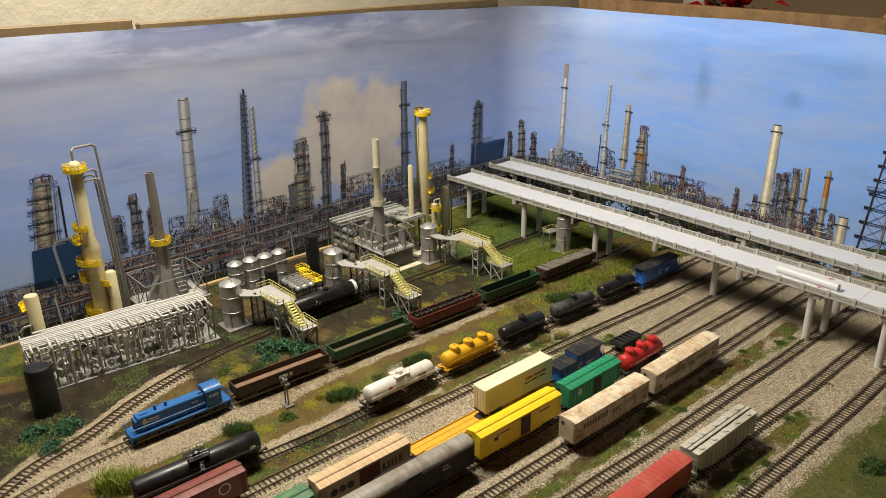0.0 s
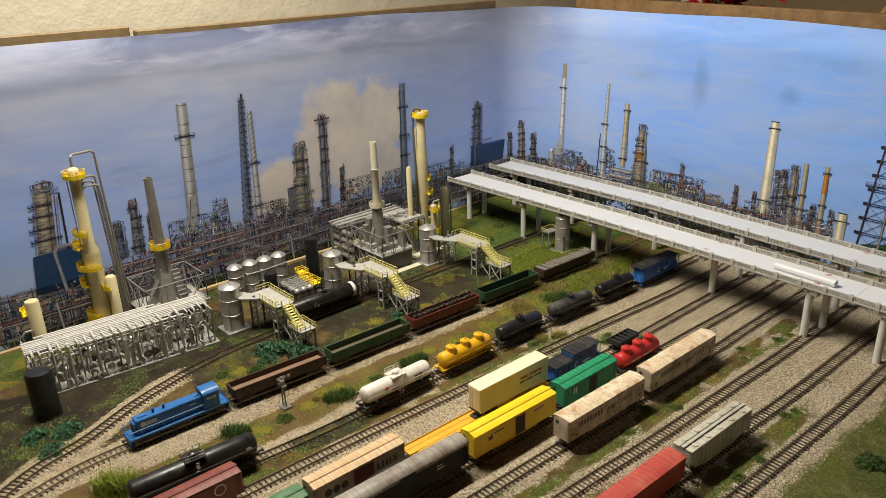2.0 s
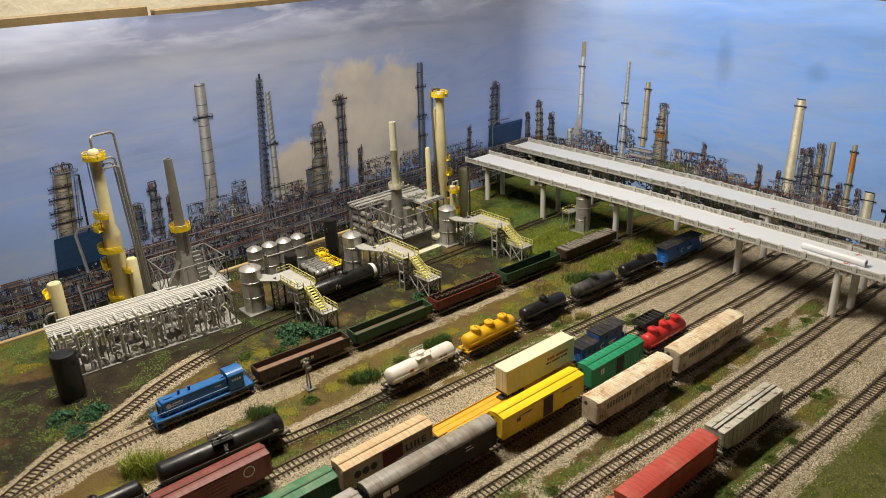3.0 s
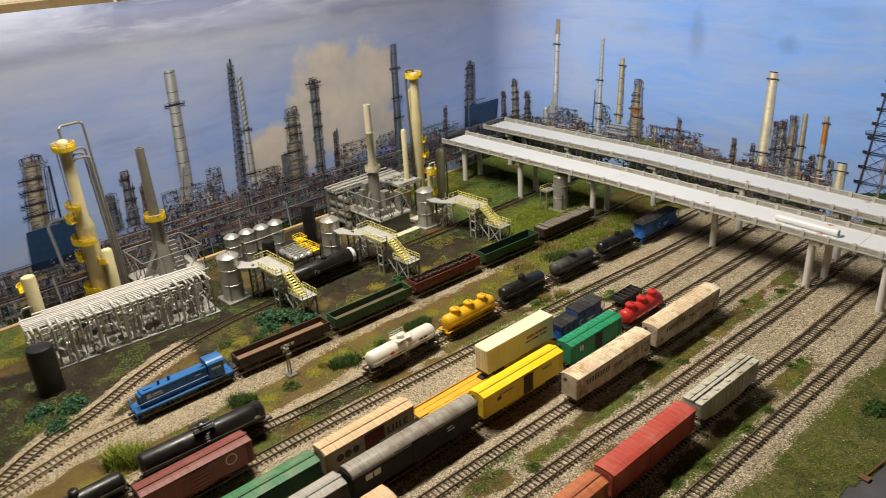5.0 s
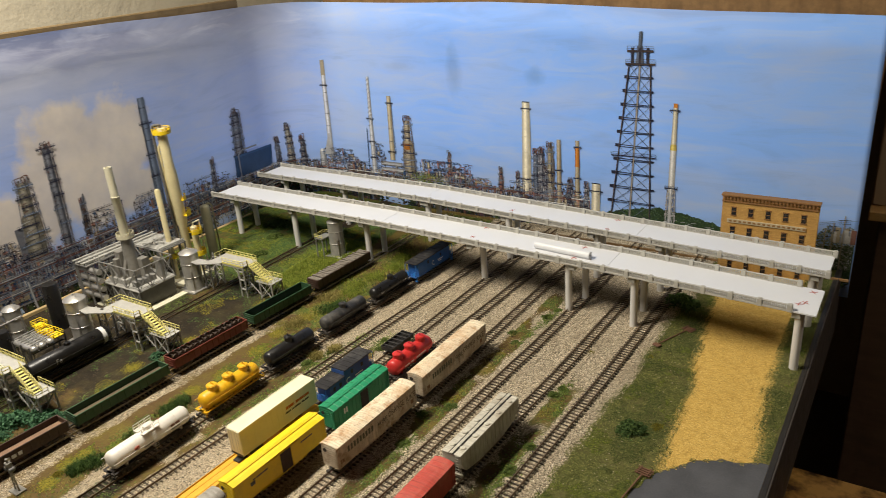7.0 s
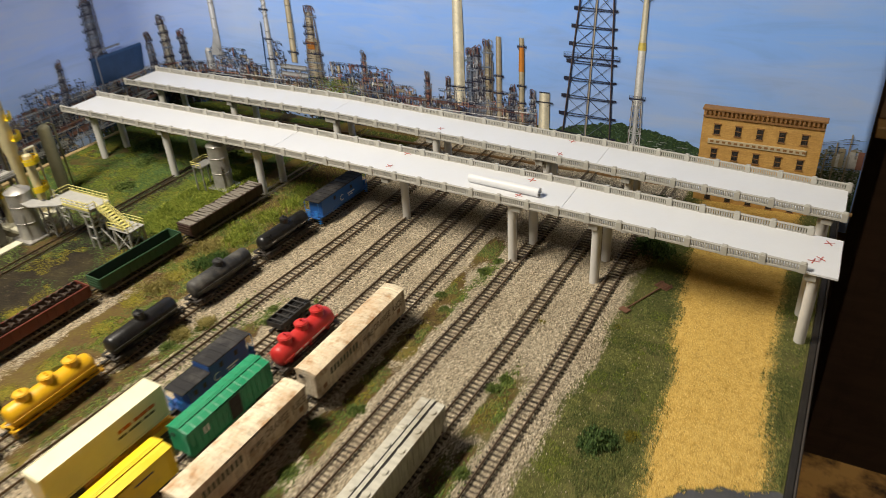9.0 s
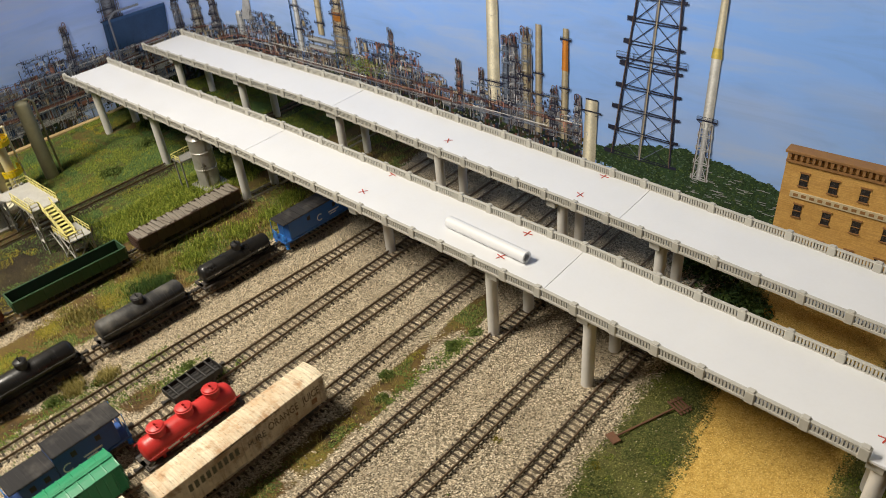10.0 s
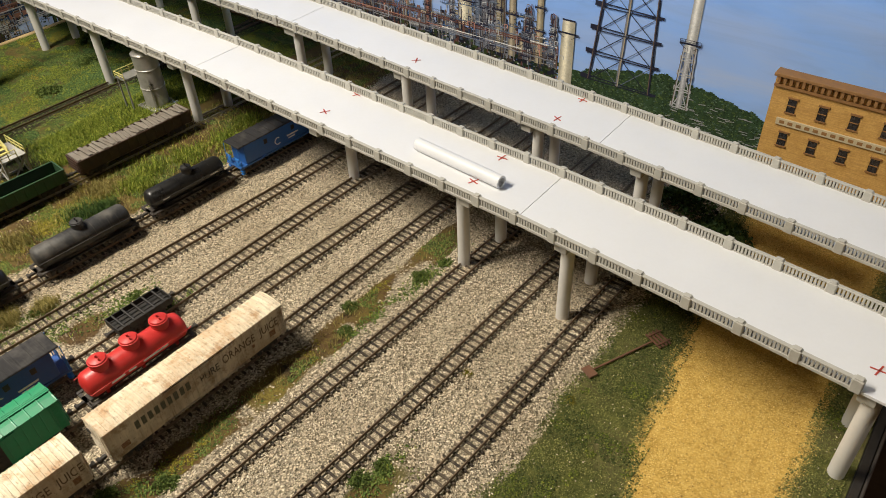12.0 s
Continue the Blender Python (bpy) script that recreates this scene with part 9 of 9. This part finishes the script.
def ballast_stones():
    n = Nodes("loose_ballast")
    isl = n.add("ShaderNodeNewGeometry").outputs["Random Per Island"]
    c = n.ramp(isl, [(0.0, (0.13, 0.10, 0.075)), (0.2, (0.41, 0.330, 0.215)), (0.55, (0.67, 0.555, 0.38)), (0.8, (0.77, 0.64, 0.45)), (1.0, (0.94, 0.85, 0.66))])
    soil = n.ramp(n.noise(14, 4, 0.65), [(0.50, 0.0), (0.68, 0.55)])
    c = n.mix(soil, c, (0.30, 0.215, 0.125))
    sep = n.add("ShaderNodeSeparateXYZ")
    n.link(n.pos, sep.inputs[0])
    c = n.mix(n.ramp(n.math("MULTIPLY_ADD", sep.outputs[0], -1.0, 0.0, True), [(0.50, 0.0), (0.85, 0.50)]), c, (0.46, 0.335, 0.18))
    c = n.mix(0.22, c, n.ramp(n.noise(900, 2, 0.5), [(0.35, (0.10, 0.08, 0.055)), (0.65, (0.80, 0.72, 0.58))]))
    return n.done(c, 0.9, 0, 0.25)


M["stones"] = ballast_stones()
M["stones_dark"] = island_mat("brown_grit", [(0.0, (0.022, 0.016, 0.010)), (0.6, (0.070, 0.052, 0.030)), (1.0, (0.22, 0.175, 0.11))])
M["blades"] = island_mat("fresh_grass", [(0.0, (0.03, 0.07, 0.008)), (0.5, (0.15, 0.24, 0.022)), (0.8, (0.36, 0.43, 0.05)), (1.0, (0.58, 0.56, 0.11))])
M["dry_blades"] = island_mat("dry_grass", [(0.0, (0.12, 0.11, 0.03)), (0.5, (0.30, 0.25, 0.07)), (1.0, (0.52, 0.43, 0.15))])
M["turf"] = island_mat("olive_turf", [(0.0, (0.030, 0.044, 0.011)), (0.5, (0.105, 0.124, 0.030)), (0.9, (0.22, 0.225, 0.058)), (1.0, (0.42, 0.38, 0.14))])
M["straw_bits"] = island_mat("straw_flakes", [(0.0, (0.14, 0.08, 0.02)), (0.10, (0.45, 0.26, 0.055)), (0.5, (0.70, 0.455, 0.11)), (1.0, (0.88, 0.66, 0.23))])
M["shrub"] = island_mat("dark_foliage", [(0.0, (0.012, 0.035, 0.009)), (0.5, (0.05, 0.10, 0.026)), (1.0, (0.14, 0.20, 0.055))])
M["shrub_olive"] = island_mat("olive_foliage", [(0.0, (0.020, 0.032, 0.009)), (0.5, (0.062, 0.082, 0.022)), (1.0, (0.15, 0.165, 0.045))])
M["shrub_bright"] = island_mat("green_foliage", [(0.0, (0.022, 0.048, 0.010)), (0.5, (0.085, 0.14, 0.028)), (1.0, (0.22, 0.26, 0.065))])
M["shrub_yellow"] = island_mat("yellow_foliage", [(0.0, (0.06, 0.06, 0.008)), (0.5, (0.17, 0.145, 0.016)), (1.0, (0.34, 0.28, 0.035))])
M["meadow"] = island_mat("meadow_foam", [(0.0, (0.020, 0.040, 0.006)), (0.5, (0.075, 0.108, 0.015)), (0.85, (0.18, 0.21, 0.027)), (1.0, (0.27, 0.28, 0.04))])
M["shrub_teal"] = island_mat("blue_green_foliage", [(0.0, (0.024, 0.072, 0.036)), (0.5, (0.065, 0.165, 0.082)), (1.0, (0.14, 0.28, 0.145))])


TRACK_ROWS = {k: (np.array([p.y for p in v]), np.array([p.x for p in v])) for k, v in LINES.items()}


def off_centre(x, y):
    """Distance to the nearest track's centre line, over arrays."""
    return np.min([np.abs(x - np.interp(y, *TRACK_ROWS[nm])) for nm in TRACK_ROWS], 0)


def off_rails(x, y):
    return np.abs(off_centre(x, y) - 0.00825) > 0.0016


OCT = np.array([(1, 0, 0), (-1, 0, 0), (0, 1, 0), (0, -1, 0), (0, 0, 1), (0, 0, -1)], float)
OCT_F = np.array([(0, 2, 4), (2, 1, 4), (1, 3, 4), (3, 0, 4)])


def crumbs(places, rmin, rmax, seed, flat=0.75, lift=0.35, low=None):
    r = np.random.RandomState(seed)
    n = len(places)
    P = on_ground(places)
    size = r.uniform(rmin, rmax, (n, 1, 1)) * r.uniform(0.7, 1.3, (n, 6, 3)) * np.array([1, 1, flat])
    a = r.uniform(0, 6.283, n)
    c, s = np.cos(a)[:, None], np.sin(a)[:, None]
    v = OCT[None] * size
    v = np.stack([v[..., 0] * c - v[..., 1] * s + v[..., 2] * 0.3, v[..., 0] * s + v[..., 1] * c, v[..., 2] + v[..., 0] * 0.3], -1)
    v = v[:, :5] + P[:, None, :] + np.array([0, 0, rmin * lift])
    if low is not None:
        v[..., 2] -= low(P[:, 0], P[:, 1])[:, None]
    f = OCT_F[None] + (np.arange(n) * 5)[:, None, None]
    return v.reshape(-1, 3), f.reshape(-1, 3)


vs, fs = crumbs(scatter(235000, "ballast", 4, 0.30, off_rails), 0.0006, 0.0013, 5, low=lambda x, y: np.where(off_centre(x, y) < 0.0145, 0.0003, 0.0))
raw_mesh("ballast", vs, fs, "stones", "loose beige and grey crushed stone ballast along the tracks", "gravel")
vs, fs = crumbs(scatter(80000, "straw", 6, 0.12), 0.0003, 0.0008, 7, 0.5)
raw_mesh("straw", vs, fs, "straw_bits", "golden straw-coloured ground foam on the strip", "straw")


def blades(places, hmin, hmax, width, seed, spread=0.6, per=3):
    r = np.random.RandomState(seed)
    n = len(places) * per
    P = np.repeat(on_ground(places), per, 0)
    P[:, :2] += r.uniform(-0.0022, 0.0022, (n, 2))
    h = r.uniform(hmin, hmax, n)
    a = r.uniform(0, 6.283, n)
    lean = r.uniform(0.1, spread, n) * h
    d = np.stack([np.cos(a), np.sin(a), np.zeros(n)], -1)
    side = np.stack([-np.sin(a), np.cos(a), np.zeros(n)], -1) * width
    b0, b1 = P - side, P + side
    mid = P + d * (lean * 0.35)[:, None] + np.array([0, 0, 1]) * (h * 0.6)[:, None]
    tip = P + d * lean[:, None] + np.array([0, 0, 1]) * h[:, None]
    v = np.stack([b0, b1, mid - side * 0.7, mid + side * 0.7, tip], 1)
    f = np.array([(0, 1, 3), (0, 3, 2), (2, 3, 4)])[None] + (np.arange(n) * 5)[:, None, None]
    return v.reshape(-1, 3), f.reshape(-1, 3)


far_meadow = lambda x, y, z: z[:, 4] * (1 - np.clip(z[:, 2] * 1.5, 0, 1)) * np.where((x < -0.95) & (x > -1.065) & (y < 1.46), 1.0, 0.04)
vs, fs = blades(scatter(9000, far_meadow, 12, 0.2, off_rails), 0.0025, 0.0080, 0.0003, 13, 0.9)
raw_mesh("grass", vs, fs, "blades", "fresh green and yellowish static grass", "grass")
bank = lambda x, y, z: np.maximum(z[:, 5] * (1 - z[:, 2]) * (0.35 + 0.65 * (y > 1.0)), 0)
vs, fs = blades(scatter(6000, bank, 14, 0.25, off_rails), 0.002, 0.006, 0.0003, 15, 1.3)
raw_mesh("dry_grass", vs, fs, "dry_blades", "dry yellow grass between the tracks", "grass")
lawn = lambda x, y, z: np.clip(1 - z.max(1) * 1.1, 0, 1) * (x > -0.24)
vs, fs = crumbs(scatter(90000, lawn, 16, 0.10), 0.0003, 0.0008, 17, 0.9, 0.5)
raw_mesh("turf", vs, fs, "turf", "olive ground foam turf", "grass")


tuft = lambda x, y: drift(x, y, 40, 21) + 0.5 * drift(x, y, 110, 22) > 0.25
vs, fs = blades(scatter(24000, lawn, 60, 0.10), 0.0010, 0.0030, 0.00022, 61, 1.6, 2)
raw_mesh("lawn_blades", vs, fs, "turf", "short olive static grass over the turf", "grass")
vs, fs = crumbs(scatter(26000, lawn, 58, 0.10, tuft), 0.0003, 0.0010, 59, 1.0, 2.4)
raw_mesh("lawn_tufts", vs, fs, "turf", "raised olive foam tufts in the turf", "grass")
lawn_patch = lambda cut, seed: (lambda x, y: drift(x, y, 26, seed) + 0.6 * drift(x, y, 85, seed + 1) > cut)
vs, fs = crumbs(scatter(34000, lawn, 90, 0.10, lawn_patch(0.20, 91)), 0.0004, 0.0012, 92, 1.0, 2.2)
raw_mesh("lawn_clumps", vs, fs, "shrub_olive", "dark green foam clumps in the turf", "grass")
vs, fs = crumbs(scatter(16000, lawn, 93, 0.10, lawn_patch(0.45, 94)), 0.0004, 0.0011, 95, 1.0, 2.2)
raw_mesh("lawn_sprouts", vs, fs, "meadow", "yellow-green foam sprouts in the turf", "grass")
vs, fs = crumbs(scatter(1500, lawn, 96, 0.10), 0.0004, 0.0009, 97, 0.8, 2.0)
raw_mesh("lawn_pebbles", vs, fs, "stones", "pale pebbles strewn in the turf", "gravel")
rim = lambda x, y, z: np.clip(1 - np.abs(z[:, 0] - 0.45) * 2.2, 0, 1) * (x > -0.3)
vs, fs = crumbs(scatter(9000, rim, 56, 0.1), 0.0003, 0.0010, 57, 0.9, 0.6)
raw_mesh("turf_flecks", vs, fs, "turf", "green foam flecks along the straw's edge", "grass")


verge_mix = lambda x, y, z: np.clip(1 - np.abs(z[:, 2] - 0.45) * 2.0, 0, 1) * (x > -0.26)
vs, fs = crumbs(scatter(5000, verge_mix, 66, 0.1, lambda x, y: off_rails(x, y) & (drift(x, y, 45, 31) > -0.1)), 0.0004, 0.0011, 67, 0.9, 1.2)
raw_mesh("verge_flecks", vs, fs, "turf", "green foam flecks straying onto the ballast", "grass")


def clumps(seed, scale, cut, base):
    """Keeps places inside drifting patches."""
    return lambda x, y: off_rails(x, y) & (0.7 * drift(x, y, scale, seed) + 0.4 * drift(x, y, scale * 3, seed + 9) > cut + base(x, y))


scrub = lambda x, y, z: np.clip(np.maximum(z[:, 3] * 0.55, np.maximum(z[:, 4], z[:, 5] * np.where(x > -0.83, 0.5, 0.3))) * (1 - 0.8 * z[:, 2]), 0, 1) * (x < -0.22)
meadow_first = lambda x, y: np.where((x < -0.95) & (y > 1.15), -0.35, 0.0)
vs, fs = crumbs(scatter(60000, scrub, 18, 0.12, clumps(3, 16, 0.32, meadow_first)), 0.0004, 0.0013, 19, 0.9, 0.8)
raw_mesh("weeds", vs, fs, "shrub_bright", "clumpy green ground foam weeds", "weeds")
vs, fs = crumbs(scatter(40000, scrub, 28, 0.12, clumps(7, 18, 0.34, meadow_first)), 0.0004, 0.0012, 29, 0.9, 0.8)
raw_mesh("dark_weeds", vs, fs, "shrub", "dark green ground foam weeds", "weeds")
vs, fs = crumbs(scatter(26000, lambda x, y, z: z[:, 4] * (x < -0.93) * (y > 1.1), 98, 0.2, clumps(25, 14, 0.12, lambda x, y: 0.0 * x)), 0.0005, 0.0018, 99, 1.0, 1.6)
raw_mesh("meadow_thicket", vs, fs, "shrub", "dark green foam thicket in the meadow", "weeds")
pasture = lambda x, y, z: z[:, 4] * (x < -0.93) * (y > 1.1)
vs, fs = crumbs(scatter(42000, pasture, 38, 0.2, clumps(15, 30, 0.0, lambda x, y: 0.0 * x)), 0.0005, 0.0019, 39, 0.9, 1.2)
raw_mesh("meadow_weeds", vs, fs, "meadow", "lumpy yellow-green ground foam of the meadow", "weeds")
bright_bank = lambda x, y, z: z[:, 5] * (1 - z[:, 2]) * (x < -0.83)
vs, fs = crumbs(scatter(22000, bright_bank, 48, 0.15, clumps(17, 34, 0.22, lambda x, y: 0.0 * x)), 0.0004, 0.0012, 49, 0.9, 0.9)
raw_mesh("bank_weeds", vs, fs, "meadow", "patchy green and yellow ground foam on the bank", "weeds")
fresh = lambda x, y, z: np.maximum(z[:, 5] * (1 - z[:, 2]), np.maximum(z[:, 3] * 0.45 * (x > -1.12), z[:, 4] * (x < -0.95) * 0.9)) * (1 - z[:, 2])
vs, fs = crumbs(scatter(52000, fresh, 20, 0.12, clumps(5, 17, 0.38, lambda x, y: 0.0 * x)), 0.0004, 0.0011, 21, 0.9, 0.8)
raw_mesh("moss", vs, fs, "shrub_yellow", "yellow-green mossy ground foam", "moss")
vs, fs = crumbs(scatter(26000, bank, 22, 0.12, clumps(11, 24, 0.20, lambda x, y: 0.0 * x)), 0.0004, 0.0013, 23, 0.9, 0.8)
raw_mesh("ground_cover", vs, fs, "shrub_bright", "green ground foam cover between the tracks", "weeds")
grit = lambda x, y, z: np.clip(np.maximum(z[:, 5], z[:, 3]) * 0.5, 0, 1)
vs, fs = crumbs(scatter(12000, grit, 24, 0.1, off_rails), 0.0005, 0.0013, 25)
raw_mesh("grit", vs, fs, "stones_dark", "scattered brown grit on the bare soil", "gravel")


moss_rng = np.random.RandomState(61)
SPOTS = ((-0.875, 0.572, 0.016), (-0.860, 0.530, 0.014), (-0.872, 0.600, 0.012), (-0.862, 0.425, 0.010), (-0.850, 0.440, 0.008), (-1.03, 0.455, 0.022), (-1.05, 0.50, 0.018), (-1.00, 0.40, 0.014), (-0.86, 0.80, 0.014), (-0.85, 0.86, 0.016), (-0.855, 0.95, 0.016), (-0.87, 1.02, 0.016), (-0.995, 0.72, 0.014), (-1.03, 0.80, 0.016), (-1.01, 0.92, 0.016), (-0.86, 1.10, 0.014), (-0.99, 1.10, 0.02))
spots = np.concatenate([np.array((x, y)) + moss_rng.normal(0, r * 0.55, (1300, 2)) for x, y, r in SPOTS])
spots = spots[off_rails(spots[:, 0], spots[:, 1])]
vs, fs = crumbs(spots, 0.0003, 0.0011, 63, 0.9, 1.2)
raw_mesh("moss_patches", vs, fs, "shrub_yellow", "yellow-green mossy patches on brown soil", "moss")


# low weeds between the tracks, in loose beds
BEDS = ((-0.274, 0.90, 0.018, 0.06), (-0.268, 0.84, 0.016, 0.05), (-0.278, 0.79, 0.016, 0.05), (-0.27, 0.73, 0.018, 0.06), (-0.280, 1.087, 0.010, 0.03),
        (-0.267, 1.03, 0.008, 0.02), (-0.435, 0.936, 0.014, 0.05), (-0.433, 0.85, 0.016, 0.06), (-0.437, 0.77, 0.014, 0.05), (-0.442, 0.67, 0.012, 0.04),
        (-0.445, 0.61, 0.014, 0.05), (-0.413, 1.24, 0.010, 0.06), (-0.405, 1.31, 0.012, 0.05), (-0.744, 0.41, 0.022, 0.09), (-0.755, 0.36, 0.020, 0.06),
        (-0.765, 0.46, 0.014, 0.05), (-0.720, 0.85, 0.016, 0.12), (-0.71, 0.97, 0.014, 0.08), (-0.655, 1.075, 0.014, 0.04), (-0.76, 0.76, 0.014, 0.08),
        (-1.10, 0.18, 0.035, 0.05), (-1.03, 0.18, 0.030, 0.04), (-1.06, 0.14, 0.030, 0.04), (-0.88, 0.40, 0.018, 0.04),
        (-0.675, 1.00, 0.016, 0.06), (-0.665, 0.93, 0.014, 0.06), (-0.72, 0.92, 0.018, 0.09), (-0.73, 0.80, 0.014, 0.08), (-0.605, 1.10, 0.008, 0.04), (-0.70, 1.06, 0.010, 0.05),
        (-0.470, 0.55, 0.016, 0.05), (-0.455, 0.50, 0.014, 0.05), (-0.48, 0.58, 0.010, 0.04), (-0.285, 0.66, 0.016, 0.06), (-0.29, 0.59, 0.014, 0.05))
bed_rng = np.random.RandomState(81)
bed = np.concatenate([np.array((x, y)) + bed_rng.normal(0, 1, (int(95000 * rx * ry) + 300, 2)) * (rx * 0.5, ry * 0.5) for x, y, rx, ry in BEDS])
bed = bed[off_rails(bed[:, 0], bed[:, 1]) & (drift(bed[:, 0], bed[:, 1], 90, 41) > -0.45)]
vs, fs = crumbs(bed, 0.0004, 0.0016, 83, 1.0, 2.0)
raw_mesh("track_weeds", vs, fs, "shrub_bright", "leafy green foam weeds growing between the tracks", "weeds")
vs, fs = blades(bed[::5], 0.0015, 0.0055, 0.0003, 85, 1.2, 2)
raw_mesh("track_grass", vs, fs, "blades", "fresh grass sprouting among the weeds", "grass")


def shrub_mesh(rx, rz, seed, count):
    """Loose foam foliage: flakes thick in the middle and straggling at the rim."""
    r = np.random.RandomState(seed)
    v, f = [], []
    lobes = r.normal(0, 0.45, (9, 2))
    for k in range(count):
        c = lobes[r.randint(9)]
        d = r.normal(0, 0.33, 2) + c
        top = max(0.0, 1.0 - 0.55 * np.dot(d, d)) * (0.75 + 0.5 * noise.noise((d[0] * 2.2, d[1] * 2.2, seed)))
        p = np.array([d[0] * rx, d[1] * rx, top * rz * r.uniform(0.15, 1.0) ** 0.6])
        s = r.uniform(0.0005, 0.0013)
        t, u = r.normal(size=3), r.normal(size=3)
        t, u = t / np.linalg.norm(t) * s, u / np.linalg.norm(u) * s
        i = len(v)
        v += [p - t, p + u, p + t, p - u + t * 0.2]
        f += [(i, i + 1, i + 2), (i, i + 2, i + 3)]
    me = bpy.data.meshes.new("foliage")
    me.from_pydata([tuple(q) for q in v], [], f)
    return me


SHRUBS = {}


def shrub(x, y, size, mat, label, tall=0.8):
    key = (mat, round(tall, 1), len(SHRUBS) % 3)
    if key not in SHRUBS:
        SHRUBS[key] = shrub_mesh(0.012, 0.012 * tall, len(SHRUBS) + 3, 1700)
    e = thing("shrub", pose(x, y, ground_z(x, y) - 0.001, 0, 0, (x * 9731) % 360) @ Matrix.Diagonal((size / 0.012,) * 3 + (1,)), label, "shrub", "shrubs")
    part("foliage", SHRUBS[key], mat, e)


DARK, TEAL = "dark green clump of model foliage on the ground", "blue-green clump of model foliage"
for x, y, s in ((-0.150, 1.036, 0.020), (-0.20, 1.46, 0.03), (-0.17, 1.56, 0.03), (-0.23, 1.60, 0.03), (-1.30, 1.46, 0.03)):
    shrub(x, y, s, "shrub", DARK)
for x, y, s in ((-1.060, 0.588, 0.026), (-1.030, 0.615, 0.022), (-1.085, 0.575, 0.020), (-1.010, 0.635, 0.014), (-1.045, 0.555, 0.014), (-1.075, 0.205, 0.018), (-1.092, 0.160, 0.018), (-1.035, 0.168, 0.016), (-1.020, 0.848, 0.012)):
    shrub(x, y, s * 1.15, "shrub_teal", TEAL, 0.9)
BRIGHT = "fresh green clump of model foliage"
for x, y, s in ((-0.446, 1.218, 0.010), (-0.424, 1.190, 0.009), (-0.286, 1.088, 0.009), (-0.293, 1.066, 0.010), (-0.413, 1.300, 0.012), (-0.405, 1.335, 0.010), (-0.424, 0.965, 0.012), (-0.272, 0.760, 0.014), (-0.268, 0.870, 0.013), (-0.286, 0.706, 0.014), (-0.440, 0.850, 0.012), (-0.458, 0.925, 0.010),
                (-0.434, 0.600, 0.011), (-0.64, 1.065, 0.012), (-0.655, 1.090, 0.010), (-0.735, 0.960, 0.012), (-0.718, 1.010, 0.011), (-0.86, 0.74, 0.012), (-0.848, 0.665, 0.013), (-0.855, 0.480, 0.014), (-0.99, 0.50, 0.014), (-1.06, 0.47, 0.014), (-0.265, 0.93, 0.010), (-0.80, 0.33, 0.013), (-0.75, 0.30, 0.012), (-1.20, 1.30, 0.02), (-1.10, 1.50, 0.02), (-1.25, 1.40, 0.02)):
    shrub(x, y, s, "shrub_bright", BRIGHT, 0.5)
for x, y, s in ((-0.118, 1.062, 0.011), (-0.288, 1.217, 0.006), (-0.19, 1.247, 0.007), (-0.865, 0.55, 0.010), (-0.84, 0.86, 0.010)):
    shrub(x, y, s, "shrub_yellow", "small yellow clump of model foliage", 0.4)


def tussock(x, y, r0, hmin, hmax, count, mat, label):
    rr = np.random.RandomState(int(abs(x * 1e4)))
    pts = [(x + r0 * rr.normal() * 0.5, y + r0 * rr.normal() * 0.5) for _ in range(count)]
    v, f = blades(pts, hmin, hmax, 0.0004, int(abs(y * 1e4)), 0.8, 2)
    base = np.array([x, y, ground_z(x, y)])
    me = bpy.data.meshes.new("grass")
    me.from_pydata([tuple(q - base) for q in v], [], [tuple(int(i) for i in t) for t in f])
    e = thing("grass_tuft", tuple(base), label, "grass tuft", "grass tufts")
    part("grass", me, mat, e)


M["dark_blades"] = island_mat("dark_grass", [(0.0, (0.010, 0.030, 0.008)), (0.5, (0.045, 0.10, 0.020)), (1.0, (0.12, 0.18, 0.04))])
for x, y, r0 in ((-0.880, 0.400, 0.018), (-0.868, 0.410, 0.012), (-0.842, 0.592, 0.020), (-0.850, 0.570, 0.014), (-0.843, 0.739, 0.018), (-0.846, 0.765, 0.014), (-0.838, 1.140, 0.022), (-0.83, 1.165, 0.016), (-1.000, 0.545, 0.018), (-1.02, 0.52, 0.014)):
    tussock(x, y, r0, 0.005, 0.012, 520, "dark_blades", "dark green soft grass patch beside the track")
for x, y, r0 in ((-0.880, 0.205, 0.020), (-0.862, 0.225, 0.016)):
    tussock(x, y, r0, 0.014, 0.030, 420, "blades", "tall bright green static grass tuft")
for x, y, r0 in ((-0.858, 1.255, 0.030), (-0.845, 1.31, 0.028), (-0.840, 1.225, 0.022), (-0.836, 1.37, 0.024), (-0.850, 1.42, 0.024), (-0.995, 1.26, 0.030), (-0.99, 1.20, 0.022), (-0.985, 1.32, 0.026), (-1.00, 1.37, 0.026)):
    tussock(x, y, r0, 0.004, 0.010, 620, "blades", "bright green static grass patch")
for x, y, r0 in ((-0.872, 1.19, 0.026), (-0.86, 1.06, 0.022), (-0.735, 0.985, 0.014), (-0.72, 1.02, 0.012)):
    tussock(x, y, r0, 0.004, 0.010, 420, "dry_blades", "dry yellow static grass patch")

# ---- track pieces last ----
for nm in TRACKS:
    lay_track(nm)
